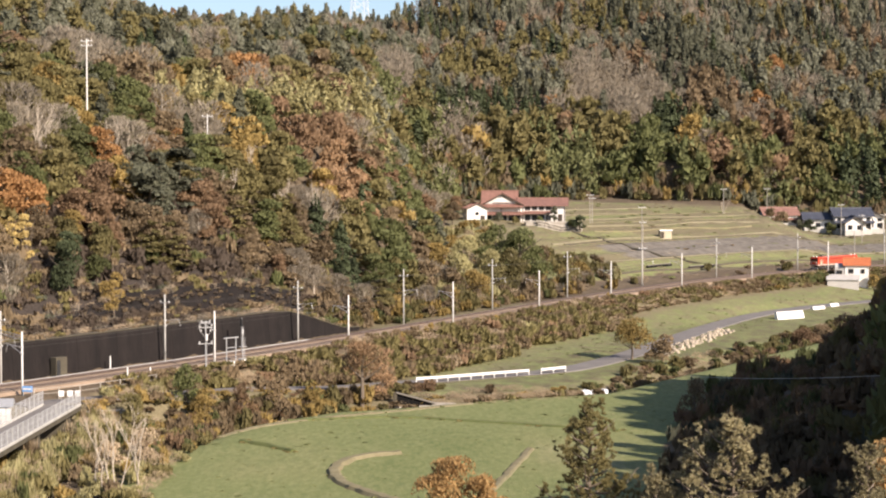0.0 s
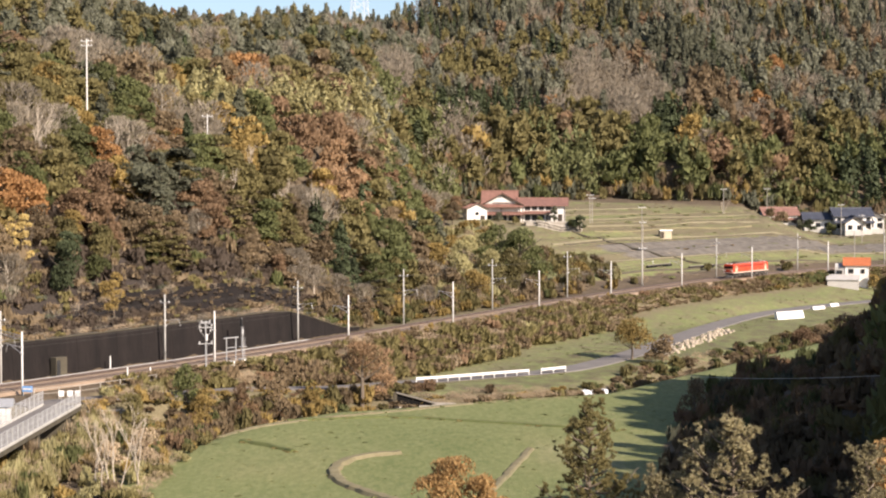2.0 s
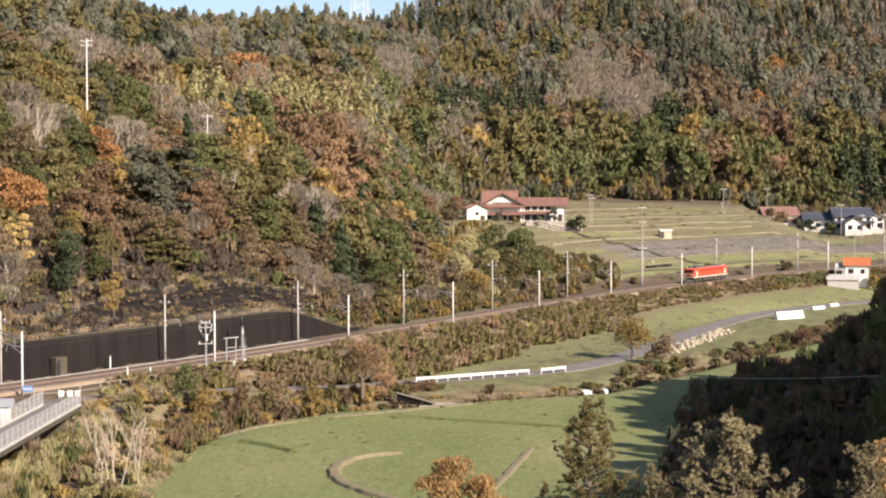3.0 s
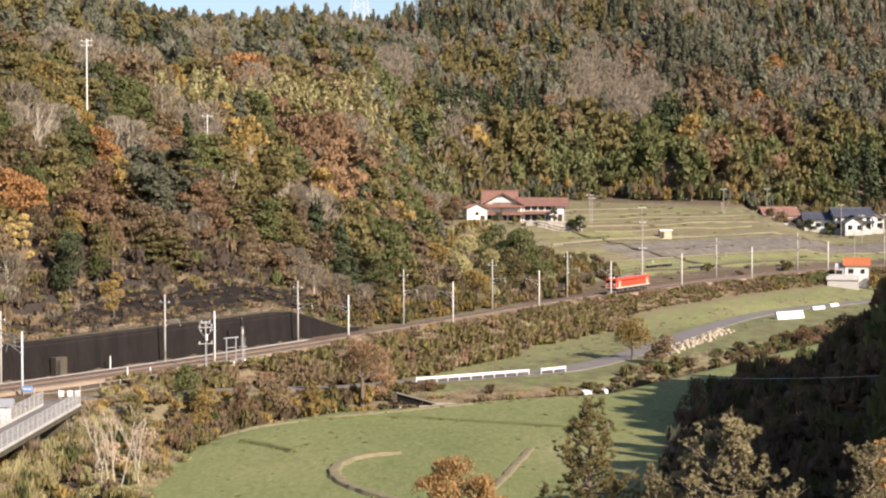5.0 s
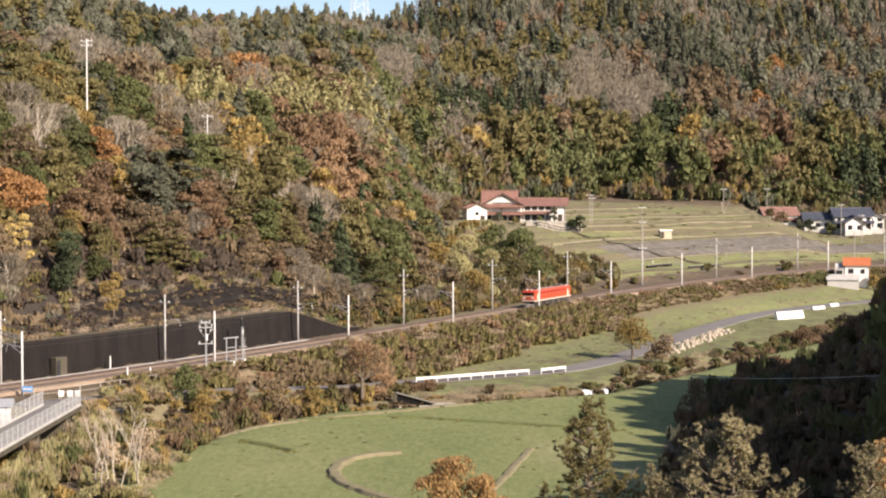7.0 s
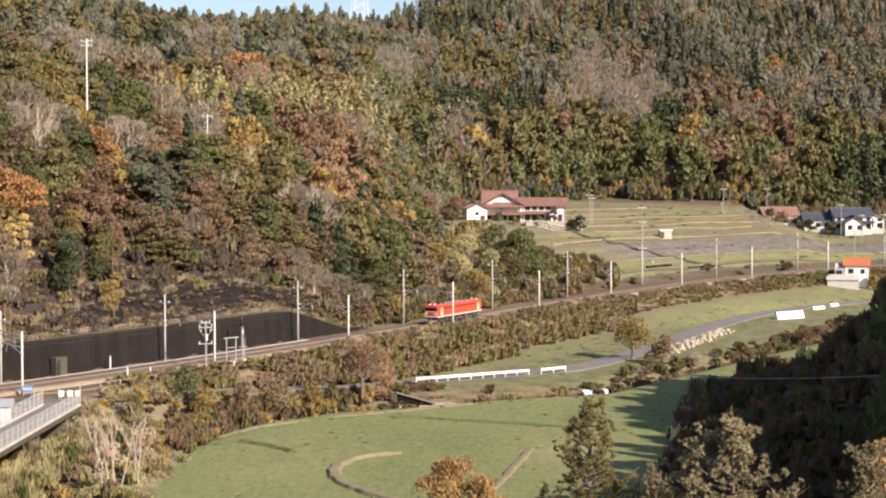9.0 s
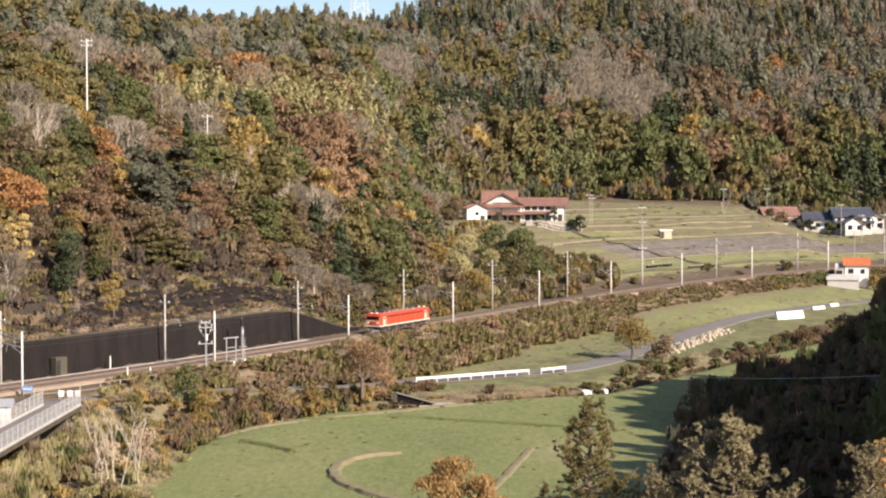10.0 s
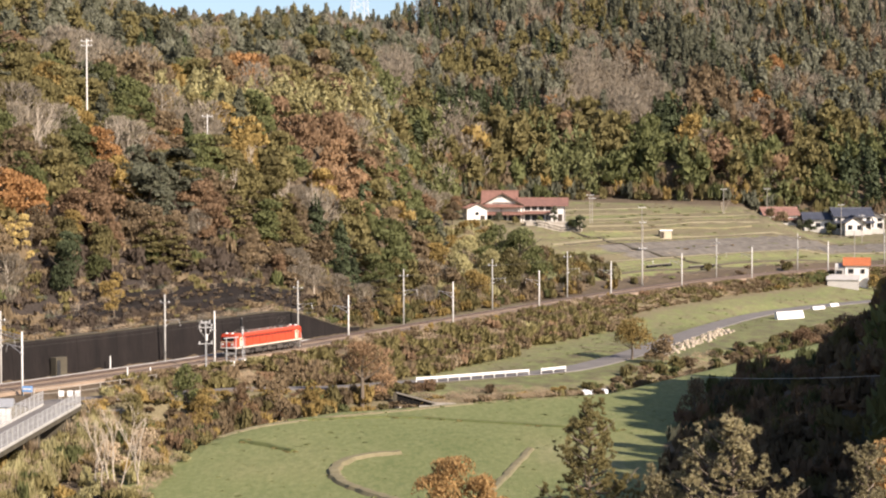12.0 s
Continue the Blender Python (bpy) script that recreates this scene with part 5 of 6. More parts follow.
fence_line("road_fence", "pale fence along the road end", [Vector((-44.0 + 1.9 * i, 214.5 + 1.6 * i, 0)) for i in range(4)], 1.2, STEEL, rails=(0.5, 1.0), bars=5)
s = thing("blue_notice_board", Matrix.Translation(track(-43.5, 4.4, -0.6)) @ pose(0, 0, 0, 0, 0, -20), "blue and white notice board at the foot of a mast", "sign")
part("board", Shape().box((-0.75, -0.04, 0.5), (0.75, 0.04, 1.25), bevel=0.02), BLUE, s)
part("stripe", Shape().box((-0.6, -0.06, 0.78), (0.6, -0.04, 0.98)), WHITE, s)
for x in (-0.6, 0.6):
    part("leg", Shape().tube([(x, 0.06, -0.5), (x, 0.06, 1.2)], 0.04, 6), STEEL, s)


# ---- guard rail, walls and stones along the road ----
def offset(line, o):
    out = []
    for i, p in enumerate(line):
        d = line[min(i + 1, len(line) - 1)] - line[max(i - 1, 0)]
        out.append(p + Vector((d.y, -d.x, 0)).normalized() * o)
    return out


ROADLINE = spline(ROAD, 2.0)


def guard_rail(x0, x1):
    g = thing("guard_rail", pose(0, 0, 0), "white painted steel guard rail beside the valley road", "guard rail", "guard rails")
    pts = [p for p in offset(ROADLINE, 2.35) if x0 <= p.x <= x1]
    prof = [(-0.02, 0.60), (0.03, 0.65), (-0.02, 0.72), (0.03, 0.78), (-0.02, 0.85), (0.03, 0.92), (0.0, 0.98)]
    sh = Shape()
    vs = []
    for i, p in enumerate(pts):
        d = (pts[min(i + 1, len(pts) - 1)] - pts[max(i - 1, 0)]).normalized()
        s = Vector((d.y, -d.x, 0))
        vs += [p + s * (0.1 + o) + Vector((0, 0, z)) for o, z in prof] + [p + s * (0.06 + o) + Vector((0, 0, z)) for o, z in prof[::-1]]
    k = 14
    fs = [(i * k + j, i * k + (j + 1) % k, i * k + k + (j + 1) % k, i * k + k + j) for i in range(len(pts) - 1) for j in range(k)]
    fs += [tuple(range(k - 1, -1, -1)), tuple(range((len(pts) - 1) * k, len(pts) * k))]
    sh.add(vs, fs)
    part("beam", sh, WHITE, g, "ribbed white beam")
    for p in pts:
        part("post", Shape().tube([p - Vector((0, 0, 0.6)), p + Vector((0, 0, 1.0))], 0.075, 6), WHITE, g)


guard_rail(-4.6, 14.2)
guard_rail(15.0, 19.6)


def edge_wall(name, label, x0, x1, o, top, deep, thick, mats):
    pts = [p for p in offset(ROADLINE, o) if x0 <= p.x <= x1]
    w = thing(name, pose(0, 0, 0), label, "retaining wall", kind="structure")
    for a, b in zip(pts[:-1], pts[1:]):
        d = (b - a).normalized()
        s = Vector((d.y, -d.x, 0)) * thick
        a2, b2 = a + d * 0.02, b - d * 0.02
        lo, hi = Vector((0, 0, -deep)), Vector((0, 0, top))
        vs = [a2 + lo, b2 + lo, b2 + s * 1.5 + lo, a2 + s * 1.5 + lo, a2 + hi, b2 + hi, b2 + s + hi, a2 + s + hi]
        part("wall_panel", Shape().add(vs, [(3, 2, 1, 0), (4, 5, 6, 7), (0, 1, 5, 4), (1, 2, 6, 5), (2, 3, 7, 6), (3, 0, 4, 7)]), mats, w)


# the dark tone paints the road-edge shadow below the rail
edge_wall("road_edge_wall", "stone edge wall painted dark for the shade under the guard rail", -5, 21, 2.2, 0.02, 1.6, 0.35, DARKSTONE_SHADE)


def straight_wall(name, label, a, b, high, thick, lean, mats):
    w = thing(name, pose(0, 0, 0), label, "wall", kind="structure")
    a, b = Vector((*a, gz(*a))), Vector((*b, gz(*b)))
    d = (b - a).normalized()
    s = Vector((d.y, -d.x, 0))
    k = 4
    for i in range(k):
        p, q2 = a.lerp(b, i / k) + d * 0.015, a.lerp(b, (i + 1) / k) - d * 0.015
        lo, hi = Vector((0, 0, -0.6)), Vector((0, 0, high))
        vs = [p + s * lean + lo, q2 + s * lean + lo, q2 - s * thick + lo, p - s * thick + lo, p + hi, q2 + hi, q2 - s * thick + hi, p - s * thick + hi]
        part("wall_panel", Shape().add(vs, [(3, 2, 1, 0), (4, 5, 6, 7), (0, 1, 5, 4), (1, 2, 6, 5), (2, 3, 7, 6), (3, 0, 4, 7)]), mats, w)


straight_wall("white_bank_wall", "clean white sloping wall in the field beside the road", (71.6, 375.5), (78.4, 381.0), 1.55, 0.5, 0.7, WHITE)
straight_wall("pale_bank_wall", "short pale wall beside the road", (84.5, 400), (88.0, 403.5), 0.7, 0.5, 0.6, PALE_CONCRETE)
straight_wall("pale_bank_wall_end", "short pale wall near the white house", (90.5, 409), (93.0, 411.5), 0.7, 0.5, 0.6, PALE_CONCRETE)


def boulder(seed, r, mats):
    rnd = random.Random(seed)
    bm = bmesh.new()
    bmesh.ops.create_icosphere(bm, subdivisions=1, radius=r)
    for v in bm.verts:
        v.co *= rnd.uniform(0.75, 1.2)
        v.co.z *= 0.75
    me = bpy.data.meshes.new("stone")
    bm.to_mesh(me)
    bm.free()
    me.materials.append(mats)
    return me


def stone_bank(name, label, pts, rows, r, mats, seed):
    rnd = random.Random(seed)
    w = thing(name, pose(0, 0, 0), label, "stone bank", kind="structure")
    protos = [boulder(seed + i, r, mats) for i in range(5)]
    for p in pts:
        for k in range(rows):
            x, y = p.x + rnd.uniform(-0.6, 0.6) + k * 0.5, p.y + rnd.uniform(-0.6, 0.6) - k * 0.75
            ob = part("stone", protos[rnd.randrange(5)], None, w)
            ob.matrix_basis = pose(x, y, gz(x, y) + r * 0.3, rnd.uniform(0, 360), rnd.uniform(0, 360), rnd.uniform(0, 360)) @ Matrix.Diagonal([rnd.uniform(0.7, 1.4)] * 3 + [1])


stone_bank("rubble_bank", "pale rubble stone revetment below the road", [p for p in offset(ROADLINE, 3.4) if 36 < p.x < 56], 5, 0.4, RUBBLE, 3)


# ---- stream works ----
cul = thing("stream_culvert", pose(-3.9, 246.2, -5.7, 0, 0, 4), "dark culvert mouth below the road with sloping concrete slabs", "culvert", kind="structure")
COPING = worn("mossy_concrete", (0.22, 0.2, 0.165), (0.12, 0.105, 0.085), 0.7, 6.0, 0.9)
# near-black tone that paints the shade inside openings
HOLE_SHADE = worn("painted_hole_shade", (0.006, 0.005, 0.0045), (0.002, 0.002, 0.002), 0.6, 4.0, 1.0)
# solid panel; its black stands in for the shaded depth of the mouth
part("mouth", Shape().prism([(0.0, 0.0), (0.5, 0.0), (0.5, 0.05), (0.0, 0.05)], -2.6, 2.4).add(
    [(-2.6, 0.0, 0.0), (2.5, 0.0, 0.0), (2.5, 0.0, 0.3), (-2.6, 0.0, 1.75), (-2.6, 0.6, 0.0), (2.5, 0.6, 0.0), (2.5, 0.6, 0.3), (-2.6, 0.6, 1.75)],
    [(0, 1, 2, 3), (7, 6, 5, 4), (1, 5, 6, 2), (2, 6, 7, 3), (3, 7, 4, 0)]), HOLE_SHADE, cul, "opening painted black for its inner shade")
part("coping", Shape().box((0, -0.35, 0), (5.7, 0.7, 0.16), pose(-2.75, 0, 1.78, 0, 15.5, 0), bevel=0.03), COPING, cul, "weathered sloping concrete slab")
part("sill", Shape().box((-3.0, -0.7, -0.5), (3.6, 0.2, 0.03), bevel=0.05), STONE, cul, "worn concrete sill")
part("abutment", Shape().box((-3.1, -0.2, -0.6), (-2.6, 0.6, 1.85), bevel=0.05), DARKSTONE_SHADE, cul)
part("wing_wall", Shape().box((0, -0.2, -0.8), (3.4, 0.2, 0.42), pose(2.4, 0.1, 0, 0, 0, -16), bevel=0.05), STONE, cul, "low worn wing wall")
weir = thing("stream_weir", pose(22.2, 261.5, -5.35, 0, 0, 18), "concrete stream weir with white falling water", "weir", kind="structure")
part("sill", Shape().box((-2.6, -0.3, -1.0), (2.6, 0.4, 0.15), bevel=0.06), CONCRETE, weir)
for i in range(9):
    part("white_water", Shape().box((-2.4 + i * 0.5, -0.75 - 0.25 * (i % 3), -0.5), (-1.72 + i * 0.5, 0.2, 0.16 + 0.07 * (i % 3)), bevel=0.16), FOAM, weir, "white foaming water")
for i in range(5):
    part("rapid", Shape().box((-4.0 + i * 0.9, -2.6 + 0.1 * i, -0.25), (-3.2 + i * 0.9, -1.7 + 0.1 * i, 0.02 + 0.05 * (i % 2)), bevel=0.1), FOAM, weir)


# ---- houses ----
def window(parent, x, y, z, w, h, mats=None):
    win = part("window", Shape().box((x - w / 2, y - 0.03, z), (x + w / 2, y + 0.05, z + h)), GLASS, parent, "dark glazed window")
    fr = Shape()
    for a, b in (((x - w / 2 - 0.07, z - 0.07), (x + w / 2 + 0.07, z)), ((x - w / 2 - 0.07, z + h), (x + w / 2 + 0.07, z + h + 0.07)), ((x - w / 2 - 0.07, z), (x - w / 2, z + h)), ((x + w / 2, z), (x + w / 2 + 0.07, z + h)), ((x - 0.03, z), (x + 0.03, z + h))):
        fr.box((a[0], y - 0.07, a[1]), (b[0], y + 0.05, b[1]))
    part("frame", fr, mats or DARK, win)


def gable_roof(parent, w, d, z, rise, eave, tile, along_x=True, x0=0.0, y0=0.0, name="roof"):
    """Two tiled slopes with thickness, ridge cap and tile rows."""
    m = Matrix.Translation((x0, y0, 0)) @ (Matrix.Identity(4) if along_x else Matrix.Rotation(math.pi / 2, 4, "Z"))
    L, D = (w / 2 + eave, d / 2 + eave) if along_x else (d / 2 + eave, w / 2 + eave)
    drop = rise * eave / (D - eave)
    sh = Shape()
    for s in (-1, 1):
        sh.prism([(0, z + rise), (s * D, z - drop), (s * D, z - drop + 0.16), (0, z + rise + 0.2)], -L, L, m)
    roof = part(name, sh, tile, parent, "tiled gable roof")
    cap = Shape().prism([(-0.22, z + rise + 0.12), (0.22, z + rise + 0.12), (0.16, z + rise + 0.45), (-0.16, z + rise + 0.45)], -L - 0.1, L + 0.1, m)
    part("ridge", cap, tile, roof)
    rows = Shape()
    k = int(2 * L / 0.9)
    for i in range(k + 1):
        x = -L + i * 2 * L / k
        for s in (-1, 1):
            rows.prism([(0, z + rise + 0.2), (s * D, z - drop + 0.16), (s * D, z - drop + 0.23), (0, z + rise + 0.27)], x - 0.09, x + 0.09, m)
    tagged(part("tile_ridging", rows, tile, roof), kind="stuff")
    for e in (-1, 1):
        wall = Shape().prism([(-(D - eave), z), (D - eave, z), (0, z + rise)], e * (L - eave) - 0.08, e * (L - eave) + 0.08, m)
        part("gable_wall", wall, PLASTER, parent)
        for s in (-1, 1):
            gab = Shape().prism([(0, z + rise - 0.25), (s * D, z - drop - 0.25), (s * D, z - drop + 0.02), (0, z + rise + 0.02)], e * L - 0.06, e * L + 0.06, m)
            part("barge_board", gab, DARK, roof)
    return roof


def pent_roof(parent, x0, x1, y, z, out, drop, tile):
    sh = Shape().prism([(y, z), (y - out, z - drop), (y - out, z - drop + 0.15), (y, z + 0.18)], x0, x1)
    r = part("lower_roof", sh, tile, parent, "tiled lower skirt roof")
    rows = Shape()
    k = int((x1 - x0) / 0.9)
    for i in range(k + 1):
        x = x0 + (x1 - x0) * i / k
        rows.prism([(y, z + 0.18), (y - out, z - drop + 0.15), (y - out, z - drop + 0.21), (y, z + 0.25)], x - 0.08, x + 0.08)
    tagged(part("tile_ridging", rows, tile, r), kind="stuff")


def base(x, y):
    return min(gz(x + dx, y + dy) for dx in (-3, 0, 3) for dy in (-3, 0, 3))


def build_farmhouse():
    x, y = 23.0, 508.0
    z = HOUSE_Z
    h = thing("farmhouse", pose(x, y, z, 0, 0, -4), "large farmhouse with red-brown tiled roofs and white plaster walls", "house")
    part("plinth", Shape().box((-11.2, -4.6, -4.0), (12.6, 5.2, 0.35), bevel=0.05), STONE, h)
    part("wall", Shape().box((-11, -4.4, 0.3), (-0.4, 5, 5.4)), PLASTER, h)
    part("wall", Shape().box((-0.4, -3.6, 0.3), (12.4, 5, 5.0)), PLASTER, h)
    # gable-fronted main block
    gable_roof(h, 10.6, 9.4, 5.4, 2.9, 1.0, REDTILE, False, -5.7, 0.3)
    gable_roof(h, 9.0, 7.0, 5.5, 3.3, 0.8, REDTILE, True, -6.6, 3.2)
    pent_roof(h, -11.9, 0.4, -4.4, 5.1, 1.7, 0.8, REDTILE)
    pent_roof(h, -12.0, 0.6, -4.4, 2.9, 2.2, 0.8, REDTILE)
    gable_roof(h, 12.8, 8.6, 5.0, 1.7, 0.9, REDTILE, True, 6.0, 0.7)
    pent_roof(h, 0.8, 8.6, -3.6, 3.1, 1.8, 0.7, REDTILE)
    part("gable_screen", Shape().prism([(-2.6, 5.75), (2.6, 5.75), (0, 7.35)], 4.75, 4.9, Matrix.Translation((-5.7, 0, 0)) @ Matrix.Rotation(-math.pi / 2, 4, "Z")), PLASTER, h)
    for xw in (-9.6, -7.4, -5.2, -3.0, -1.2):
        window(h, xw, -4.46, 0.6, 1.5, 1.5)
    for xw in (1.6, 3.6, 5.6, 7.6):
        window(h, xw, -3.66, 0.6, 1.4, 1.5)
        window(h, xw, -3.66, 3.6, 1.3, 0.9)
    part("door", Shape().box((10.4, -3.72, 0.3), (11.6, -3.6, 2.3), bevel=0.02), DARK, h, "dark timber door")
    for xp in (-11, -6, -0.6, 0.2, 12.2):
        part("corner_post", Shape().box((xp - 0.1, -4.5 if xp < 0 else -3.7, 0.3), (xp + 0.1, -4.38 if xp < 0 else -3.58, 4.2)), DARK, h)
    k = thing("storehouse", pose(9.2, 503.5, z - 0.2, 0, 0, 12), "small white plastered storehouse with a red tiled roof", "storehouse")
    part("wall", Shape().box((-2.9, -2.6, -3), (2.9, 2.6, 4.3)), PLASTER, k)
    gable_roof(k, 5.8, 5.2, 4.3, 1.3, 0.4, REDTILE, False)
    window(k, 0, -2.66, 2.4, 0.8, 0.7)
    part("door", Shape().box((1.0, -2.72, 0.2), (2.3, -2.6, 2.2)), DARK, k)
    # stone terrace
    t = thing("terrace_wall", pose(0, 0, 0), "grey dry-stone terrace wall before the farmhouse", "retaining wall", kind="structure")
    rnd = random.Random(8)
    protos = [boulder(60 + i, 0.62, STONE) for i in range(4)]
    for i in range(5, 27):
        for j in range(3):
            ob = part("stone", protos[rnd.randrange(4)], None, t)
            xx = 23.6 + i * 0.56 + 0.3 * (j % 2)
            ob.matrix_basis = pose(xx, 488.4 + 0.22 * j, gz(xx, 488.4) - 0.1 + j * 0.74, rnd.uniform(-20, 20), rnd.uniform(-20, 20), rnd.uniform(0, 360)) @ Matrix.Diagonal((1.0, 0.9, rnd.uniform(0.8, 1.0), 1))
    part("fill", Shape().box((23.2, 489.2, z - 6), (38.9, 499.5, gz(31, 488.4) + 2.2)), STONE, t)


HOUSE_Z = gz(23, 503) + 0.2
build_farmhouse()


def simple_house(name, label, x, y, rot, w, d, h, rise, tile, along_x=True, pent=True, z=None):
    o = thing(name, pose(x, y, base(x, y) + 0.4 if z is None else z, 0, 0, rot), label, "house")
    part("plinth", Shape().box((-w / 2 - 0.1, -d / 2 - 0.1, -3), (w / 2 + 0.1, d / 2 + 0.1, 0.3)), CONCRETE, o)
    part("wall", Shape().box((-w / 2, -d / 2, 0.3), (w / 2, d / 2, h)), PLASTER, o)
    gable_roof(o, w, d, h, rise, 0.8, tile, along_x)
    if pent:
        pent_roof(o, -w / 2 - 0.6, w / 2 + 0.6, -d / 2, h * 0.6, 1.5, 0.55, tile)
    k = max(2, int(w / 2.4))
    for i in range(k):
        xw = -w / 2 + (i + 0.5) * w / k
        window(o, xw, -d / 2 - 0.06, 0.7, 1.3, 1.3)
        if h > 4:
            window(o, xw, -d / 2 - 0.06, h * 0.66, 1.1, 0.8)
    part("door", Shape().box((w / 2 - 1.2, -d / 2 - 0.08, 0.3), (w / 2 - 0.3, -d / 2, 2.3)), DARK, o)
    return o


simple_house("village_house", "village house with a weathered red tiled roof behind shrubs", 111, 580, 6, 11, 7, 3.4, 2.0, REDTILE)
simple_house("village_house", "low village house with a dark slate-blue roof", 122.5, 574, -4, 8.5, 6, 3.4, 1.7, BLUETILE, pent=False, z=base(122.5, 574) + 1.4)
simple_house("village_house", "village house with slate-blue tiles and a white gable", 133.0, 572, 3, 12, 8, 4.8, 2.2, BLUETILE, True, z=base(133.0, 572) + 1.4)
simple_house("village_house", "gabled annex with slate-blue roof and white walls", 132.0, 565, 3, 6, 6, 3.0, 1.8, BLUETILE, False, False, z=base(132.0, 565) + 1.4)
simple_house("village_house", "white walled village house with a dark slate-blue roof", 140.5, 576, -8, 8, 7, 4.2, 1.8, BLUETILE, False, False, z=base(140.5, 576) + 1.4)

wz = 0.6
cott = thing("trackside_house", pose(105.6, 446.5, wz + 2.9, 0, 0, -14), "small white house with an orange tiled roof by the railway", "house")
part("wall", Shape().box((-2.9, -2.6, -3.5), (2.9, 2.6, 3.0)), PLASTER, cott)
gable_roof(cott, 5.8, 5.2, 3.0, 1.35, 0.5, ORANGETILE, True)
window(cott, -1.4, -2.66, 0.9, 1.1, 1.0)
window(cott, 1.5, -2.66, 0.9, 0.8, 0.9)
part("wing", Shape().prism([(-2.4, -3.2), (2.0, -3.2), (2.0, 2.3), (-0.2, 3.3), (-2.4, 2.3)], -5.4, -2.85), ROUGHCAST, cott, "grey roughcast gable wing")
window(cott, -4.3, -2.46, 0.5, 1.3, 1.0)
shed = thing("concrete_shed", pose(101.2, 442.6, 0.3, 0, 0, -14), "pale roughcast lean-to shed below the white house", "shed")
part("wall", Shape().prism([(-2.6, -2), (2.2, -2), (2.2, 3.6), (-2.6, 2.6)], -3.8, 3.9), ROUGHCAST, shed)
part("roof", Shape().prism([(-2.9, 2.5), (2.4, 3.62), (2.4, 3.76), (-2.9, 2.66)], -4.1, 4.1), ROUGHCAST, shed, "pale sheet roof")
# thin black panel paints the shade of an open doorway
part("opening", Shape().box((-3.86, -1.4, 0.4), (-3.78, 1.4, 2.3)), BLACK, shed, "doorway painted black for its inner shade")

HUTWALL = worn("weathered_cream_boards", (0.5, 0.44, 0.32), (0.36, 0.31, 0.22), 0.8, 6.0, 0.85)
hut = thing("field_hut", pose(63.0, 497, gz(63.0, 497), 0, 0, 8), "small cream field hut in the terraced fields", "hut")
part("wall", Shape().box((-1.6, -1.2, -0.3), (1.6, 1.2, 2.1)), HUTWALL, hut)
part("roof", Shape().prism([(-1.5, 2.1), (1.5, 2.1), (1.4, 2.35), (-1.4, 2.35)], -1.9, 1.9), STEEL, hut)
part("door", Shape().box((-1.5, -1.26, 0), (-0.6, -1.2, 1.8)), DARK, hut)
sh0 = thing("white_shed", pose(-54.6, 210.5, -2.6, 0, 0, 10), "white-walled shed at the road bridge", "shed")
part("wall", Shape().box((-2.5, -2.0, -3), (2.5, 2.0, 1.2)), WHITE, sh0)
part("roof", Shape().prism([(-2.3, 1.2), (2.3, 1.2), (0, 2.0)], -2.8, 2.8), STEEL, sh0)


# ---- utility poles in the valley and on the hill ----
GREYPOLE = worn("grey_weathered_pole", (0.38, 0.35, 0.31), (0.25, 0.23, 0.2), 0.8, 7.0, 0.9)


def utility_pole(x, y, h, label, z=None, arms=2, mats=PALE_CONCRETE, r=0.15, turn=0.0):
    p = thing("utility_pole", pose(x, y, gz(x, y) if z is None else z, 0, 0, turn), label, "utility pole", "utility poles")
    part("pole", Shape().tube([(0, 0, -1), (0, 0, h)], [r * 1.2, r * 0.85], 8), mats, p)
    for i in range(arms):
        zz = h - 0.5 - i * 0.8
        a = part("cross_arm", Shape().box((-1.0, -0.06, zz), (1.0, 0.06, zz + 0.12)), STEEL, p)
        for xx in (-0.9, 0.9, 0.35):
            part("insulator", Shape().tube([(xx, 0, zz + 0.12), (xx, 0, zz + 0.35)], [0.09, 0.05], 6), WHITE, a)
    return p


for x, y, h in ((53.6, 472, 12.0), (42.6, 508, 8.6), (43.6, 512, 7.6), (90.0, 562, 8.0), (104.5, 565, 9.5), (125.5, 552, 10.5), (128, 535, 9), (117.5, 500, 8.5), (136, 540, 9), (55.5, 486, 6.0), (47.5, 416, 9.0)):
    utility_pole(x, y, h, "slim grey utility pole standing in the terraced fields", arms=1, mats=GREYPOLE, r=0.095)
utility_pole(-63.3, 312, 51.8 - gz(-63.3, 312), "tall pale utility pole rising above the hillside trees", arms=2, mats=PALE_CONCRETE, r=0.13)
utility_pole(-45.0, 335, max(6.0, 39.5 - gz(-45.0, 335)), "pale utility pole among the hillside trees", arms=1, r=0.11)


def build_pylon():
    x, y = -43.0, 905.0
    z = gz(x, y)
    p = thing("power_pylon", pose(x, y, z, 0, 0, 20), "distant white steel lattice power pylon on the ridge", "pylon")
    hgt = 62.0
    levels = 12

    def corner(i, k):
        t = i / levels
        r = 4.6 * (1 - t) + 0.9 * t
        return Vector((r * (1 if k in (0, 3) else -1), r * (1 if k < 2 else -1), hgt * t))
    for k in range(4):
        part("leg", Shape().tube([corner(i, k) for i in range(levels + 1)], 0.14, 4), WHITE, p)
    for i in range(levels):
        lat = Shape()
        for k in range(4):
            lat.tube([corner(i, k), corner(i + 1, (k + 1) % 4)], 0.07, 4).tube([corner(i, (k + 1) % 4), corner(i + 1, k)], 0.07, 4)
        part("lattice", lat, WHITE, p)
    for t in (0.7, 0.82, 0.94):
        part("cross_arm", Shape().tube([(-7, 0, hgt * t), (0, 0, hgt * t + 1.2), (7, 0, hgt * t)], 0.2, 4), WHITE, p)


build_pylon()


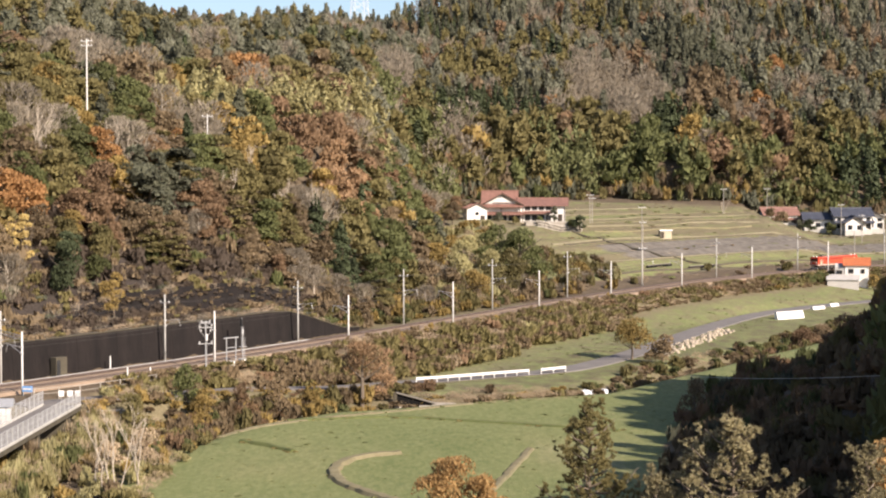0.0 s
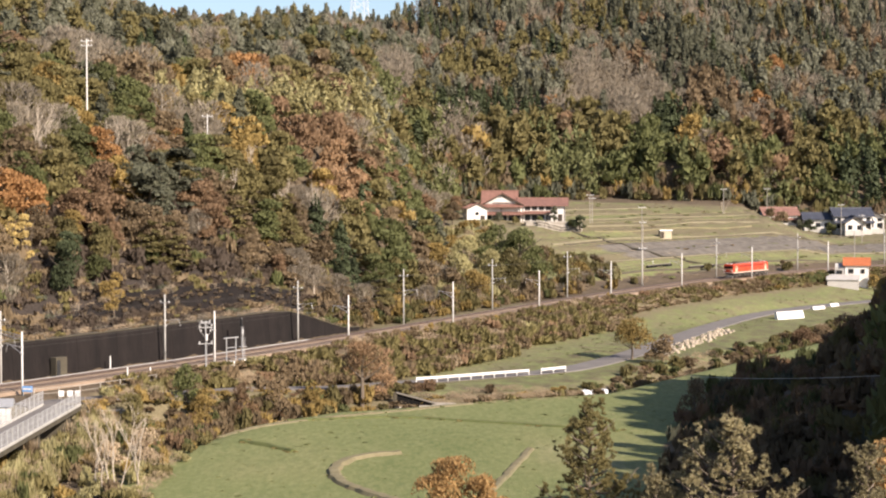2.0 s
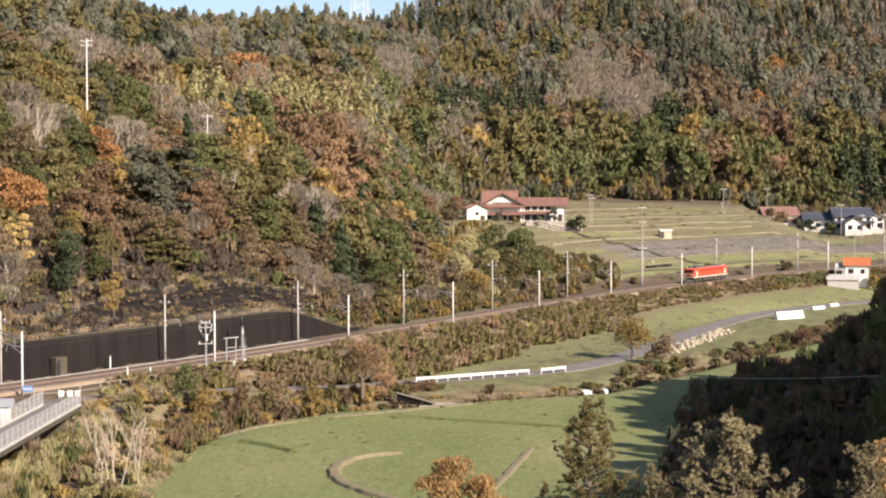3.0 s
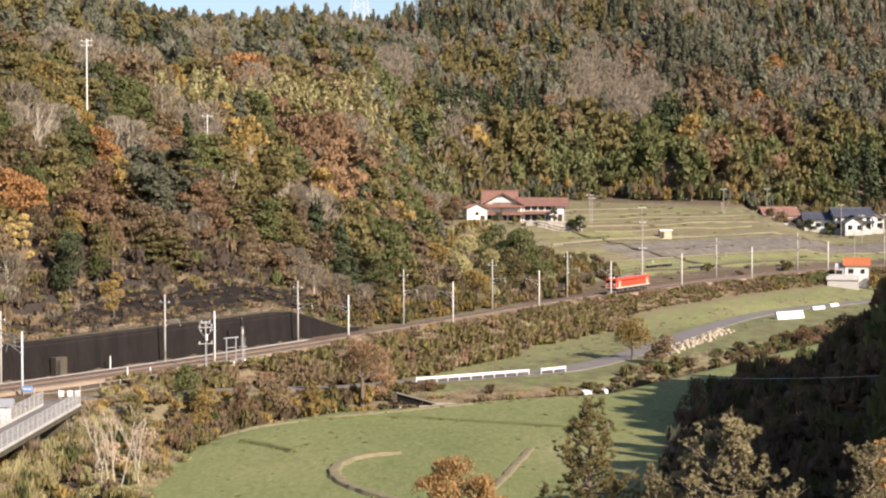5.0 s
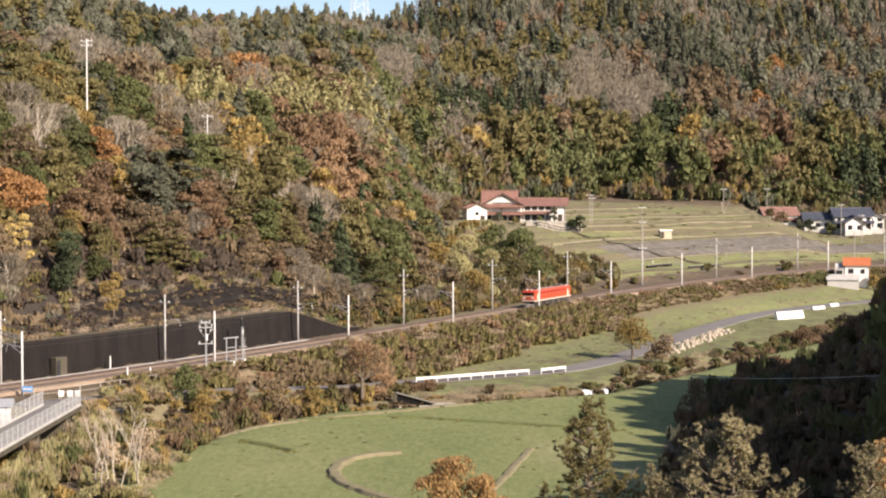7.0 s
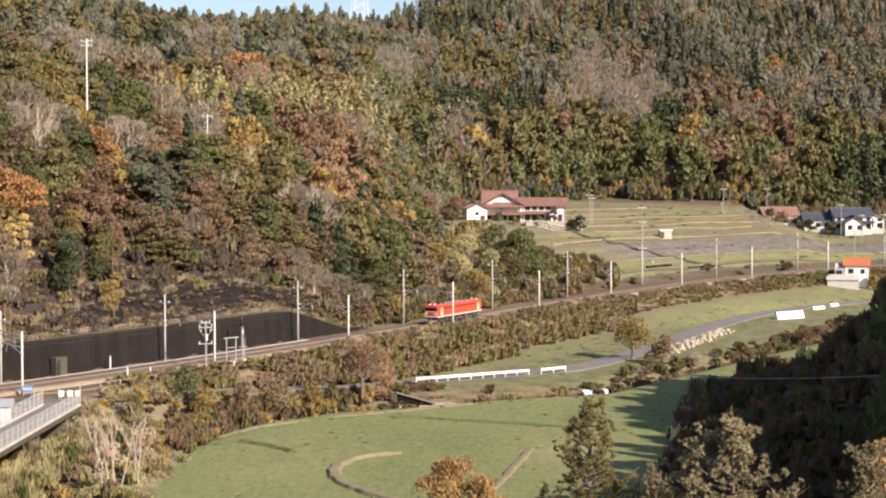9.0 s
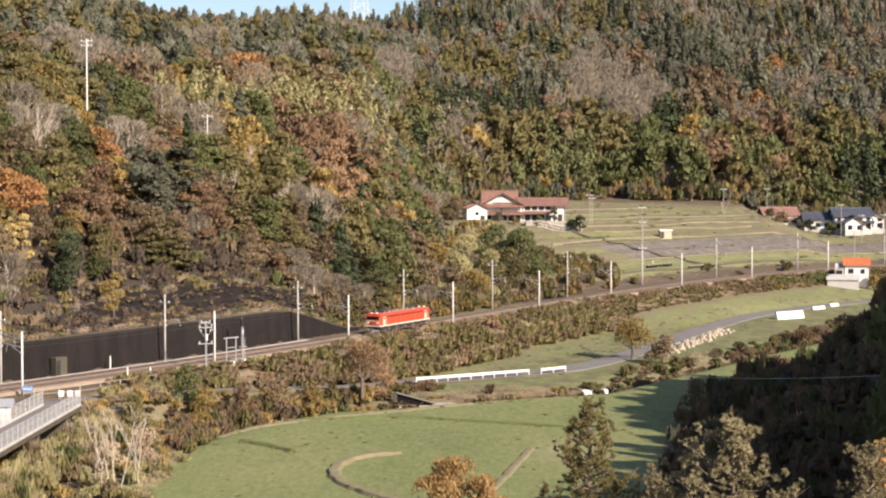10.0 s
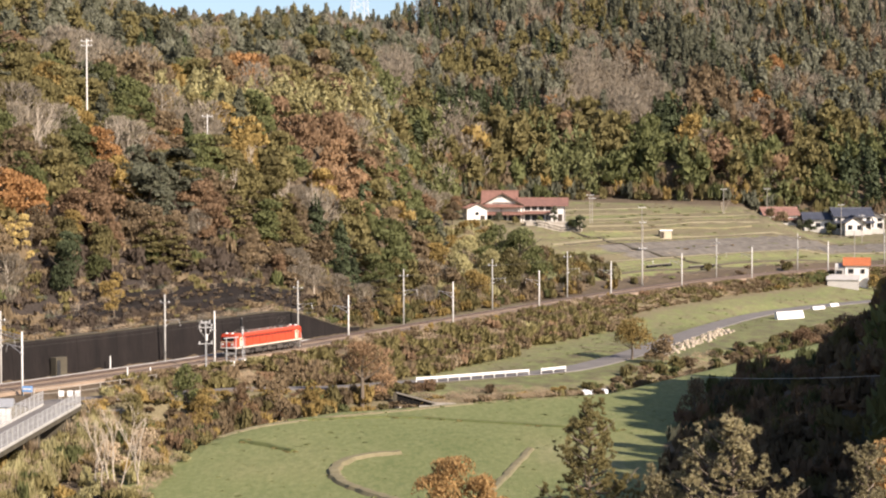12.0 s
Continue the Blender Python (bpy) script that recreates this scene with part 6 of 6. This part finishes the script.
# ---- single trees near the line and the stream ----
def fine_tree(x, y, kind, h, r, count, size, label, bark=BARK, base_at=0.2, form="broad", limbs=7):
    root = thing("tree", Matrix.Translation((x, y, gz(x, y))), label, "tree")
    part("trunk", trunk_shape(h * 0.85, 0.02 * h + 0.05, limbs, r * 0.8, int(x * 10) % 97), bark, root)
    crown = crown_broad(h, r, count, size, base_at) if form == "broad" else CROWN[form](h, r, count, size)
    part("crown", fast_mesh("crown", crown, [LEAF[kind]]), None, root)
    return root


fine_tree(68.0, 330.0, "rust", 4.2, 3.6, 1700, 0.3, "rust-brown thicket in the field beside the spur", base_at=0.0)
fine_tree(73.5, 338.0, "brown", 3.6, 3.2, 1400, 0.3, "brown thicket in the field beside the spur", base_at=0.0)
fine_tree(33.2, 230.6, "brown", 5.6, 2.4, 1190, 0.27, "brown thicket at the foot of the shaded spur", base_at=0.02)
fine_tree(-11.3, 244.0, "russet", 10.5, 4.3, 2300, 0.25, "sparse rust-leaved tree beside the stream", base_at=0.3)
fine_tree(-8.6, 247.5, "russet", 5.0, 2.4, 1020, 0.23, "low rust-leaved bushy tree beside the stream", base_at=0.05)
fine_tree(32.3, 298.5, "gold", 6.6, 4.7, 2550, 0.27, "small spreading golden-olive tree beside the valley road", base_at=0.2)
fine_tree(36.5, 291.0, "brown", 4.4, 3.4, 1530, 0.31, "brown leafless thicket beside the stream", base_at=0.02)
fine_tree(17.2, 392, "green", 14.5, 7.9, 5440, 0.43, "broad dark green tree beyond the railway", base_at=-0.08)
fine_tree(11.8, 393, "green", 12.0, 5.8, 3060, 0.43, "spreading green tree beyond the railway", base_at=0.0)
fine_tree(15.0, 384, "olive", 9.0, 5.4, 2550, 0.39, "olive-green tree beyond the railway", base_at=-0.05)
fine_tree(2.6, 364, "bamboo", 9.0, 4.4, 1870, 0.39, "yellow-green tree beside the railway", base_at=0.0)
fine_tree(7.2, 360, "gold", 6.5, 3.8, 1530, 0.39, "golden shrubby tree beside the railway", base_at=0.0)
fine_tree(4.5, 384, "bamboo", 10.5, 5.6, 2720, 0.39, "pale yellow-green tree beyond the railway", base_at=0.0)
fine_tree(11.0, 372, "olive", 7.0, 4.4, 1700, 0.39, "olive tree beyond the railway", base_at=0.0)
fine_tree(-1.5, 374, "gold", 8.5, 4.4, 1700, 0.39, "yellowing tree beyond the railway", base_at=0.05)
fine_tree(10.5, 381, "bamboo", 7.5, 4.2, 2040, 0.39, "pale yellow-green tree beyond the railway", base_at=0.05)
fine_tree(27.5, 402, "olive", 6.5, 4.2, 1530, 0.39, "olive shrubby tree beyond the railway", base_at=0.05)
fine_tree(32, 408, "gold", 5.0, 3.6, 1190, 0.39, "low golden shrubby tree beyond the railway", base_at=0.05)
fine_tree(-61.6, 258.5, "yellow", 9.5, 2.3, 2600, 0.22, "bright yellow tree above the retaining wall", base_at=-0.1)
fine_tree(-63.8, 257.5, "yellow", 8.0, 2.0, 1900, 0.22, "small bright yellow tree above the retaining wall", base_at=-0.1)
fine_tree(-55.3, 258.0, "cedar", 10.5, 3.7, 4200, 0.32, "dense dark evergreen above the retaining wall", base_at=0.0)
fine_tree(-49.5, 262.5, "gold", 7.5, 2.8, 1870, 0.25, "golden tree on the lower hillside", base_at=0.1)
fine_tree(-32.6, 190.5, "straw", 4.2, 2.6, 1100, 0.24, "straw-pink dry bush at the meadow corner", base_at=0.0)
fine_tree(-35.5, 186, "straw", 3.4, 2.2, 900, 0.24, "dry straw-coloured bush at the meadow corner", base_at=0.0)
fine_tree(-30.5, 223, "gold", 6.5, 2.6, 2210, 0.23, "golden bush tree at the stream", base_at=0.1)
fine_tree(-33.0, 226, "green", 6.0, 2.8, 2210, 0.25, "dark green bush tree at the stream", base_at=0.05)
fine_tree(-26.5, 230, "rust", 5.5, 2.4, 1530, 0.23, "reddish bush tree at the stream", base_at=0.1)
fine_tree(-22.0, 235, "brown", 5.0, 2.4, 1530, 0.23, "brown bush tree at the stream", base_at=0.05)
fine_tree(-38.5, 216, "olive", 5.0, 2.6, 1700, 0.23, "olive bush tree at the stream", base_at=0.05)
fine_tree(-18.0, 240, "gold", 4.6, 2.2, 1360, 0.23, "golden bush at the stream", base_at=0.05)
for x, y, h, k, r in ((57.5, 243, 4.5, "rust", 2.6), (60.5, 235, 5.0, "amber", 3.6), (65, 250, 6.5, "gold", 4.0), (53.0, 236, 4.6, "rust", 3.0), (58, 228, 5.0, "gold", 3.0), (66, 232, 6.0, "amber", 4.4), (60, 256, 6.5, "russet", 3.8)):
    fine_tree(x, y, k, h, r, 1500, 0.42, WORDS[k] + " tree on the shaded spur", base_at=0.1)
for x, y, h, k, r in ((31.8, 500.5, 5.2, "dark", 1.6), (27.5, 499, 2.4, "green", 1.6), (20.5, 498, 2.2, "olive", 1.4), (38, 487, 4.5, "cedar", 2.6), (36, 489, 3.4, "green", 2.2), (117, 560, 4.5, "cedar", 2.4), (108.5, 562, 3.4, "brown", 2.8), (114.5, 561, 3.2, "dark", 2.0), (105.5, 563, 3.6, "brown", 2.6), (125.5, 566, 4, "green", 2.2), (16.0, 500, 2.6, "dark", 1.4), (139, 438, 6, "gold", 2.6), (108.6, 441, 4.6, "gold", 2.2)):
    fine_tree(x, y, k, h, r, 500, 0.5, WORDS[k] + " garden tree near the houses", base_at=0.05)


for i, (x, y, k) in enumerate(((-3.0, 492, "brown"), (0.5, 486, "olive"), (2.0, 497, "brown"), (3.2, 508, "russet"), (4.5, 519, "olive"), (0.8, 512, "grey"), (8.5, 522, "brown"), (12.5, 526, "olive"), (5.8, 530, "brown"), (-1.5, 478, "gold"), (2.6, 480, "brown"), (15.0, 531, "green"))):
    plant_tree(x, y, k, 5.2 + 1.6 * math.sin(i * 2.7), 1.1, i % 3, label=WORDS[k] + " tree on the slope beside the farmhouse", group="trees beside the farmhouse")


def pine_crown(h, r, limbs, seed):
    """Needle tufts at the ends of uneven upswept limbs."""
    rnd = np.random.default_rng(seed)
    pos, out, wood = [], [], Shape()
    for i in range(limbs):
        t = (i + rnd.uniform(0, 1)) / limbs
        z = h - (1 - t) ** 0.85 * min(9.0, 0.6 * h)
        a = i * 2.399 + rnd.uniform(-0.5, 0.5)
        ln = (r * (1.0 - t ** 3.6) * rnd.uniform(0.3, 1.45) + 0.4) * (0.72 + 0.28 * math.sin(a * 2 + seed))
        lift = 0.35 * ln
        tip = np.array([math.cos(a) * ln, math.sin(a) * ln, z + lift])
        wood.tube([(0, 0, z - 0.3), tuple(tip * np.array([0.55, 0.55, 0]) + np.array([0, 0, z])), tuple(tip)], [0.07, 0.05, 0.02], 4)
        for b in range(int(3 + 4 * ln / r)):
            s = rnd.uniform(0.45, 1.0)
            bud = np.array([math.cos(a) * ln * s, math.sin(a) * ln * s, z + lift * s ** 1.5]) + rnd.normal(size=3) * np.array([0.34, 0.34, 0.18])
            k = int(rnd.integers(4, 8))
            pos.append(bud + rnd.normal(size=(k, 3)) * np.array([0.13, 0.13, 0.14]))
            out.append(np.tile([math.cos(a) * 0.35, math.sin(a) * 0.35, 1.0], (k, 1)))
    wood.tube([(0, 0, -0.8), (0.1, 0.05, h * 0.4), (0, 0.1, h * 0.75), (0, 0, h * 0.99)], [0.24, 0.19, 0.11, 0.03], 7)
    pos, out = np.concatenate(pos), np.concatenate(out)
    n = 15
    p = np.repeat(pos, n, 0)
    d = unit(np.repeat(out, n, 0) + 0.7 * rnd.normal(size=(len(p), 3)))
    q = p + d * 0.11
    return leaves(q, unit(np.cross(d, rnd.normal(size=d.shape))), 0.07, 3.6, d), wood


def pine(x, y, top, r, limbs, label, kind="pine", seed=1):
    z = gz(x, y)
    root = thing("pine_tree", Matrix.Translation((x, y, z)), label, "pine tree")
    crown, wood = pine_crown(top - z, r, limbs, seed)
    part("crown", fast_mesh("crown", crown, [LEAF[kind]]), None, root)
    part("trunk", wood, BARK, root)


pine(16.8, 101, 11.0, 4.0, 58, "sunlit pine with pale olive needle tufts on the near slope", seed=3)
pine(19.4, 96, 6.3, 2.4, 50, "smaller sunlit pine beside a taller one", seed=4)
pine(8.9, 106, 11.2, 4.4, 66, "dark pine with dull olive needles on the near slope", "olive", 5)
pine(12.6, 103, 7.4, 2.2, 60, "low pine with pale tufts on the near slope", seed=6)
pine(22.4, 92, 10.6, 2.6, 40, "pale pine at the edge of the near slope", seed=7)
# tall trees of the near slope, added out of view to shade the meadow's end
for i in range(17):
    y = 110 + 4.0 * i
    x = 0.253 * y + 7.4 + 1.3 * math.sin(i * 2.1)
    plant_tree(x, y, ("dark", "olive", "green")[i % 3], 19.5 + 1.5 * math.sin(i * 1.7) - gz(x, y), 0.85, i % 3, label="tall tree added out of view to shade the meadow", group="tall trees of the near slope")
# second unseen row, added to close the gaps in that shade
for i in range(15):
    y = 97 + 4.2 * i
    x = 0.253 * y + 10.6 + 1.2 * math.sin(i * 1.3)
    plant_tree(x, y, ("olive", "dark", "brown")[i % 3], 19.0 + 1.2 * math.sin(i * 2.3) - gz(x, y), 0.8, (i + 1) % 3, label="tall tree added out of view to shade the meadow", group="tall trees of the near slope")
fine_tree(24.9, 97, "amber", 17.0, 2.0, 2400, 0.16, "golden-leaved tree among the near pines", base_at=0.6)
fine_tree(0.4, 121, "amber", 13.2, 2.9, 3600, 0.17, "orange-gold treetop below the viewpoint", base_at=0.55)
fine_tree(3.0, 120, "amber", 12.4, 2.1, 2000, 0.17, "smaller orange-gold treetop below the viewpoint", base_at=0.55)
fine_tree(-4.2, 119, "russet", 10.6, 1.2, 700, 0.16, "brown treetop below the viewpoint", base_at=0.55)
fine_tree(7.3, 112, "rust", 9.8, 2.0, 1600, 0.16, "rust-brown treetop below the viewpoint", base_at=0.5)


def bare_tree(x, y, h, label, seed, mats=PALE_BARK, stems=3, girth=0.085):
    rnd = random.Random(seed)
    root = thing("bare_tree", Matrix.Translation((x, y, gz(x, y))), label, "tree")
    wood, twigs = Shape(), Shape()

    def grow(p, d, ln, r, depth):
        q = p + d * ln
        mid = p + d * ln * 0.5 + Vector((rnd.uniform(-1, 1), rnd.uniform(-1, 1), 0)) * ln * 0.06
        (wood if depth > 1 else twigs).tube([p, mid, q], [r, r * 0.85, r * 0.65], 5 if depth > 1 else 3, caps=False)
        if depth == 0:
            return
        for _ in range(2 if depth > 2 else 3):
            nd2 = (d + Vector((rnd.uniform(-1, 1), rnd.uniform(-1, 1), rnd.uniform(-0.1, 0.7))) * 0.4).normalized()
            grow(p + d * ln * rnd.uniform(0.55, 1.0), nd2, ln * rnd.uniform(0.55, 0.75), r * 0.6, depth - 1)
    for i in range(stems):
        d = Vector((rnd.uniform(-0.3, 0.3), rnd.uniform(-0.2, 0.2), 1)).normalized()
        grow(Vector((rnd.uniform(-0.4, 0.4), rnd.uniform(-0.4, 0.4), -0.3)), d, h * 0.42, girth, 4)
    part("trunk", wood, mats, root)
    tagged(part("fine_wood", twigs, mats, root), kind="stuff")


bare_tree(-32.6, 172, 9.6, "pale bare tree with upright forked stems", 3)
bare_tree(-34.6, 176, 8.6, "slim pale bare tree at the meadow corner", 9, stems=2)
bare_tree(-31.0, 178, 7.6, "low pale bare tree at the meadow corner", 14, stems=2)
bare_tree(89.5, 560, 6.0, "small pale bare tree in the terraced fields", 21, PALE_BARK, 2, 0.07)
bare_tree(21.6, 90, 11.0, "grey bare twigs below the near pines", 5, worn("grey_twig", (0.34, 0.31, 0.27), (0.2, 0.18, 0.15)), 3)
for i, (x, y) in enumerate(((-65.5, 283), (-62.5, 285), (-66.5, 287), (-57, 300), (-40.5, 318), (-37, 333), (-29, 330), (-25.5, 338))):
    bare_tree(x, y, 12.5, "pale leafless birch-like stems on the hillside", 30 + i, PALE_BARK, 2, 0.1)


# ---- meadow banks and tufts ----
def levee(name, label, line, half, high, mats):
    rnd = random.Random(len(line) * 7 + int(half * 100))
    pts = [Vector((p.x + rnd.uniform(-0.12, 0.12), p.y + rnd.uniform(-0.12, 0.12), gz(p.x, p.y) + high * rnd.uniform(0.7, 1.15))) for p in spline([(a, b, 0) for a, b in line], 1.0)]
    return ribbon(pts, half, high + 0.3, mats, name, label, "field bank", 0.55)


DRYBANK = worn("dry_grass_bank", (0.235, 0.205, 0.12), (0.14, 0.122, 0.066), 0.6, 6.0, 0.95, bump=0.6, dist=0.08)
PALEBANK = worn("pale_dry_bank", (0.235, 0.208, 0.135), (0.155, 0.137, 0.088), 0.6, 6.0, 0.95, bump=0.6, dist=0.08)
GREENBANK = worn("rough_grass_bank", (0.13, 0.145, 0.05), (0.07, 0.085, 0.03), 0.6, 6.0, 0.95, bump=0.6, dist=0.08)
levee("field_bank_1", "curved dry-grass bank in the meadow", [(-3.6, 170), (-8.6, 178), (-11.6, 186), (-11.3, 193), (-9.0, 197.5), (-5.0, 200)], 0.5, 0.34, DRYBANK)
levee("field_bank_2", "straight brown bank across the meadow", [(10.2, 204), (8.4, 195), (5.0, 178), (3, 168)], 0.35, 0.16, DRYBANK)
levee("field_bank_3", "short dark grassy bank in the meadow", [(-24.2, 209), (-20.5, 205.5), (-17.2, 201.5)], 0.25, 0.3, GREENBANK)
levee("field_bank_4", "long low grassy bank along the meadow", [(-20, 225.5), (-11, 228), (-5, 228.4), (4, 225), (15.5, 219.5), (22, 217)], 0.3, 0.22, GREENBANK)
levee("field_bank_5", "pale dry edge of the meadow above the stream", [(-27.5, 214), (-22, 222), (-13, 230), (-3, 236.5), (4, 241)], 0.35, 0.14, DRYBANK)


def meadow_tufts():
    rnd = random.Random(31)
    spots = []
    while len(spots) < 430:
        x, y = rnd.uniform(-30, 34), rnd.uniform(160, 262)
        sy = float(np.interp(x, [p[0] for p in STREAM], [p[1] for p in STREAM]))
        if y > sy - 5 or x > float(spur_edge(y)):
            continue
        spots.append((x, y, rnd.uniform(0.06, 0.16), rnd.uniform(0.3, 1.1), rnd.choices(["grass", "straw", "green"], [56, 16, 28])[0]))
    for line, k in ((((-20, 225.5), (-11, 228), (-5, 228.4), (4, 225), (15.5, 219.5), (22, 217)), "olive"), (((-24.2, 209), (-20.5, 205.5), (-17.2, 201.5)), "olive"),
                    (((-3.6, 170), (-8.6, 178), (-11.6, 186), (-11.3, 193), (-9.0, 197.5), (-5.0, 200)), "straw"), (((-27.5, 214), (-22, 222), (-13, 230), (-3, 236.5), (4, 241), (20, 249)), "straw")):
        for p in spline([(a, b, 0) for a, b in line], 0.6):
            spots.append((p.x + rnd.uniform(-0.7, 0.7), p.y + rnd.uniform(-0.7, 0.7), rnd.uniform(0.14, 0.38), rnd.uniform(0.3, 0.7), k if rnd.random() < 0.8 else "grass"))
    scrub("meadow_tufts", "grass tufts scattered over the meadow and its banks", spots, 34, 0.5)
    spots = []
    for _ in range(420):
        q, n0 = rnd.uniform(35, 250), rnd.uniform(15, 34)
        p = track(q, n0)
        d, _z = along(ROAD, np.array([p.x]), np.array([p.y]))
        if d[0] < 3.2 or p.x < -4:
            continue
        spots.append((p.x, p.y, rnd.uniform(0.1, 0.22), rnd.uniform(0.3, 0.9), rnd.choices(["grass", "straw"], [70, 30])[0]))
    scrub("field_tufts", "grass tufts on the low field beside the road", spots, 30, 0.5)
    reeds = []
    for _ in range(110):
        t = rnd.uniform(0, 1)
        reeds.append((3 + 17 * t, 243.2 + 9.5 * t + rnd.uniform(-1.4, 1.2), rnd.uniform(0.5, 1.1), rnd.uniform(0.6, 1.2), rnd.choices(["straw", "brown", "olive"], [66, 20, 14])[0]))
    scrub("dry_reeds", "straw-coloured dry reeds along the stream bank", reeds, 50, 0.45)
    edge = []
    for i in range(330):
        x = rnd.uniform(-4, 185)
        foot = 598 + 14 * math.sin(x / 45) + 25 * float(step(x, 100, 190))
        edge.append((x, foot + rnd.uniform(-5, 8), rnd.uniform(1.2, 6.5), rnd.uniform(1.4, 3.6), rnd.choices(["dark", "olive", "brown", "green", "gold"], [30, 26, 22, 16, 6])[0]))
    scrub("forest_edge_bushes", "dense bushes along the edge of the far forest", edge, 150, 0.4)
    rows = []
    for _ in range(520):
        x, y = rnd.uniform(28, 150), rnd.uniform(430, 590)
        rows.append((x, y, rnd.uniform(0.15, 0.45), rnd.uniform(0.5, 1.8), rnd.choices(["straw", "grass", "brown"], [60, 32, 8])[0]))
    scrub("terrace_weeds", "dry weeds on the terraced fields", rows, 40, 0.5)


meadow_tufts()


# ---- terraced fields beyond the line ----
def terrace_edges():
    # ditches are dark ribbons laid on the ground, their shade put into the colour
    runs = [([(36, 486), (46, 478), (56, 468), (64, 463), (74, 459)], "stone-lined field ditch, its shade painted as a dark strip", DARKSTONE_SHADE, 0.4)]
    for q0, q1, n0, half, mats, label in (
            (176, 262, -21.5, 0.3, DARKSTONE_SHADE, "ditch beside the railway fields, shade painted as a dark strip"), (202, 238, -19.2, 0.45, DARKSTONE_SHADE, "dark stone edge above the railway bank"),
            (192, 292, -32.6, 0.5, PALEBANK, "pale dry-grass terrace edge between the fields"), (200, 290, -53.5, 0.22, DARKSTONE_SHADE, "low dark terrace wall"),
            (196, 290, -55.0, 0.55, PALEBANK, "pale dry-grass terrace edge between the fields"), (222, 270, -64.0, 0.2, DRYBANK, "low dry-grass terrace edge"),
            (226, 282, -71.5, 0.35, PALEBANK, "pale dry-grass terrace edge between the fields"), (232, 276, -80.0, 0.2, DRYBANK, "low dry-grass terrace edge"),
            (236, 282, -88.0, 0.32, PALEBANK, "pale dry-grass terrace edge between the fields"), (240, 284, -97.0, 0.2, DRYBANK, "low dry-grass terrace edge"),
            (246, 268, -112.0, 0.9, PALEBANK, "pale sandy bank at the top of the fields"), (234, 262, -103.0, 0.3, PALEBANK, "pale dry-grass terrace edge between the fields")):
        runs.append(([track(q0 + (q1 - q0) * k / 5, n0 + 0.7 * math.sin(k * 2.2 + n0))[:2] for k in range(6)], label, mats, half))
    for i, (line, label, mats, half) in enumerate(runs):
        pts = [Vector((p.x, p.y, gz(p.x, p.y) + (0.3 if mats is DARKSTONE_SHADE else 0.14))) for p in spline([(a, b, 0) for a, b in line], 3)]
        ribbon(pts, half if mats is DARKSTONE_SHADE else half * 0.8, 1.0, mats, "field_edge_%d" % (i + 1), label, "field edge", 0.2)


terrace_edges()
for q0, q1, n0 in ((196, 206, -24.5), (209, 219, -21.0)):
    w = thing("field_culvert", pose(0, 0, 0), "long stone-lined drain opening in the field edge, its shade painted black", "culvert", "field drains", kind="structure")
    a, b = track(q0, n0), track(q1, n0)
    a, b = Vector((a.x, a.y, gz(a.x, a.y))), Vector((b.x, b.y, gz(b.x, b.y)))
    d = (b - a).normalized()
    o = Vector((d.y, -d.x, 0)) * 0.35
    # solid block coloured black for the shade in the drain
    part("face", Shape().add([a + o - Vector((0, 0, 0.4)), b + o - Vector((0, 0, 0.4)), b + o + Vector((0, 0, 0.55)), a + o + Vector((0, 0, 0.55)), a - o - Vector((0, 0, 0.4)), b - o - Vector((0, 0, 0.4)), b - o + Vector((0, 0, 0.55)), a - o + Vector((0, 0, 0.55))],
                             [(0, 1, 2, 3), (7, 6, 5, 4), (0, 4, 5, 1), (2, 6, 7, 3), (1, 5, 6, 2), (3, 7, 4, 0)]), HOLE_SHADE, w)
    part("coping", Shape().tube([a + Vector((0, 0, 0.6)), b + Vector((0, 0, 0.6))], 0.16, 4), COPING, w)

# ---- a cable that crosses above the meadow ----
cab = Shape().tube([(33 + 12 * t, 232 - 82 * t, -0.1 + 9.0 * t - 0.5 * 4 * t * (1 - t)) for t in (i / 16 for i in range(17))], 0.019, 4)
cpole = thing("cable_pole", pose(33, 232, gz(33, 232)), "short dark timber pole at the foot of the shaded spur", "pole")
part("pole", Shape().tube([(0, 0, -0.5), (0, 0, -0.1 - gz(33, 232))], 0.07, 6), DARK, cpole)
part("insulator", Shape().tube([(0, 0, -0.1 - gz(33, 232)), (0, 0, 0.05 - gz(33, 232))], 0.06, 6), WHITE, cpole)
tagged(part("overhead_cable", cab, PALE_WIRE), "thin pale cable crossing above the meadow", "cable")


motions()
